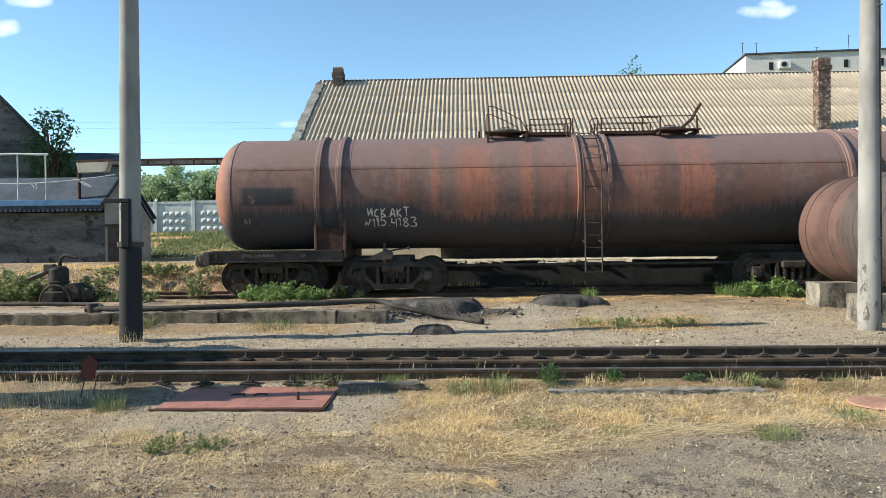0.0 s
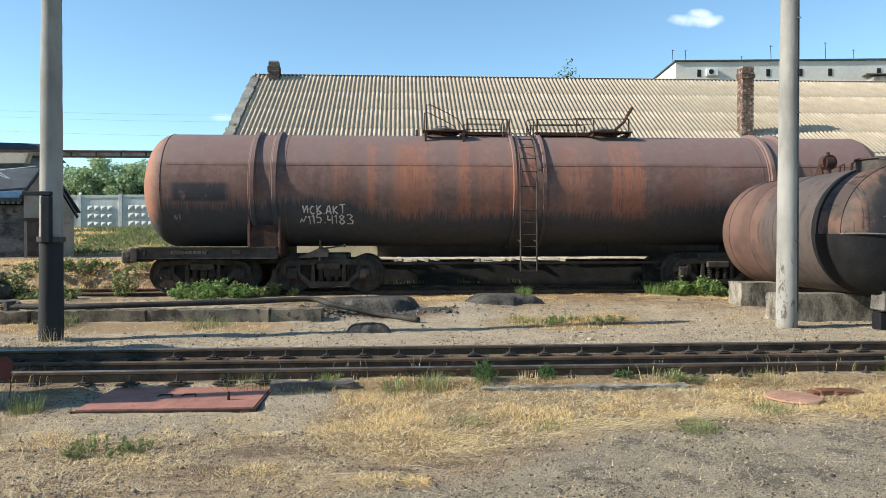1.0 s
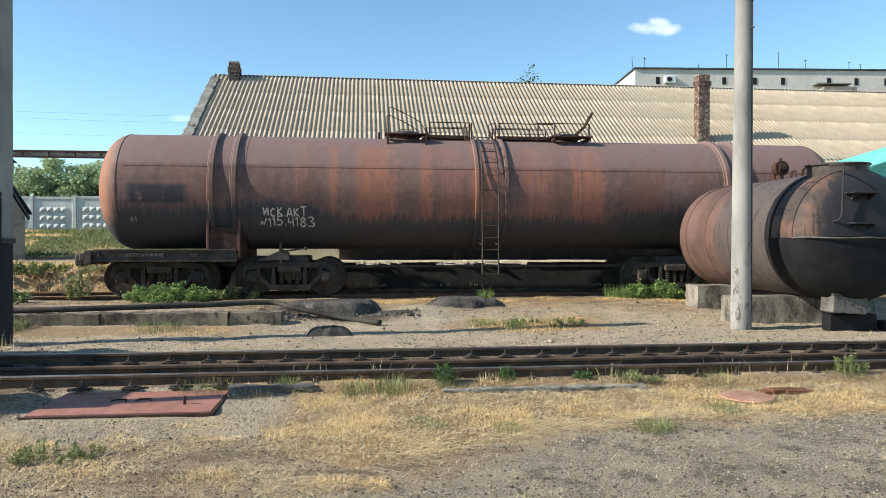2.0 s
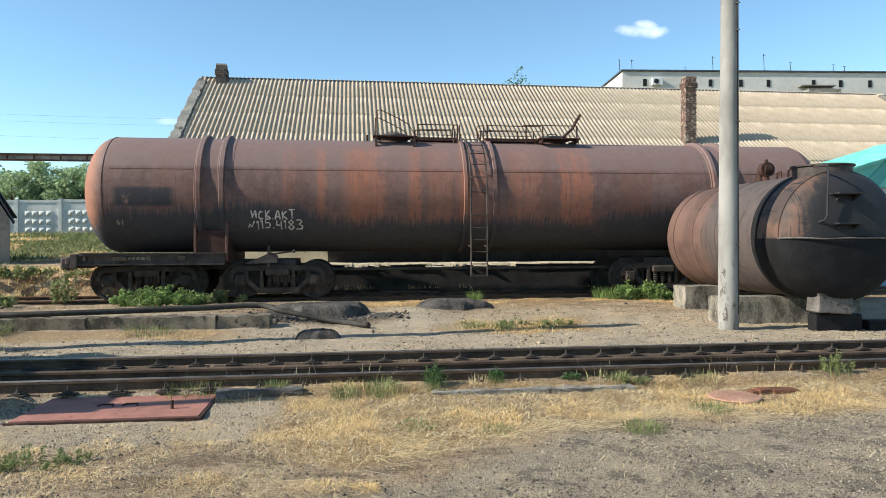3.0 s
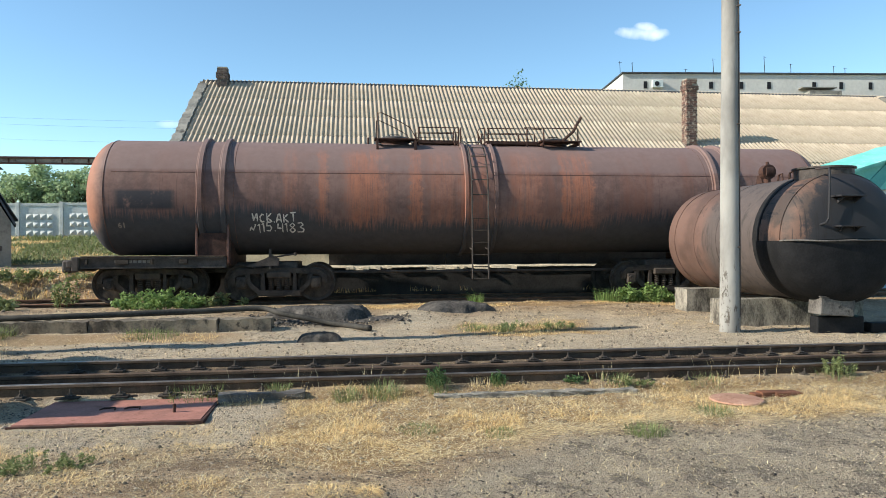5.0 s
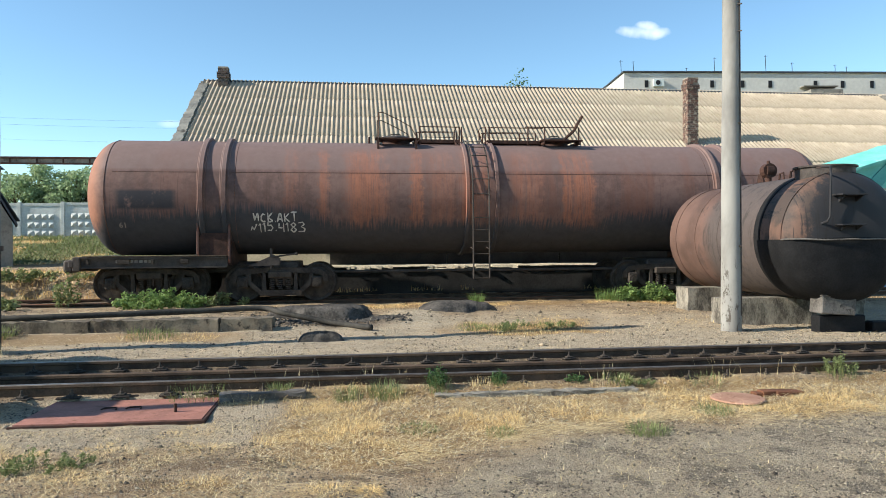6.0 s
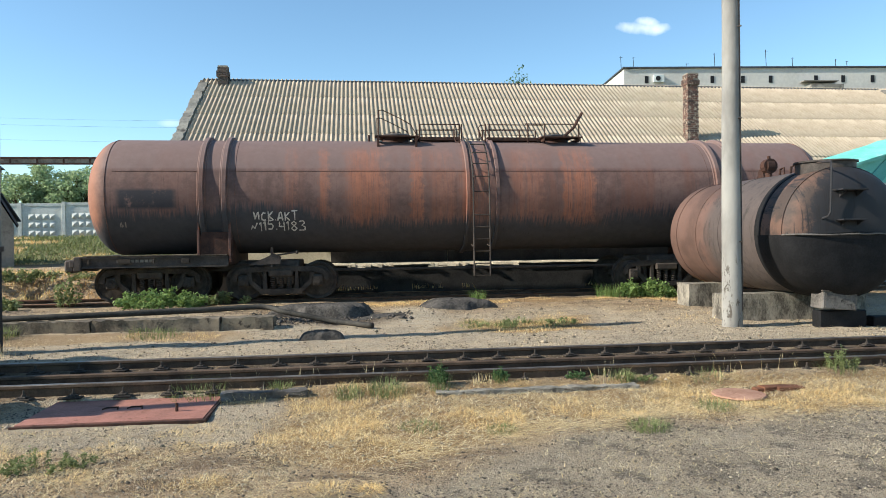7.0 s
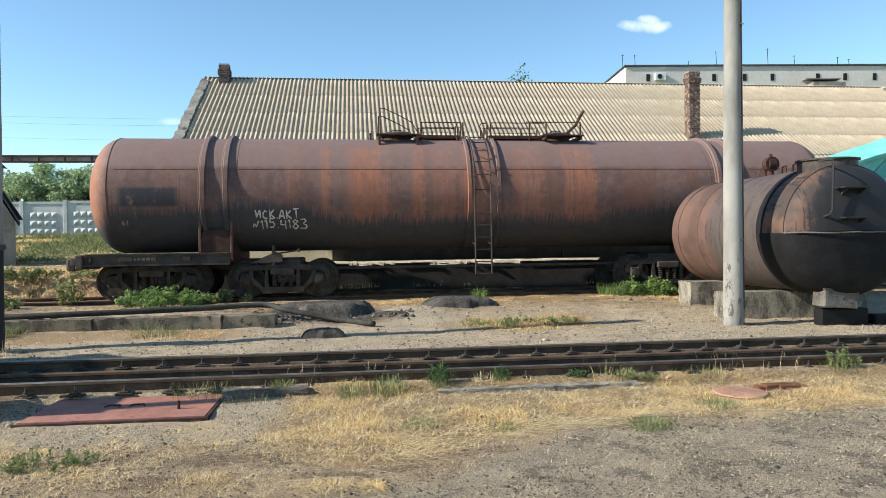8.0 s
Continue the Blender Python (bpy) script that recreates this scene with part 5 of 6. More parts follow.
box(bm, -19.8, -8, 55.6, 60.3, 5.3, 5.42)
part("roof", bm, ROOF_DARK, shed_far)
shed_far.location.z = -0.9

# apartment block
apt = thing("apartment_building", pose(27.7, 70, 0.8, 0, 0, -5.0), "grey apartment block with small attic windows and roof aerials", "apartment building")
AH = 18.5
WIN = (2.34, 6.29, 9.2, 12.4, 15.32, 20.11, 22.99, 26.12, 29.3, 32.5)
bm = bmesh.new()
box(bm, 0, 45, 0, 13, -0.5, AH - 0.16)
part("wall", bm, APARTMENT, apt)
bm = bmesh.new()
box(bm, -0.15, 45.2, -0.2, 13.2, AH - 0.16, AH, 0.02)
part("roof", bm, ROOF_DARK, apt, "dark metal roof edge")
bm = bmesh.new()
box(bm, -0.19, 0.19, -0.03, 0.05, -0.36, 0.36)
w0 = part("attic_window", bm, DARK_GAP, apt, at=pose(WIN[0], -0.02, AH - 1.3))
for wx in WIN[1:]:
    again(w0, apt, pose(wx, -0.02, AH - 1.3))
bm = bmesh.new()
box(bm, -0.7, 0.7, -0.04, 0.06, -0.75, 0.75)
box(bm, -0.04, 0.04, -0.06, 0.0, -0.75, 0.75)
w1 = part("window", bm, DARK_GAP, apt, at=pose(2.4, -0.02, AH - 4))
for fl in range(5):
    for wx in range(12):
        if fl or wx:
            again(w1, apt, pose(2.4 + 3.6 * wx, -0.02, AH - 4 - 3.0 * fl))
bm = bmesh.new()
box(bm, -0.55, 0.55, -0.42, -0.02, -0.38, 0.38, 0.03)
rod(bm, (-0.12, -0.44, 0), (-0.12, -0.40, 0), 0.29, 20)
ac = part("air_conditioner", bm, WHITE_WALL, apt, "white air conditioner box", at=pose(3.52, 0, AH - 1.25))
bm = bmesh.new()
rod(bm, (-0.12, -0.46, 0), (-0.12, -0.438, 0), 0.25, 20)
part("fan_grille", bm, DARK_GAP, ac)
bm = bmesh.new()
box(bm, 18.4, 22.0, -0.9, 0.0, AH - 1.72, AH - 1.62)
box(bm, 19.0, 22.4, -1.1, -0.02, AH - 2.6, AH - 2.05)
part("balcony_canopy", bm, RENDER_GREY, apt)
for ax, h in ((-0.1, 1.25), (1.2, 1.2), (6.8, 0.5), (9.75, 1.6), (12.0, 1.1), (15.2, 1.9), (18.0, 1.1), (22.6, 0.9), (23.8, 0.7)):
    bm = bmesh.new()
    rod(bm, (ax, 0.6, AH - 0.1), (ax - 0.05 * h, 0.6, AH + h), 0.03, 5)
    rod(bm, (ax - 0.2, 0.6, AH + h * 0.9), (ax + 0.15, 0.6, AH + h * 0.93), 0.015, 4)
    part("aerial", bm, CABLE, apt)

# ---- left yard: dark sheds ----
ANNEX = plain("annex_plaster", lin(150, 146, 136), lin(122, 118, 110), 0.93, 0.9, 18, 0, 0.006, c=lin(120, 114, 106))
shed = thing("shed", pose(0, 0, 0), "long soot-stained shed with a slate roof and blue eave beam", "shed")
bm = bmesh.new()
box(bm, -30, -15.05, 29.6, 30.0, 0.5, 2.95)
box(bm, -30, -15.95, 33.5, 33.9, 0.5, 2.95)
part("wall", bm, DARK_WALL, shed)
bm = bmesh.new()
slab(bm, [(0, 0), (15.2, 0), (15.2, 0.06), (0, 0.06)], 0, 2.85)
part("roof_slope", bm, ROOF_DARK, shed, at=pose(-30.2, 29.25, 2.98, 34, 0, 0))
bm = bmesh.new()
slab(bm, [(0, 0), (15.2, 0), (15.2, 0.06), (0, 0.06)], -3.2, 0)
part("roof_slope", bm, ROOF_DARK, shed, at=pose(-30.2, 34.2, 2.78, -34, 0, 0))
bm = bmesh.new()
box(bm, -30.2, -14.95, 29.02, 29.2, 3.22, 3.46, 0.01)
part("eave_beam", bm, BLUE_METAL, shed, "blue painted steel beam")
bm = bmesh.new()
for k in range(75):
    box(bm, -30 + k * 0.2, -29.88 + k * 0.2, 29.06, 29.3, 2.98, 3.1)
box(bm, -30.1, -15.0, 29.1, 29.32, 3.06, 3.22)
part("eave_sheet", bm, ROOF_DARK, shed)
annex = thing("annex", Matrix.Translation((-13.3, 29.7, 0)) @ pose(0, 0, 0, 0, 0, 24) @ Matrix.Translation((13.3, -29.7, 0)), "pale plastered annex with a steep gable and dark door", "shed")
bm = bmesh.new()
slab(bm, [(-15.05, 0.5), (-13.3, 0.5), (-13.3, 2.62), (-13.75, 3.45), (-14.35, 4.4), (-15.05, 3.3)], 29.7, 34)
part("wall", bm, ANNEX, annex)
for a, b in (((-14.35, 4.44), (-15.15, 3.2)), ((-14.35, 4.44), (-13.7, 3.5)), ((-13.72, 3.52), (-13.18, 2.5))):
    bm = bmesh.new()
    n = Vector((-(b[1] - a[1]), b[0] - a[0])).normalized() * (0.07 if b[0] > a[0] else -0.07)
    slab(bm, [a, b, (b[0] + n.x, b[1] + n.y), (a[0] + n.x, a[1] + n.y)], 29.55, 34.1)
    part("roof_slope", bm, ROOF_DARK, annex)
bm = bmesh.new()
box(bm, -14.95, -14.3, 29.62, 29.69, 0.9, 2.28, 0.01)
part("door", bm, IRON, annex, "dark brown plank door")
bm = bmesh.new()
box(bm, -15.04, -14.2, 29.6, 29.7, 2.3, 2.42, 0.01)
part("lintel", bm, OLD_WOOD, annex)
# railing and sagging white cable over the shed
fence_rail = thing("roof_railing", pose(0, 0, 0), "thin pale pipe railing above the shed roof", "railing")
for x0 in (-20.3, -18.8, -17.6):
    bm = bmesh.new()
    rod(bm, (x0, 29.4, 3.05), (x0, 29.4, 5.4), 0.03, 6)
    part("post", bm, FENCE, fence_rail)
bm = bmesh.new()
pipe(bm, [(-23 + 0.5 * k, 29.4, 5.42 + 0.02 * math.sin(k)) for k in range(12)], 0.045)
part("rail", bm, FENCE, fence_rail)
bm = bmesh.new()
pipe(bm, [(-23 + 0.42 * k, 29.35, 4.5 - 0.32 * math.sin(math.pi * k / 20)) for k in range(21)], 0.02)
pipe(bm, [(-18.2, 29.33, 4.22), (-18.05, 29.33, 4.0), (-17.95, 29.33, 3.95), (-18.0, 29.33, 4.2)], 0.025)
pipe(bm, [(-16.2, 29.33, 4.3), (-15.9, 29.33, 4.1), (-15.6, 29.33, 4.0), (-16.0, 29.33, 4.25)], 0.025)
tagged(part("sagging_cable", bm, FENCE), "white sagging cable with knotted loops over the shed", "cable")
# dark house with a tall gable
house = thing("house", Matrix.Translation((-31.6, 58, 1.1)) @ pose(0, 0, 0, 0, 0, 29) @ Matrix.Scale(1.45, 4) @ Matrix.Translation((19.6, -36, -0.6)), "tall dark brick house with a steep gable", "house")
bm = bmesh.new()
slab(bm, [(-33.5, -0.6), (-19.6, -0.6), (-19.6, 4.5), (-26.5, 12.15), (-33.5, 4.5)], 36, 44)
part("wall", bm, DARK_WALL, house, "sooty dark brick gable wall")
for sgn in (-1, 1):
    bm = bmesh.new()
    slab(bm, [(0, 0), (10.6, 0), (10.6, 0.12), (0, 0.12)], 35.8, 44.2)
    o = part("roof_slope", bm, ROOF_DARK, house)
    o.matrix_basis = pose(-26.5, 0, 12.2, 0, 47.9, 0) if sgn > 0 else pose(-26.5, 80, 12.2, 0, 47.9, 180)
far_house = thing("house", Matrix.Translation((-30.2, 64, 0)) @ pose(0, 0, 0, 0, 0, 14) @ Matrix.Translation((21.8, -46.2, 2.3)), "grey house roof rising behind the sheds", "house")
bm = bmesh.new()
box(bm, -28, -22.1, 46.5, 51, 1.0, 6.5)
part("wall", bm, RENDER_GREY, far_house)
bm = bmesh.new()
vs = [bm.verts.new(p) for p in ((-28.3, 46.2, 6.3), (-21.8, 46.2, 6.3), (-21.8, 51.2, 6.3), (-28.3, 51.2, 6.3), (-28.3, 48.7, 7.75), (-23.1, 48.7, 7.75))]
for f in ((0, 1, 5, 4), (1, 2, 5), (2, 3, 4, 5), (3, 0, 4), (0, 3, 2, 1)):
    bm.faces.new([vs[i] for i in f])
part("roof", bm, ROOF_DARK, far_house)
# pipe bridge from the shed to the warehouse
bridge = thing("pipe_bridge", pose(0, 0, 0), "rusty pipe bridge on a trestle above the sheds", "pipe bridge")
bm = bmesh.new()
box(bm, -16.6, -6.2, 29.9, 30.02, 5.14, 5.22)
box(bm, -16.6, -6.2, 29.9, 30.02, 4.92, 4.98)
for k in range(11):
    box(bm, -16.5 + k, -16.44 + k, 29.92, 30.0, 4.96, 5.16)
part("beam", bm, DARK_RUST, bridge)
bm = bmesh.new()
box(bm, -16.55, -6.25, 29.945, 29.975, 4.975, 5.145)
part("web_plate", bm, CONCRETE, bridge, "grey weathered web plate")
for px in (-16.5, -6.3):
    bm = bmesh.new()
    rod(bm, (px, 30.0, 0.5), (px, 30.0, 5.0), 0.07, 8)
    part("trestle_post", bm, DARK_RUST, bridge)
bm = bmesh.new()
rod(bm, (-16.6, 30.15, 5.06), (-6.2, 30.15, 5.06), 0.1, 10)
part("pipe", bm, RENDER_GREY, bridge)
bm = bmesh.new()
slab(bm, [(-16.25, 4.62), (-15.1, 4.66), (-14.95, 5.06), (-16.35, 5.04)], 29.5, 29.88)
part("trough", bm, POLE_CONCRETE, bridge, "pale weathered trough")

# overhead wires and a far pole
for y, z0, sag, x0, x1 in ((55, 11.4, 0.5, -40, 12), (55, 11.0, 0.6, -40, 12), (55, 10.0, 0.7, -40, 12)):
    bm = bmesh.new()
    pipe(bm, [(x0 + (x1 - x0) * k / 16, y, z0 - sag * math.sin(math.pi * k / 16)) for k in range(17)], 0.005, 4)
    tagged(part("overhead_wire", bm, CABLE), "thin grey overhead wire against the sky", "wire", "overhead wires")
for wx in (-40, 12):
    bm = bmesh.new()
    rod(bm, (wx, 55, 0.5), (wx, 55, 11.8), 0.16, 8, 0.1)
    box(bm, wx - 0.1, wx + 0.1, 54.2, 55.8, 11.1, 11.25)
    tagged(part("wire_pole", bm, BARK), "tall wooden pole carrying overhead wires", "utility pole", "wire poles")
bm = bmesh.new()
rod(bm, (-22.2, 53.5, 1.5), (-22.2, 53.5, 7.4), 0.12, 8, 0.09)
rod(bm, (-22.2, 53.5, 7.2), (-21.9, 53.5, 7.5), 0.1, 6)
tagged(part("wire_pole", bm, BARK), "short dark pole with insulator behind the fence", "utility pole", "wire poles")
bm = bmesh.new()
pipe(bm, [(-20.5 + 8.2 * k / 14, 40 - 13.5 * k / 14, 5.4 + 1.4 * k / 14 - 0.35 * math.sin(math.pi * k / 14)) for k in range(15)], 0.014, 4)
tagged(part("overhead_wire", bm, CABLE), "thin slack wire running to the warehouse gable", "wire", "overhead wires")

# turquoise porch at the warehouse's end
porch = thing("porch", pose(0, 0, 0), "turquoise-clad porch with whitewashed and pale blue walls", "porch")
bm = bmesh.new()
box(bm, 15.5, 23.5, 21.3, 22.5, 2.2, 3.42)
part("upper_wall", bm, WHITE_WALL, porch)
bm = bmesh.new()
box(bm, 13.6, 23.5, 21.3, 22.45, -0.2, 2.2)
part("lower_wall", bm, PALE_BLUE, porch)
# darker copy of the turquoise, painting the shade of a diagonal fold
TEAL_DARK = plain("shaded_turquoise_fold", lin(96, 168, 160), lin(74, 146, 138), 0.55, 1.3, 26, 0, 0.003)
bm = bmesh.new()
slab(bm, [(15.2, 3.4), (24, 3.4), (24, 5.3), (18.1, 4.67), (15.2, 3.78)], 21.16, 22.5)
part("gable_cladding", bm, TEAL, porch, "torn turquoise sheet cladding")
bm = bmesh.new()
slab(bm, [(16.5, 3.42), (17.1, 3.42), (18.1, 4.55), (17.5, 4.4)], 21.12, 21.158)
part("shaded_fold", bm, TEAL_DARK, porch, "fold in the turquoise cladding, its shade put into the colour")
rng = random.Random(2)
edge = [(15.12 + 0.42 * k, 3.75 + (0.9 * k / 7 if k < 8 else 0.9 + 0.05 * (k - 7)) + rng.uniform(-0.05, 0.05), rng.uniform(0, 0.1)) for k in range(22)]
bm = bmesh.new()   # roof sheet lying over the cladding, its lip torn and lifted
front = [bm.verts.new((x, 20.86 + j, z - 0.05)) for x, z, j in edge]
mid = [bm.verts.new((x, 21.14, z + 0.03 + j * 0.4)) for x, z, j in edge]
back = [bm.verts.new((x, 22.5, z + 0.28)) for x, z, j in edge]
low = [bm.verts.new((x, 22.5, z - 0.02)) for x, z, j in edge]
low_f = [bm.verts.new((x, 20.88 + j, z - 0.10 - j)) for x, z, j in edge]
for k in range(len(edge) - 1):
    for p_, q_ in ((front, mid), (mid, back), (back, low), (low, low_f), (low_f, front)):
        bm.faces.new((p_[k], p_[k + 1], q_[k + 1], q_[k]))
for k in (0, len(edge) - 1):
    bm.faces.new((front[k], mid[k], back[k], low[k], low_f[k]))
part("roof_edge", bm, TEAL, porch, "ragged turquoise roof edge")

# ---- yard clutter ----
KERB = plain("kerb_concrete", lin(132, 121, 105), lin(78, 71, 63), 0.93, 1.7, 26, dist=0.012, c=lin(64, 59, 53))


def rough_block(bm, x0, x1, y0, y1, z0, z1, cuts, amp, rng):
    b2 = bmesh.new()
    box(b2, x0, x1, y0, y1, z0, z1)
    along = [e for e in b2.edges if abs(e.verts[0].co.x - e.verts[1].co.x) > 0.01]
    bmesh.ops.subdivide_edges(b2, edges=along, cuts=max(cuts, int((x1 - x0) / 0.09)), use_grid_fill=True)
    across = [e for e in b2.edges if abs(e.verts[0].co.x - e.verts[1].co.x) < 0.001]
    bmesh.ops.subdivide_edges(b2, edges=across, cuts=3, use_grid_fill=True)
    for v in b2.verts:
        v.co += Vector((rng.uniform(-1, 1), rng.uniform(-1, 1), rng.uniform(-1.2, 0.5))) * amp
    me = bpy.data.meshes.new("tmp")
    b2.to_mesh(me)
    b2.free()
    bm.from_mesh(me)
    bpy.data.meshes.remove(me)


kerb = thing("kerb", pose(0, 0, 0), "weathered concrete kerb blocks, cracked and oil-stained", "kerb", kind="structure")
rng = random.Random(21)
kx = -14.0
while kx < -1.9:
    ln = rng.uniform(2.0, 2.7)
    x1 = min(kx + ln, -1.5)
    bm = bmesh.new()
    yy = 13.72 + rng.uniform(-0.03, 0.03) + 0.02 * (kx + 8)
    rough_block(bm, kx, x1 - 0.025, yy, yy + 0.34, -0.1, 0.27 + rng.uniform(-0.03, 0.015), 6, 0.02, rng)
    part("kerb_block", bm, KERB, kerb, smooth=True)
    kx = x1


def heap(name, cx, cy, rx, ry, h, flat, seed, label, mat, category):
    """A rough heap with a steep side and a flattish top."""
    rng = random.Random(seed)
    bm = bmesh.new()
    n, m_ = 56, 12
    rings = []
    for j in range(m_ + 1):
        q = 1 - j / m_
        ring_v = []
        for k in range(n):
            a = math.tau * k / n
            wv = 1 + 0.16 * math.sin(3 * a + seed) + 0.08 * math.sin(7 * a + 2 * seed) + rng.uniform(-0.05, 0.05)
            z = h * (1 - q ** flat) + rng.uniform(-0.02, 0.02)
            ring_v.append(bm.verts.new((cx + rx * q * wv * math.cos(a), cy + ry * q * wv * math.sin(a), ground_at(cx, cy) - 0.05 + z)))
        rings.append(ring_v)
    for a, b in zip(rings, rings[1:-1]):
        for k in range(n):
            bm.faces.new((a[k], a[(k + 1) % n], b[(k + 1) % n], b[k]))
    bm.faces.new(rings[-2])
    return tagged(part(name, bm, mat, smooth=True), label, category, "tar and asphalt lumps")


heap("asphalt_slab", -0.58, 15.42, 1.08, 0.42, 0.33, 9, 5, "broken slab of black asphalt on dusty ground", TAR, "asphalt slab")
heap("asphalt_lump", 2.3, 16.35, 0.95, 0.6, 0.26, 4, 2, "low dark mound of old asphalt", TAR, "mound")
heap("asphalt_lump", -0.56, 12.62, 0.4, 0.24, 0.2, 6, 3, "black lump of tar like a stump", TAR, "tar lump")
heap("grit_pile", 0.75, 14.75, 0.6, 0.3, 0.11, 2.2, 4, "small spill of grey grit by the asphalt slab", TAR, "grit heap")

# hoses
def hose(pts, r, label):
    bm = bmesh.new()
    pts = [Vector(p) for p in pts]
    fine = []
    for i in range(len(pts) - 1):
        p0, p1, p2, p3 = pts[max(i - 1, 0)], pts[i], pts[i + 1], pts[min(i + 2, len(pts) - 1)]
        for k in range(8):
            t = k / 8
            fine.append(0.5 * (2 * p1 + (p2 - p0) * t + (2 * p0 - 5 * p1 + 4 * p2 - p3) * t * t + (3 * p1 - p0 - 3 * p2 + p3) * t ** 3))
    fine.append(pts[-1])
    pipe(bm, fine, r, 10)
    return tagged(part("hose", bm, RUBBER, smooth="all"), label, "hose", "hoses along the kerb")


hose([(-7.55, 14.25, 0.32), (-6.4, 14.0, 0.33), (-4.9, 14.2, 0.34), (-3.1, 14.7, 0.34), (-1.9, 14.95, 0.36), (-1.4, 14.6, 0.28), (-0.4, 14.3, 0.10), (0.35, 13.6, 0.07)], 0.055, "thick dusty black rubber hose lying on the kerb")
hose([(-12.4, 16.2, 0.26), (-10.5, 16.0, 0.27), (-8.5, 15.8, 0.27), (-7.6, 14.6, 0.32)], 0.045, "dusty black rubber hose trailing to the pump")
hose([(-4.9, 15.3, 0.27), (-3.3, 15.7, 0.28), (-1.6, 15.95, 0.25), (-0.6, 15.95, 0.2)], 0.035, "thinner black hose in the dirt")
bm = bmesh.new()
rod(bm, (-7.62, 14.28, 0.20), (-7.62, 14.28, 0.42), 0.11, 14)
rod(bm, (-7.75, 14.27, 0.31), (-7.45, 14.24, 0.31), 0.075, 12)
tagged(part("pipe_coupling", bm, IRON), "dark iron coupling joining two hoses", "pipe coupling")
bm = bmesh.new()
rod(bm, (-6.75, 13.45, 0.10), (-6.0, 13.55, 0.10), 0.045, 10)
tagged(part("pipe_stub", bm, IRON), "short black pipe stub before the kerb", "pipe")

# pump
pump = thing("pump", pose(-10.25, 17.6, ground_at(-10.25, 17.6)), "old black cast-iron pump with bent outlet pipe", "pump")
bm = bmesh.new()
turned(bm, [(0.28, 0.0), (0.28, 0.2), (0.33, 0.235), (0.5, 0.235), (0.51, 0.26), (0.55, 0.26), (0.56, 0.235), (0.84, 0.235), (0.92, 0.17), (0.94, 0.0)], 20, Matrix.Rotation(radians(-90), 4, "Y"))
part("tank", bm, RUBBER, pump, smooth=True)
bm = bmesh.new()
pipe(bm, [(0.02, 0, 0.9), (0.05, 0, 1.1), (0.15, 0, 1.2), (0.3, 0, 1.18), (0.48, 0, 1.13)], 0.05, 8)
part("outlet_pipe", bm, BOGIE_IRON, pump)
bm = bmesh.new()
rod(bm, (-0.1, -0.1, 0.85), (-0.7, -0.15, 0.6), 0.06, 10)
box(bm, -0.3, -0.05, -0.18, 0.02, 0.78, 0.98, 0.02)
part("inlet_pipe", bm, IRON, pump)
bm = bmesh.new()
pipe(bm, [(-0.28, -0.34, 0.0)] + [(0.1 + 0.38 * math.cos(radians(180 - 18 * k)), -0.34, 0.08 + 0.38 * math.sin(radians(180 - 18 * k))) for k in range(11)] + [(0.48, -0.34, 0.0)], 0.03, 8)
part("wheel_guard", bm, BOGIE_IRON, pump)
bm = bmesh.new()
box(bm, -0.3, 0.3, -0.28, 0.28, -0.05, 0.3, 0.03)
ribbed = [(0.36 + 0.035 * k, 0.245 if (k // 2) % 2 else 0.215) for k in range(14)]
turned(bm, [(0.3, 0.0), (0.3, 0.19), *ribbed, (0.86, 0.18), (0.94, 0.16), (0.94, 0.0)], 18, Matrix.Translation((0, 0, 0.18)))
box(bm, 0.36, 0.86, -0.18, 0.18, -0.06, 0.0, 0.01)
rod(bm, (0.45, -0.3, 0.3), (0.45, 0.3, 0.3), 0.2, 16)
part("motor", bm, RUBBER, pump)

# red cover plate let into the slab
cover = thing("cover_plate", pose(-2.27, 7.45, -0.006), "flat red-painted steel cover plate over a pit", "cover plate")
bm = bmesh.new()
slab(bm, [(-0.86, -0.02), (0.84, -0.02), (0.84, 0.012), (-0.86, 0.012)], -0.45, 0.53)
part("plate", bm, RED_PLATE, cover)
bm = bmesh.new()
box(bm, 0.845, 0.875, -0.47, 0.55, -0.05, 0.008, 0.004)
box(bm, -0.9, 0.875, -0.48, -0.458, -0.05, 0.002, 0.004)
part("frame", bm, DARK_RUST, cover)
for dx in (-0.18, 0.06):
    bm = bmesh.new()
    pipe(bm, [(dx - 0.07, 0.07, 0.018), (dx - 0.05, 0.13, 0.02), (dx + 0.06, 0.14, 0.02), (dx + 0.08, 0.05, 0.018)], 0.008)
    part("lifting_ring", bm, DARK_RUST, cover)
bm = bmesh.new()
rod(bm, (0.52, -0.12, 0.01), (0.52, -0.12, 0.095), 0.016, 8)
part("pin", bm, DARK_RUST, cover)
bm = bmesh.new()
rough_block(bm, -1.4, -0.5, 7.72, 7.88, -0.06, 0.085, 3, 0.012, random.Random(3))
tagged(part("concrete_edge", bm, DARK_CONCRETE), "broken concrete edging beside the red plate", "concrete edging")
bm = bmesh.new()
rough_block(bm, 0.9, 3.2, 7.64, 7.76, -0.06, 0.026, 4, 0.012, random.Random(4))
tagged(part("concrete_edge", bm, CONCRETE), "low concrete strip half buried in grass", "concrete edging")
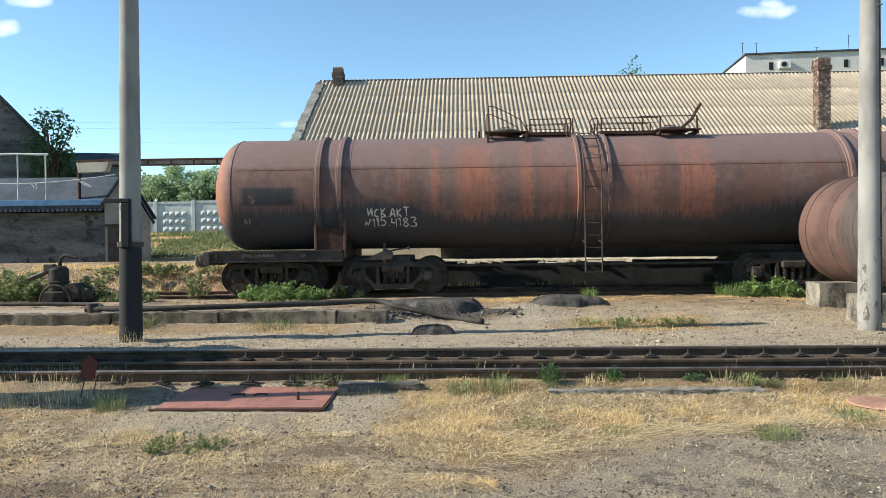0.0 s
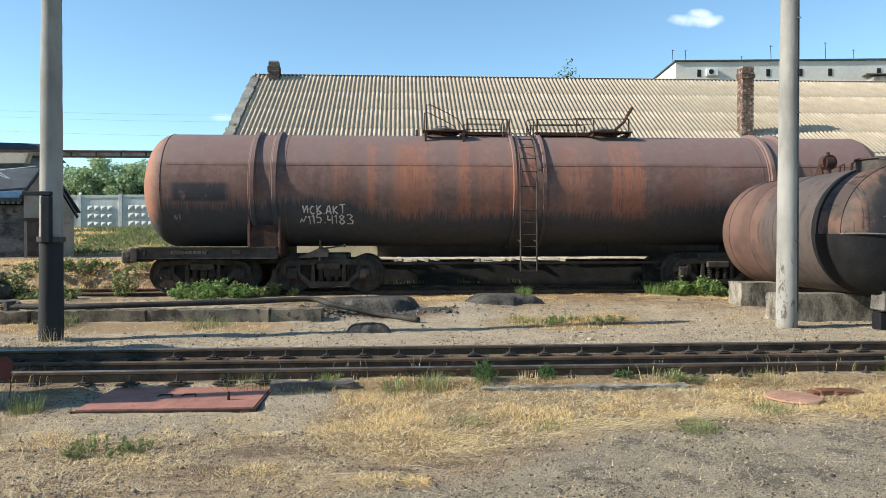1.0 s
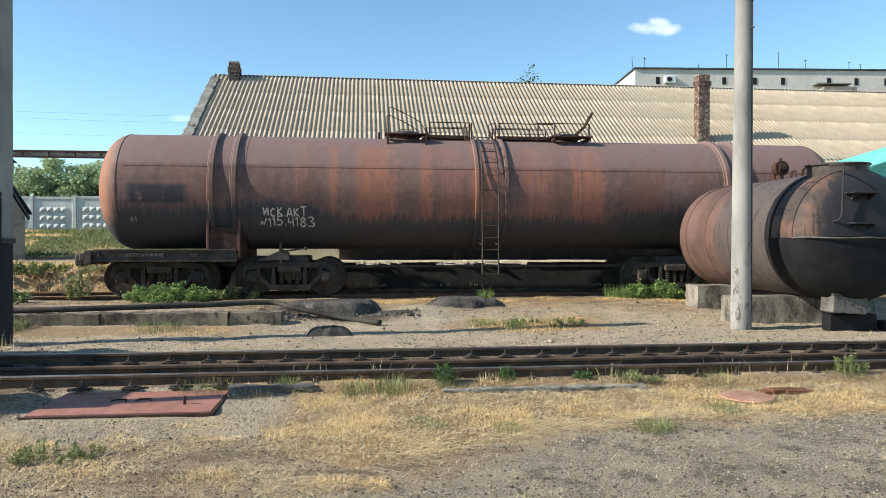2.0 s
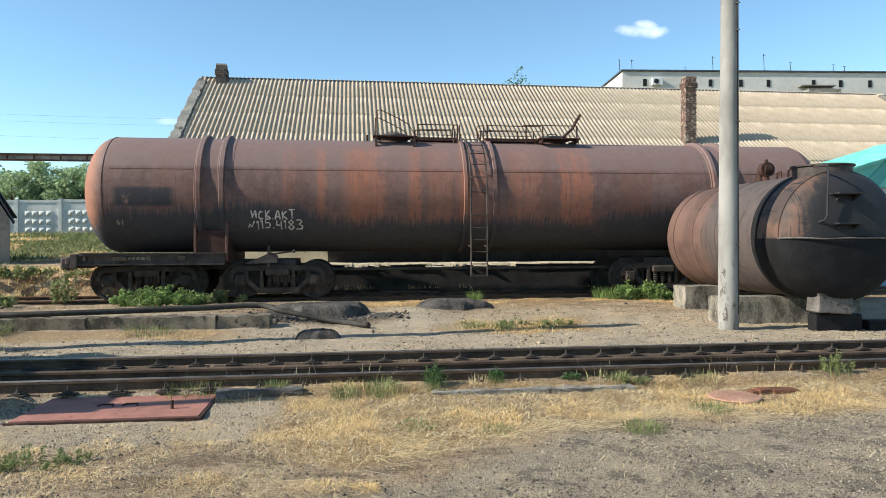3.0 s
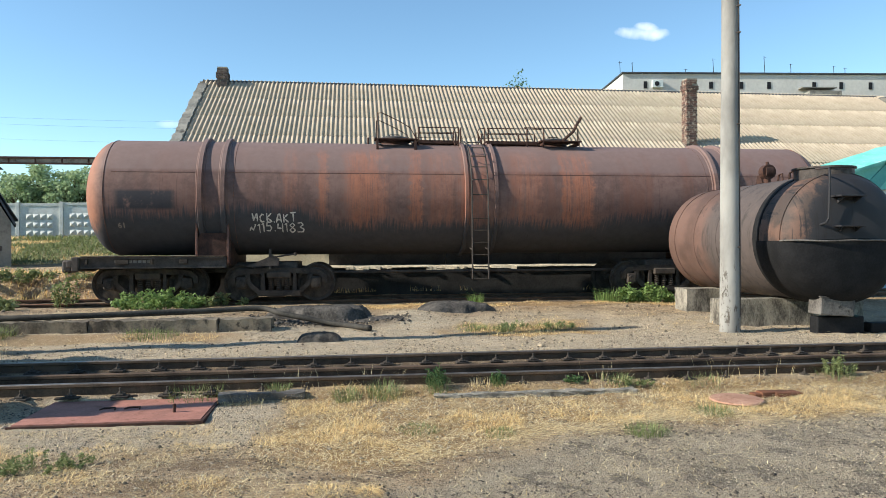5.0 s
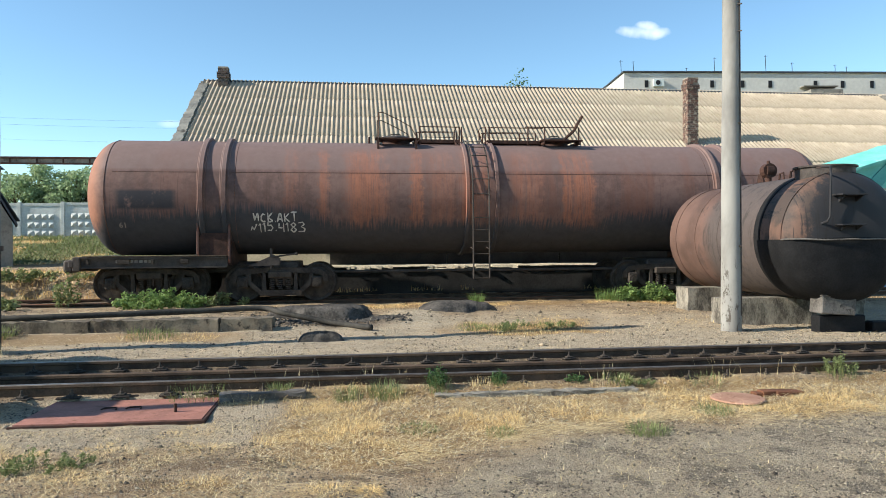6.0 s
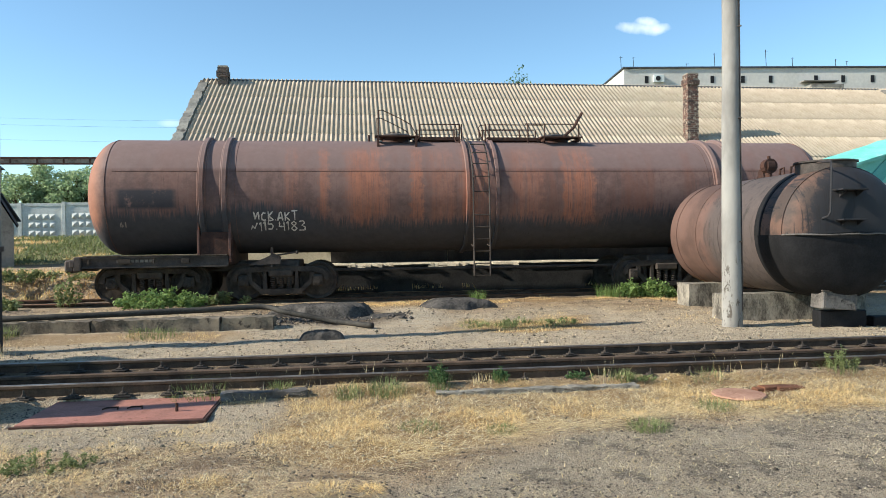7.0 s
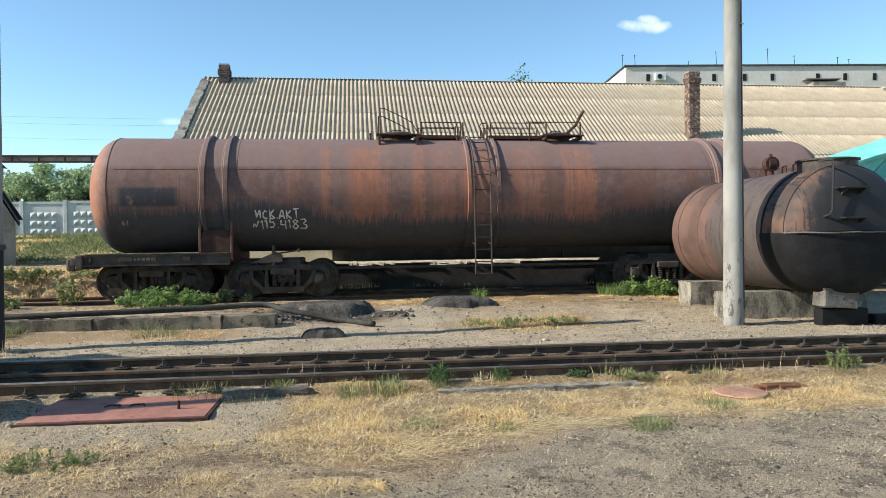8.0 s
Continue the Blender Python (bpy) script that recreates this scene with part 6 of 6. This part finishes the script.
# rusty disc lid and scrap in the grass
bm = bmesh.new()
turned(bm, [(0.0, 0.0), (0.0, 0.26), (0.01, 0.28), (0.025, 0.27), (0.034, 0.15), (0.036, 0.0)], 28, Matrix.Translation((4.12, 7.15, -0.03)) @ Matrix.Rotation(radians(-90), 4, "Y"))
tagged(part("manhole_lid", bm, RED_FADED, smooth=True), "reddish round steel lid lying in dry grass", "lid")
scrap = thing("rusty_scrap", pose(0, 0, 0), "rusted-through scrap metal in dry grass", "scrap metal")
rng = random.Random(6)
for k in range(6):
    bm = bmesh.new()
    x = 4.4 + 0.075 * k
    box(bm, x, x + rng.uniform(0.1, 0.2), 7.22 + rng.uniform(-0.05, 0.05), 7.34 + rng.uniform(0, 0.08), -0.04, 0.0 + rng.uniform(0, 0.035), 0.006)
    part("flake", bm, RUST, scrap)
# small red marker plate on two thin legs
marker = thing("marker_plate", pose(-4.12, 7.62, 0), "small dark red marker plate on bent wire legs", "marker")
bm = bmesh.new()
slab(bm, [(-0.1, 0.2), (0.04, 0.17), (0.1, 0.36), (0.02, 0.43), (-0.08, 0.37)], -0.006, 0.006)
part("plate", bm, RED_DARK, marker)
bm = bmesh.new()
pipe(bm, [(-0.05, 0.01, 0.25), (-0.07, 0.01, 0.12), (-0.11, 0.01, -0.03)], 0.006)
part("leg", bm, DARK_RUST, marker)
bm = bmesh.new()
pipe(bm, [(0.05, 0.01, 0.25), (0.06, 0.01, 0.12), (0.03, 0.01, -0.03)], 0.006)
part("leg", bm, DARK_RUST, marker)
# point lever box between the rails
bm = bmesh.new()
box(bm, 7.72, 8.5, 8.75, 9.35, 0.0, 0.16, 0.015)
box(bm, 7.55, 8.1, 8.6, 8.75, 0.03, 0.12, 0.01, None)
tagged(part("point_machine", bm, BOGIE_IRON), "grey steel point machine box between the rails", "railway point")

# ---- beyond the picture's edge, throwing shade in: an inferred pole, an added wagon and cabinet ----
car = thing("box_wagon", pose(-10.0, 8.9, 0.18), "unseen brown goods wagon added to shade the track", "goods wagon")
bm = bmesh.new()
box(bm, -13.0, 0, -1.5, 1.5, 0.95, 3.5, 0.03)
slab_pts = [(-1.5, 3.5), (1.5, 3.5), (1.1, 3.8), (0.0, 3.95), (-1.1, 3.8)]
f0 = [bm.verts.new((-13.0, p, q)) for p, q in slab_pts]
f1 = [bm.verts.new((0, p, q)) for p, q in slab_pts]
bm.faces.new(f0)
bm.faces.new(f1[::-1])
for i in range(5):
    bm.faces.new((f0[i], f1[i], f1[(i + 1) % 5], f0[(i + 1) % 5]))
part("body", bm, DARK_RUST, car)
bm = bmesh.new()
box(bm, -13.2, 0.2, -1.2, 1.2, 0.62, 0.95, 0.03)
part("under_frame", bm, IRON, car)
for bx in (-1.6, -3.45, -9.6, -11.45):
    bm = bmesh.new()
    for s in (-1, 1):
        rod(bm, (bx, s * 0.72, 0.475), (bx, s * 0.84, 0.475), 0.475, 28)
    rod(bm, (bx, -1.0, 0.475), (bx, 1.0, 0.475), 0.08, 10)
    part("wheelset", bm, BOGIE_IRON, car)
concrete_pole(-9.3, 6.55, 5.1, 0.13, 0.10, "concrete pole beside the near track", 0)
# unseen box, added only for the shade it throws
bm = bmesh.new()
box(bm, -6.45, -5.95, 6.85, 7.5, -0.05, 2.0, 0.02)
box(bm, -6.5, -5.9, 6.8, 7.55, 2.0, 2.07, 0.02)
tagged(part("shade_cabinet", bm, RENDER_GREY), "unseen grey cabinet added to shade the trackside ground", "cabinet")

# ---- plants and grit ----
def ribbons(name, xs, ys, hs, leans, dirs, widths, mat, label, category, lift=0.0):
    """Bent tapering blades, five points each, as one mesh of stuff."""
    n = len(xs)
    z0 = height(xs, ys) - 0.01 + lift
    side = np.stack([-np.sin(dirs), np.cos(dirs), np.zeros(n)], 1) * widths[:, None]
    out = np.stack([np.cos(dirs), np.sin(dirs), np.zeros(n)], 1)
    base = np.stack([xs, ys, z0], 1)
    up = np.array([0, 0, 1.0])
    c, s = np.cos(leans)[:, None], np.sin(leans)[:, None]
    mid = base + (up * c + out * s * 0.8) * (hs * 0.55)[:, None]
    l2 = np.minimum(leans * 1.6 + 0.15, 1.75)
    tip = mid + (up * np.cos(l2)[:, None] + out * np.sin(l2)[:, None]) * (hs * 0.5)[:, None]
    tip[:, 2] = np.maximum(tip[:, 2], z0 + 0.012)
    v = np.stack([base - side, base + side, mid + side * 0.7, mid - side * 0.7, tip], 1).reshape(-1, 3)
    o = np.arange(n) * 5
    loops = np.stack([o, o + 1, o + 2, o + 3, o + 3, o + 2, o + 4], 1).ravel()
    starts = np.stack([np.arange(n) * 7, np.arange(n) * 7 + 4], 1).ravel()
    me = bpy.data.meshes.new(name)
    me.vertices.add(len(v))
    me.vertices.foreach_set("co", v.ravel())
    me.loops.add(len(loops))
    me.loops.foreach_set("vertex_index", loops.astype(np.int32))
    me.polygons.add(len(starts))
    me.polygons.foreach_set("loop_start", starts.astype(np.int32))
    me.update(calc_edges=True)
    me.materials.append(mat)
    return tagged(new(name, me), label, category, kind="stuff")


rg = np.random.default_rng(7)


def scatter(fn, x0, x1, y0, y1, n, clump=0.0, power=1.0):
    """Places where fn grows thickly; clump draws them into tufts."""
    x, y = rg.uniform(x0, x1, n), rg.uniform(y0, y1, n)
    keep = rg.random(n) < fn(x, y) ** power
    x, y = x[keep], y[keep]
    if clump:
        t = lattice(x, y, clump, 77) * 0.6 + lattice(x, y, clump * 0.4, 78) * 0.4
        k2 = rg.random(len(x)) < smooth(0.40, 0.62, t)
        x, y = x[k2], y[k2]
    return x, y


def off_cover(x, y):
    return ~((x > -3.2) & (x < -1.35) & (y > 6.85) & (y < 8.02)) & ~((y > 8.02) & (y < 8.2)) & (np.hypot(x - 4.12, y - 7.15) > 0.25)


# standing straw of the verge
x, y = scatter(z_straw, -7, 8.5, 5.0, 8.03, 230000, 0.45)
k = off_cover(x, y)
x, y = x[k], y[k]
n = len(x)
ribbons("dry_grass", x, y, rg.uniform(0.03, 0.1, n) * (0.35 + 1.2 * lattice(x, y, 0.25, 79)), rg.uniform(0.5, 1.45, n), rg.uniform(0, math.tau, n), rg.uniform(0.0011, 0.0027, n), STRAW, "short sun-bleached dry grass along the track", "dry grass")
x, y = scatter(z_straw, -7, 8.5, 4.8, 8.03, 42000)
k = off_cover(x, y)
x, y = x[k], y[k]
n = len(x)
ribbons("fallen_straw", x, y, rg.uniform(0.05, 0.22, n), rg.uniform(1.2, 1.5, n), rg.normal(0.4, 1.6, n), rg.uniform(0.0009, 0.0022, n), STRAW_PALE, "pale fallen straw lying over the ground", "straw", lift=0.015)
# straw at the asphalt's edge and over the bare dirt
x, y = rg.uniform(-5.5, 7, 30000), rg.uniform(4.3, 6.95, 30000)
k = (rg.random(len(x)) < smooth(0.3, 0.75, 0.5 * lattice(x, y, 0.6, 90) + 0.5 * lattice(x, y, 0.2, 91)) * np.where(x < 0, 1.0, 0.45)) & off_cover(x, y)
x, y = x[k], y[k]
n = len(x)
ribbons("fallen_straw", x, y, rg.lognormal(-2.9, 0.55, n), rg.uniform(1.0, 1.5, n), rg.uniform(0, math.tau, n), rg.uniform(0.0009, 0.0025, n), STRAW_PALE, "loose straw stalks scattered on dirt and asphalt", "straw", lift=0.012)
# longer pale stalks lying about singly
x, y = rg.uniform(-3.8, 5.5, 900), rg.uniform(4.6, 6.5, 900)
k = rg.random(len(x)) < np.where(x < 0.3, 0.75, 0.25) * smooth(0.3, 0.6, lattice(x, y, 0.45, 93))
x, y = x[k], y[k]
n = len(x)
ribbons("fallen_straw", x, y, rg.uniform(0.08, 0.26, n), rg.uniform(1.4, 1.55, n), rg.normal(0.0, 0.45, n) + math.pi * rg.integers(0, 2, n), rg.uniform(0.0015, 0.003, n), STRAW_PALE, "long pale stalks lying singly on the dirt", "straw", lift=0.012)
# mown stalks raked flat along the verge's outer edge
x = rg.uniform(0.3, 8.5, 2600)
y = np.interp(x, [-0.6, 0.0, 1.0, 1.7, 3.1, 5.2, 9], [5.5, 5.3, 5.7, 6.0, 6.35, 6.4, 6.4]) + rg.normal(0.12, 0.16, len(x))
k = rg.random(len(x)) < smooth(0.25, 0.6, lattice(x, y, 0.5, 94))
x, y = x[k], y[k]
n = len(x)
ribbons("fallen_straw", x, y, rg.uniform(0.12, 0.42, n), rg.uniform(1.35, 1.52, n), rg.normal(-0.1, 0.35, n) + math.pi * rg.integers(0, 2, n), rg.uniform(0.0013, 0.0028, n), STRAW_PALE, "pale stalks lying flat along the edge of the dry verge", "straw", lift=0.016)
# far straw
x, y = scatter(z_straw, -9, 12, 12.4, 18.4, 180000, 0.7)
n = len(x)
ribbons("dry_grass", x, y, rg.uniform(0.03, 0.11, n), rg.uniform(0.4, 1.4, n), rg.uniform(0, math.tau, n), rg.uniform(0.002, 0.005, n), STRAW, "dry yellow grass before the tank wagon", "dry grass")
# litter and stalks over the bare ground between the tracks
x, y = rg.uniform(-8, 10, 9000), rg.uniform(10.2, 17.6, 9000)
k = rg.random(len(x)) < smooth(0.35, 0.7, lattice(x, y, 1.0, 92))
x, y = x[k], y[k]
n = len(x)
ribbons("fallen_straw", x, y, rg.lognormal(-2.5, 0.5, n), rg.uniform(1.0, 1.5, n), rg.uniform(0, math.tau, n), rg.uniform(0.002, 0.005, n), STRAW_PALE, "dry stalks scattered over bare dirt between the tracks", "straw", lift=0.012)
# green tufts, each a thing to itself where it stands out
def tuft(x, y, r, h, n, mat, label, w=0.003, lean=0.7, least=0.05):
    a, q = rg.uniform(0, math.tau, n), np.sqrt(rg.random(n)) * r
    ob = ribbons("grass_tuft", x + q * np.cos(a), y + q * np.sin(a), h * rg.uniform(0.5, 1.1, n), rg.uniform(least, lean, n), a + rg.normal(0, 0.5, n), rg.uniform(0.6, 1.3, n) * w, mat, label, "grass tuft")
    return tagged(ob, group="green tufts")


# sparse dry clumps on the bare dirt, flattened and bleached
for k in range(70):
    x, y = rg.uniform(-4.4, 0.3), rg.uniform(4.8, 6.7)
    if lattice(np.array([x]), np.array([y]), 0.5, 23)[0] > 0.42:
        tuft(x, y, rg.uniform(0.05, 0.2), rg.uniform(0.06, 0.15), int(rg.integers(60, 150)), STRAW if k % 3 else STRAW_PALE, "small clump of dry grass on bare dirt", 0.002, 1.5, 0.8)
for x, y, r, h, n in ((0.95, 7.85, 0.16, 0.17, 130), (1.67, 7.95, 0.09, 0.12, 70), (5.85, 7.95, 0.24, 0.2, 130), (0.35, 7.75, 0.2, 0.16, 300), (-0.05, 7.7, 0.16, 0.13, 220), (2.6, 5.97, 0.2, 0.09, 400),
                      (-1.7, 8.0, 0.3, 0.16, 320), (-0.8, 7.98, 0.14, 0.13, 180), (3.1, 7.95, 0.2, 0.14, 220), (4.1, 7.9, 0.25, 0.12, 120), (1.3, 6.1, 0.14, 0.07, 200), (-3.65, 7.12, 0.16, 0.2, 260), (0.6, 6.35, 0.2, 0.07, 240), (3.6, 6.7, 0.2, 0.1, 240)):
    tuft(x, y, r, h, n, LEAF_GREY if h < 0.28 else LEAF_DARK, "green grass tuft growing through dry verge")
for x, y, r, h, n in ((3.15, 17.9, 0.2, 0.35, 160), (2.95, 13.5, 0.22, 0.14, 200), (3.9, 13.6, 0.4, 0.1, 260), (2.4, 13.7, 0.4, 0.12, 240), (6.7, 18.0, 0.35, 0.4, 260), (-3.6, 13.45, 0.5, 0.16, 240), (-6.3, 13.4, 0.35, 0.25, 260)):
    tuft(x, y, r, h, n, LEAF_GREY if h < 0.3 else LEAF, "green weed tuft on the dusty ground", 0.006)
# tall dry stalks by the pole and the rails
for x, y, r, h, n in ((-5.5, 11.55, 0.35, 0.3, 60), (4.4, 8.0, 0.3, 0.3, 16), (5.0, 7.95, 0.4, 0.26, 16), (2.9, 7.95, 0.3, 0.26, 24), (1.45, 7.95, 0.12, 0.12, 60), (-4.7, 7.85, 0.9, 0.2, 420), (0.2, 7.95, 0.6, 0.25, 40), (-1.0, 7.97, 0.7, 0.22, 40)):
    tuft(x, y, r, h, n, STRAW_PALE, "thin pale seeding grass stalks beside the track", 0.0022, 0.5)


def weed(x, y, rx, ry, h, n, size, seed, label, mat=LEAF, group="leafy weeds"):
    rng = random.Random(seed)
    z = ground_at(x, y)
    w = thing("weed", pose(x, y, z), label, "weed", group)
    vs, fs = [], []
    bm = bmesh.new()
    for _ in range(max(6, n // 40)):
        a, q = rng.uniform(0, math.tau), math.sqrt(rng.random())
        cx, cy = rx * q * math.cos(a), ry * q * math.sin(a)
        hh = h * (1.05 - 0.55 * q * q) * rng.uniform(0.65, 1.1)
        rod(bm, (cx * 0.75, cy * 0.75, -0.02), (cx, cy, hh), 0.006 * (size / 0.06), 4, 0.002)
        for j in range(40):
            t = rng.uniform(0.15, 1.05)
            v, f = foliage((cx * (0.75 + 0.25 * t), cy * (0.75 + 0.25 * t), max(0.02, hh * t)), (size * 1.3, size * 1.3, size * 0.6), 1, size, rng)
            o = len(vs)
            vs += v
            fs += [tuple(i + o for i in q4) for q4 in f]
    tagged(part("stem", bm, LEAF_GREY, w), kind="stuff")
    part("foliage", (vs, fs), mat, w)
    return w


weed(-4.55, 17.35, 1.15, 0.6, 0.44, 2300, 0.085, 1, "dense bright green weeds before the wagon bogie")
weed(7.3, 18.05, 0.35, 0.3, 0.42, 700, 0.09, 2, "leafy green weeds by the wagon wheels")
weed(7.9, 17.9, 0.45, 0.35, 0.5, 900, 0.085, 3, "leafy green weeds by the wagon wheels")
weed(8.7, 17.8, 0.6, 0.35, 0.34, 800, 0.075, 4, "low green weeds beside the concrete block")
weed(-7.0, 18.5, 0.3, 0.4, 0.8, 400, 0.09, 5, "climbing green weed beside the wagon end", LEAF_GREY)
weed(-9.4, 17.9, 0.4, 0.4, 0.75, 800, 0.10, 6, "pale leafy weed beside the pump", LEAF_GREY)
weed(-12.2, 18.8, 1.6, 1.2, 0.75, 2600, 0.13, 7, "thick green weeds behind the pump", LEAF_GREY)
weed(-8.4, 17.6, 0.7, 0.5, 0.3, 1000, 0.09, 8, "low green weeds by the rails", LEAF_GREY)
weed(-2.35, 5.62, 0.26, 0.18, 0.17, 900, 0.022, 9, "sprawling grey-green weed on bare dirt", LEAF_GREY)
weed(-2.05, 5.7, 0.16, 0.12, 0.10, 420, 0.02, 10, "sprawling grey-green weed on bare dirt", LEAF_GREY)
weed(0.95, 7.9, 0.12, 0.09, 0.26, 800, 0.026, 11, "dark green weed standing at the rail", LEAF_DARK)
weed(1.68, 7.97, 0.09, 0.07, 0.17, 500, 0.024, 12, "bluish green weed standing at the rail", LEAF_DARK)
weed(2.6, 7.93, 0.18, 0.07, 0.1, 500, 0.022, 21, "low dark weed creeping along the rail", LEAF_DARK)
weed(3.3, 7.86, 0.3, 0.1, 0.09, 700, 0.02, 22, "low grey-green weed creeping along the rail", LEAF_GREY)
weed(5.9, 7.95, 0.24, 0.12, 0.26, 800, 0.024, 23, "bushy grey-green weed standing at the rail", LEAF_GREY)
weed(3.2, 13.75, 0.3, 0.2, 0.16, 500, 0.035, 24, "small green weed in a patch of dry grass", LEAF_GREY)
weed(4.05, 13.6, 0.35, 0.2, 0.13, 500, 0.035, 25, "small green weed in a patch of dry grass", LEAF_GREY)
weed(-5.5, 22.4, 1.4, 0.5, 0.4, 1000, 0.1, 13, "low weeds on the earth bank", LEAF_GREY)
weed(-9.5, 21.6, 2.4, 0.6, 0.35, 1700, 0.1, 14, "dusty weeds and roots on the earth bank", LEAF_GREY)
weed(-3.4, 18.4, 0.8, 0.3, 0.3, 700, 0.08, 15, "straggling weeds under the wagon sill", LEAF_GREY)
# grass of the slope below the fence
x, y = rg.uniform(-32, -6, 30000), rg.uniform(32, 50, 30000)
k = lattice(x, y, 1.6, 96) < 0.6
n = k.sum()
ribbons("slope_grass", x[~k], y[~k], rg.uniform(0.1, 0.3, (~k).sum()), rg.uniform(0.4, 1.3, (~k).sum()), rg.uniform(0, math.tau, (~k).sum()), rg.uniform(0.015, 0.03, (~k).sum()), STRAW, "dry yellow grass on the slope", "grass")
x, y = x[k], y[k]
ribbons("slope_grass", x, y, rg.uniform(0.12, 0.38, n), rg.uniform(0.4, 1.3, n), rg.uniform(0, math.tau, n), rg.uniform(0.02, 0.04, n), LEAF_GREY, "rough green and yellow grass on the slope", "grass")
x, y = rg.uniform(-14, -6.5, 5000), rg.uniform(20.7, 23.5, 5000)
n = len(x)
ribbons("bank_grass", x, y, rg.uniform(0.08, 0.25, n), rg.uniform(0.3, 1.2, n), rg.uniform(0, math.tau, n), rg.uniform(0.006, 0.012, n), STRAW, "dry grass and roots on the earth bank", "grass")
# weeds on the broken platform edge
x, y = rg.uniform(-1, 9, 500), rg.uniform(21.45, 21.7, 500)
k = lattice(x, y, 0.5, 95) > 0.6
x, y = x[k], y[k]
n = len(x)
ribbons("platform_grass", x, y, rg.uniform(0.05, 0.2, n), rg.uniform(0.1, 0.8, n), rg.uniform(0, math.tau, n), rg.uniform(0.005, 0.01, n), STRAW, "sparse dry weeds on the platform edge", "grass", lift=0.12)


def grit(name, xs, ys, sizes, mat, label):
    """Small angular stones, one mesh of stuff."""
    n = len(xs)
    z = height(xs, ys)
    octa = np.array([[1, 0, 0], [-1, 0, 0], [0, 1, 0], [0, -1, 0], [0, 0, 0.75], [0, 0, -0.4]], float)
    v = octa[None] * (sizes[:, None, None] * rg.uniform(0.6, 1.3, (n, 6, 1)))
    a = rg.uniform(0, math.tau, n)
    c, s = np.cos(a)[:, None], np.sin(a)[:, None]
    vx, vy = v[..., 0] * c - v[..., 1] * s, v[..., 0] * s + v[..., 1] * c
    v = np.stack([vx + xs[:, None], vy + ys[:, None], v[..., 2] + z[:, None] + sizes[:, None] * 0.15], 2).reshape(-1, 3)
    tri = np.array([[0, 2, 4], [2, 1, 4], [1, 3, 4], [3, 0, 4], [2, 0, 5], [1, 2, 5], [3, 1, 5], [0, 3, 5]])
    f = (tri[None] + (np.arange(n) * 6)[:, None, None]).reshape(-1, 3)
    me = bpy.data.meshes.new(name)
    me.vertices.add(len(v))
    me.vertices.foreach_set("co", v.ravel())
    me.loops.add(f.size)
    me.loops.foreach_set("vertex_index", f.ravel().astype(np.int32))
    me.polygons.add(len(f))
    me.polygons.foreach_set("loop_start", (np.arange(len(f)) * 3).astype(np.int32))
    me.update(calc_edges=True)
    me.materials.append(mat)
    return tagged(new(name, me), label, "gravel", kind="stuff")


x, y = rg.uniform(-2.2, 1.2, 900), rg.normal(14.75, 0.25, 900)
k = np.abs(x + 0.5) < 1.7
grit("tar_crumbs", x[k], y[k], rg.lognormal(-3.9, 0.5, k.sum()), TAR, "black crumbs broken off the asphalt slab")
m = Mat("loose_stone")
STONE = m.done(m.mix(m.chance(True), lin(180, 166, 144), lin(56, 49, 42)), 0.9, 0, m.noise(60), 0.004)
m = Mat("dusty_stone")
DIRT_STONE = m.done(m.mix(m.chance(True), lin(176, 158, 132), lin(66, 58, 49)), 0.92, 0, m.noise(60), 0.004)
x, y = rg.uniform(-5, 6.5, 80000), rg.uniform(4.2, 8.0, 80000)
k = off_cover(x, y) & (rg.random(len(x)) < 0.35 + 0.65 * lattice(x, y, 0.8, 97))
grit("loose_gravel", x[k], y[k], rg.lognormal(-5.2, 0.45, k.sum()), STONE, "loose grit and small stones on worn asphalt")
m = Mat("dark_aggregate")
CLOD = m.done(m.mix(m.chance(True), lin(112, 101, 88), lin(56, 50, 45)), 0.92, 0, m.noise(60), 0.004)
x, y = rg.uniform(-5, 7, 24000), rg.uniform(4.1, 6.4, 24000)
k = (z_straw(x, y) < 0.35) & off_cover(x, y) & (rg.random(len(x)) < smooth(0.25, 0.75, lattice(x, y, 0.5, 101)))
grit("loose_clods", x[k], y[k], rg.lognormal(-5.1, 0.4, k.sum()), CLOD, "dark crumbs of asphalt and dry clods")
x, y = rg.uniform(-8, 11, 40000), rg.uniform(10.0, 17.5, 40000)
k = (z_straw(x, y) < 0.4) & (rg.random(len(x)) < 0.25 + 0.75 * lattice(x, y, 1.1, 98))
grit("loose_gravel", x[k], y[k], rg.lognormal(-4.7, 0.5, k.sum()), DIRT_STONE, "loose gravel and clods between the tracks")
x, y = rg.uniform(-8, 9, 5000), rg.uniform(8.25, 9.5, 5000)
grit("loose_gravel", x, y, rg.lognormal(-4.6, 0.4, len(x)), TAR, "oily ballast stones between the rails")
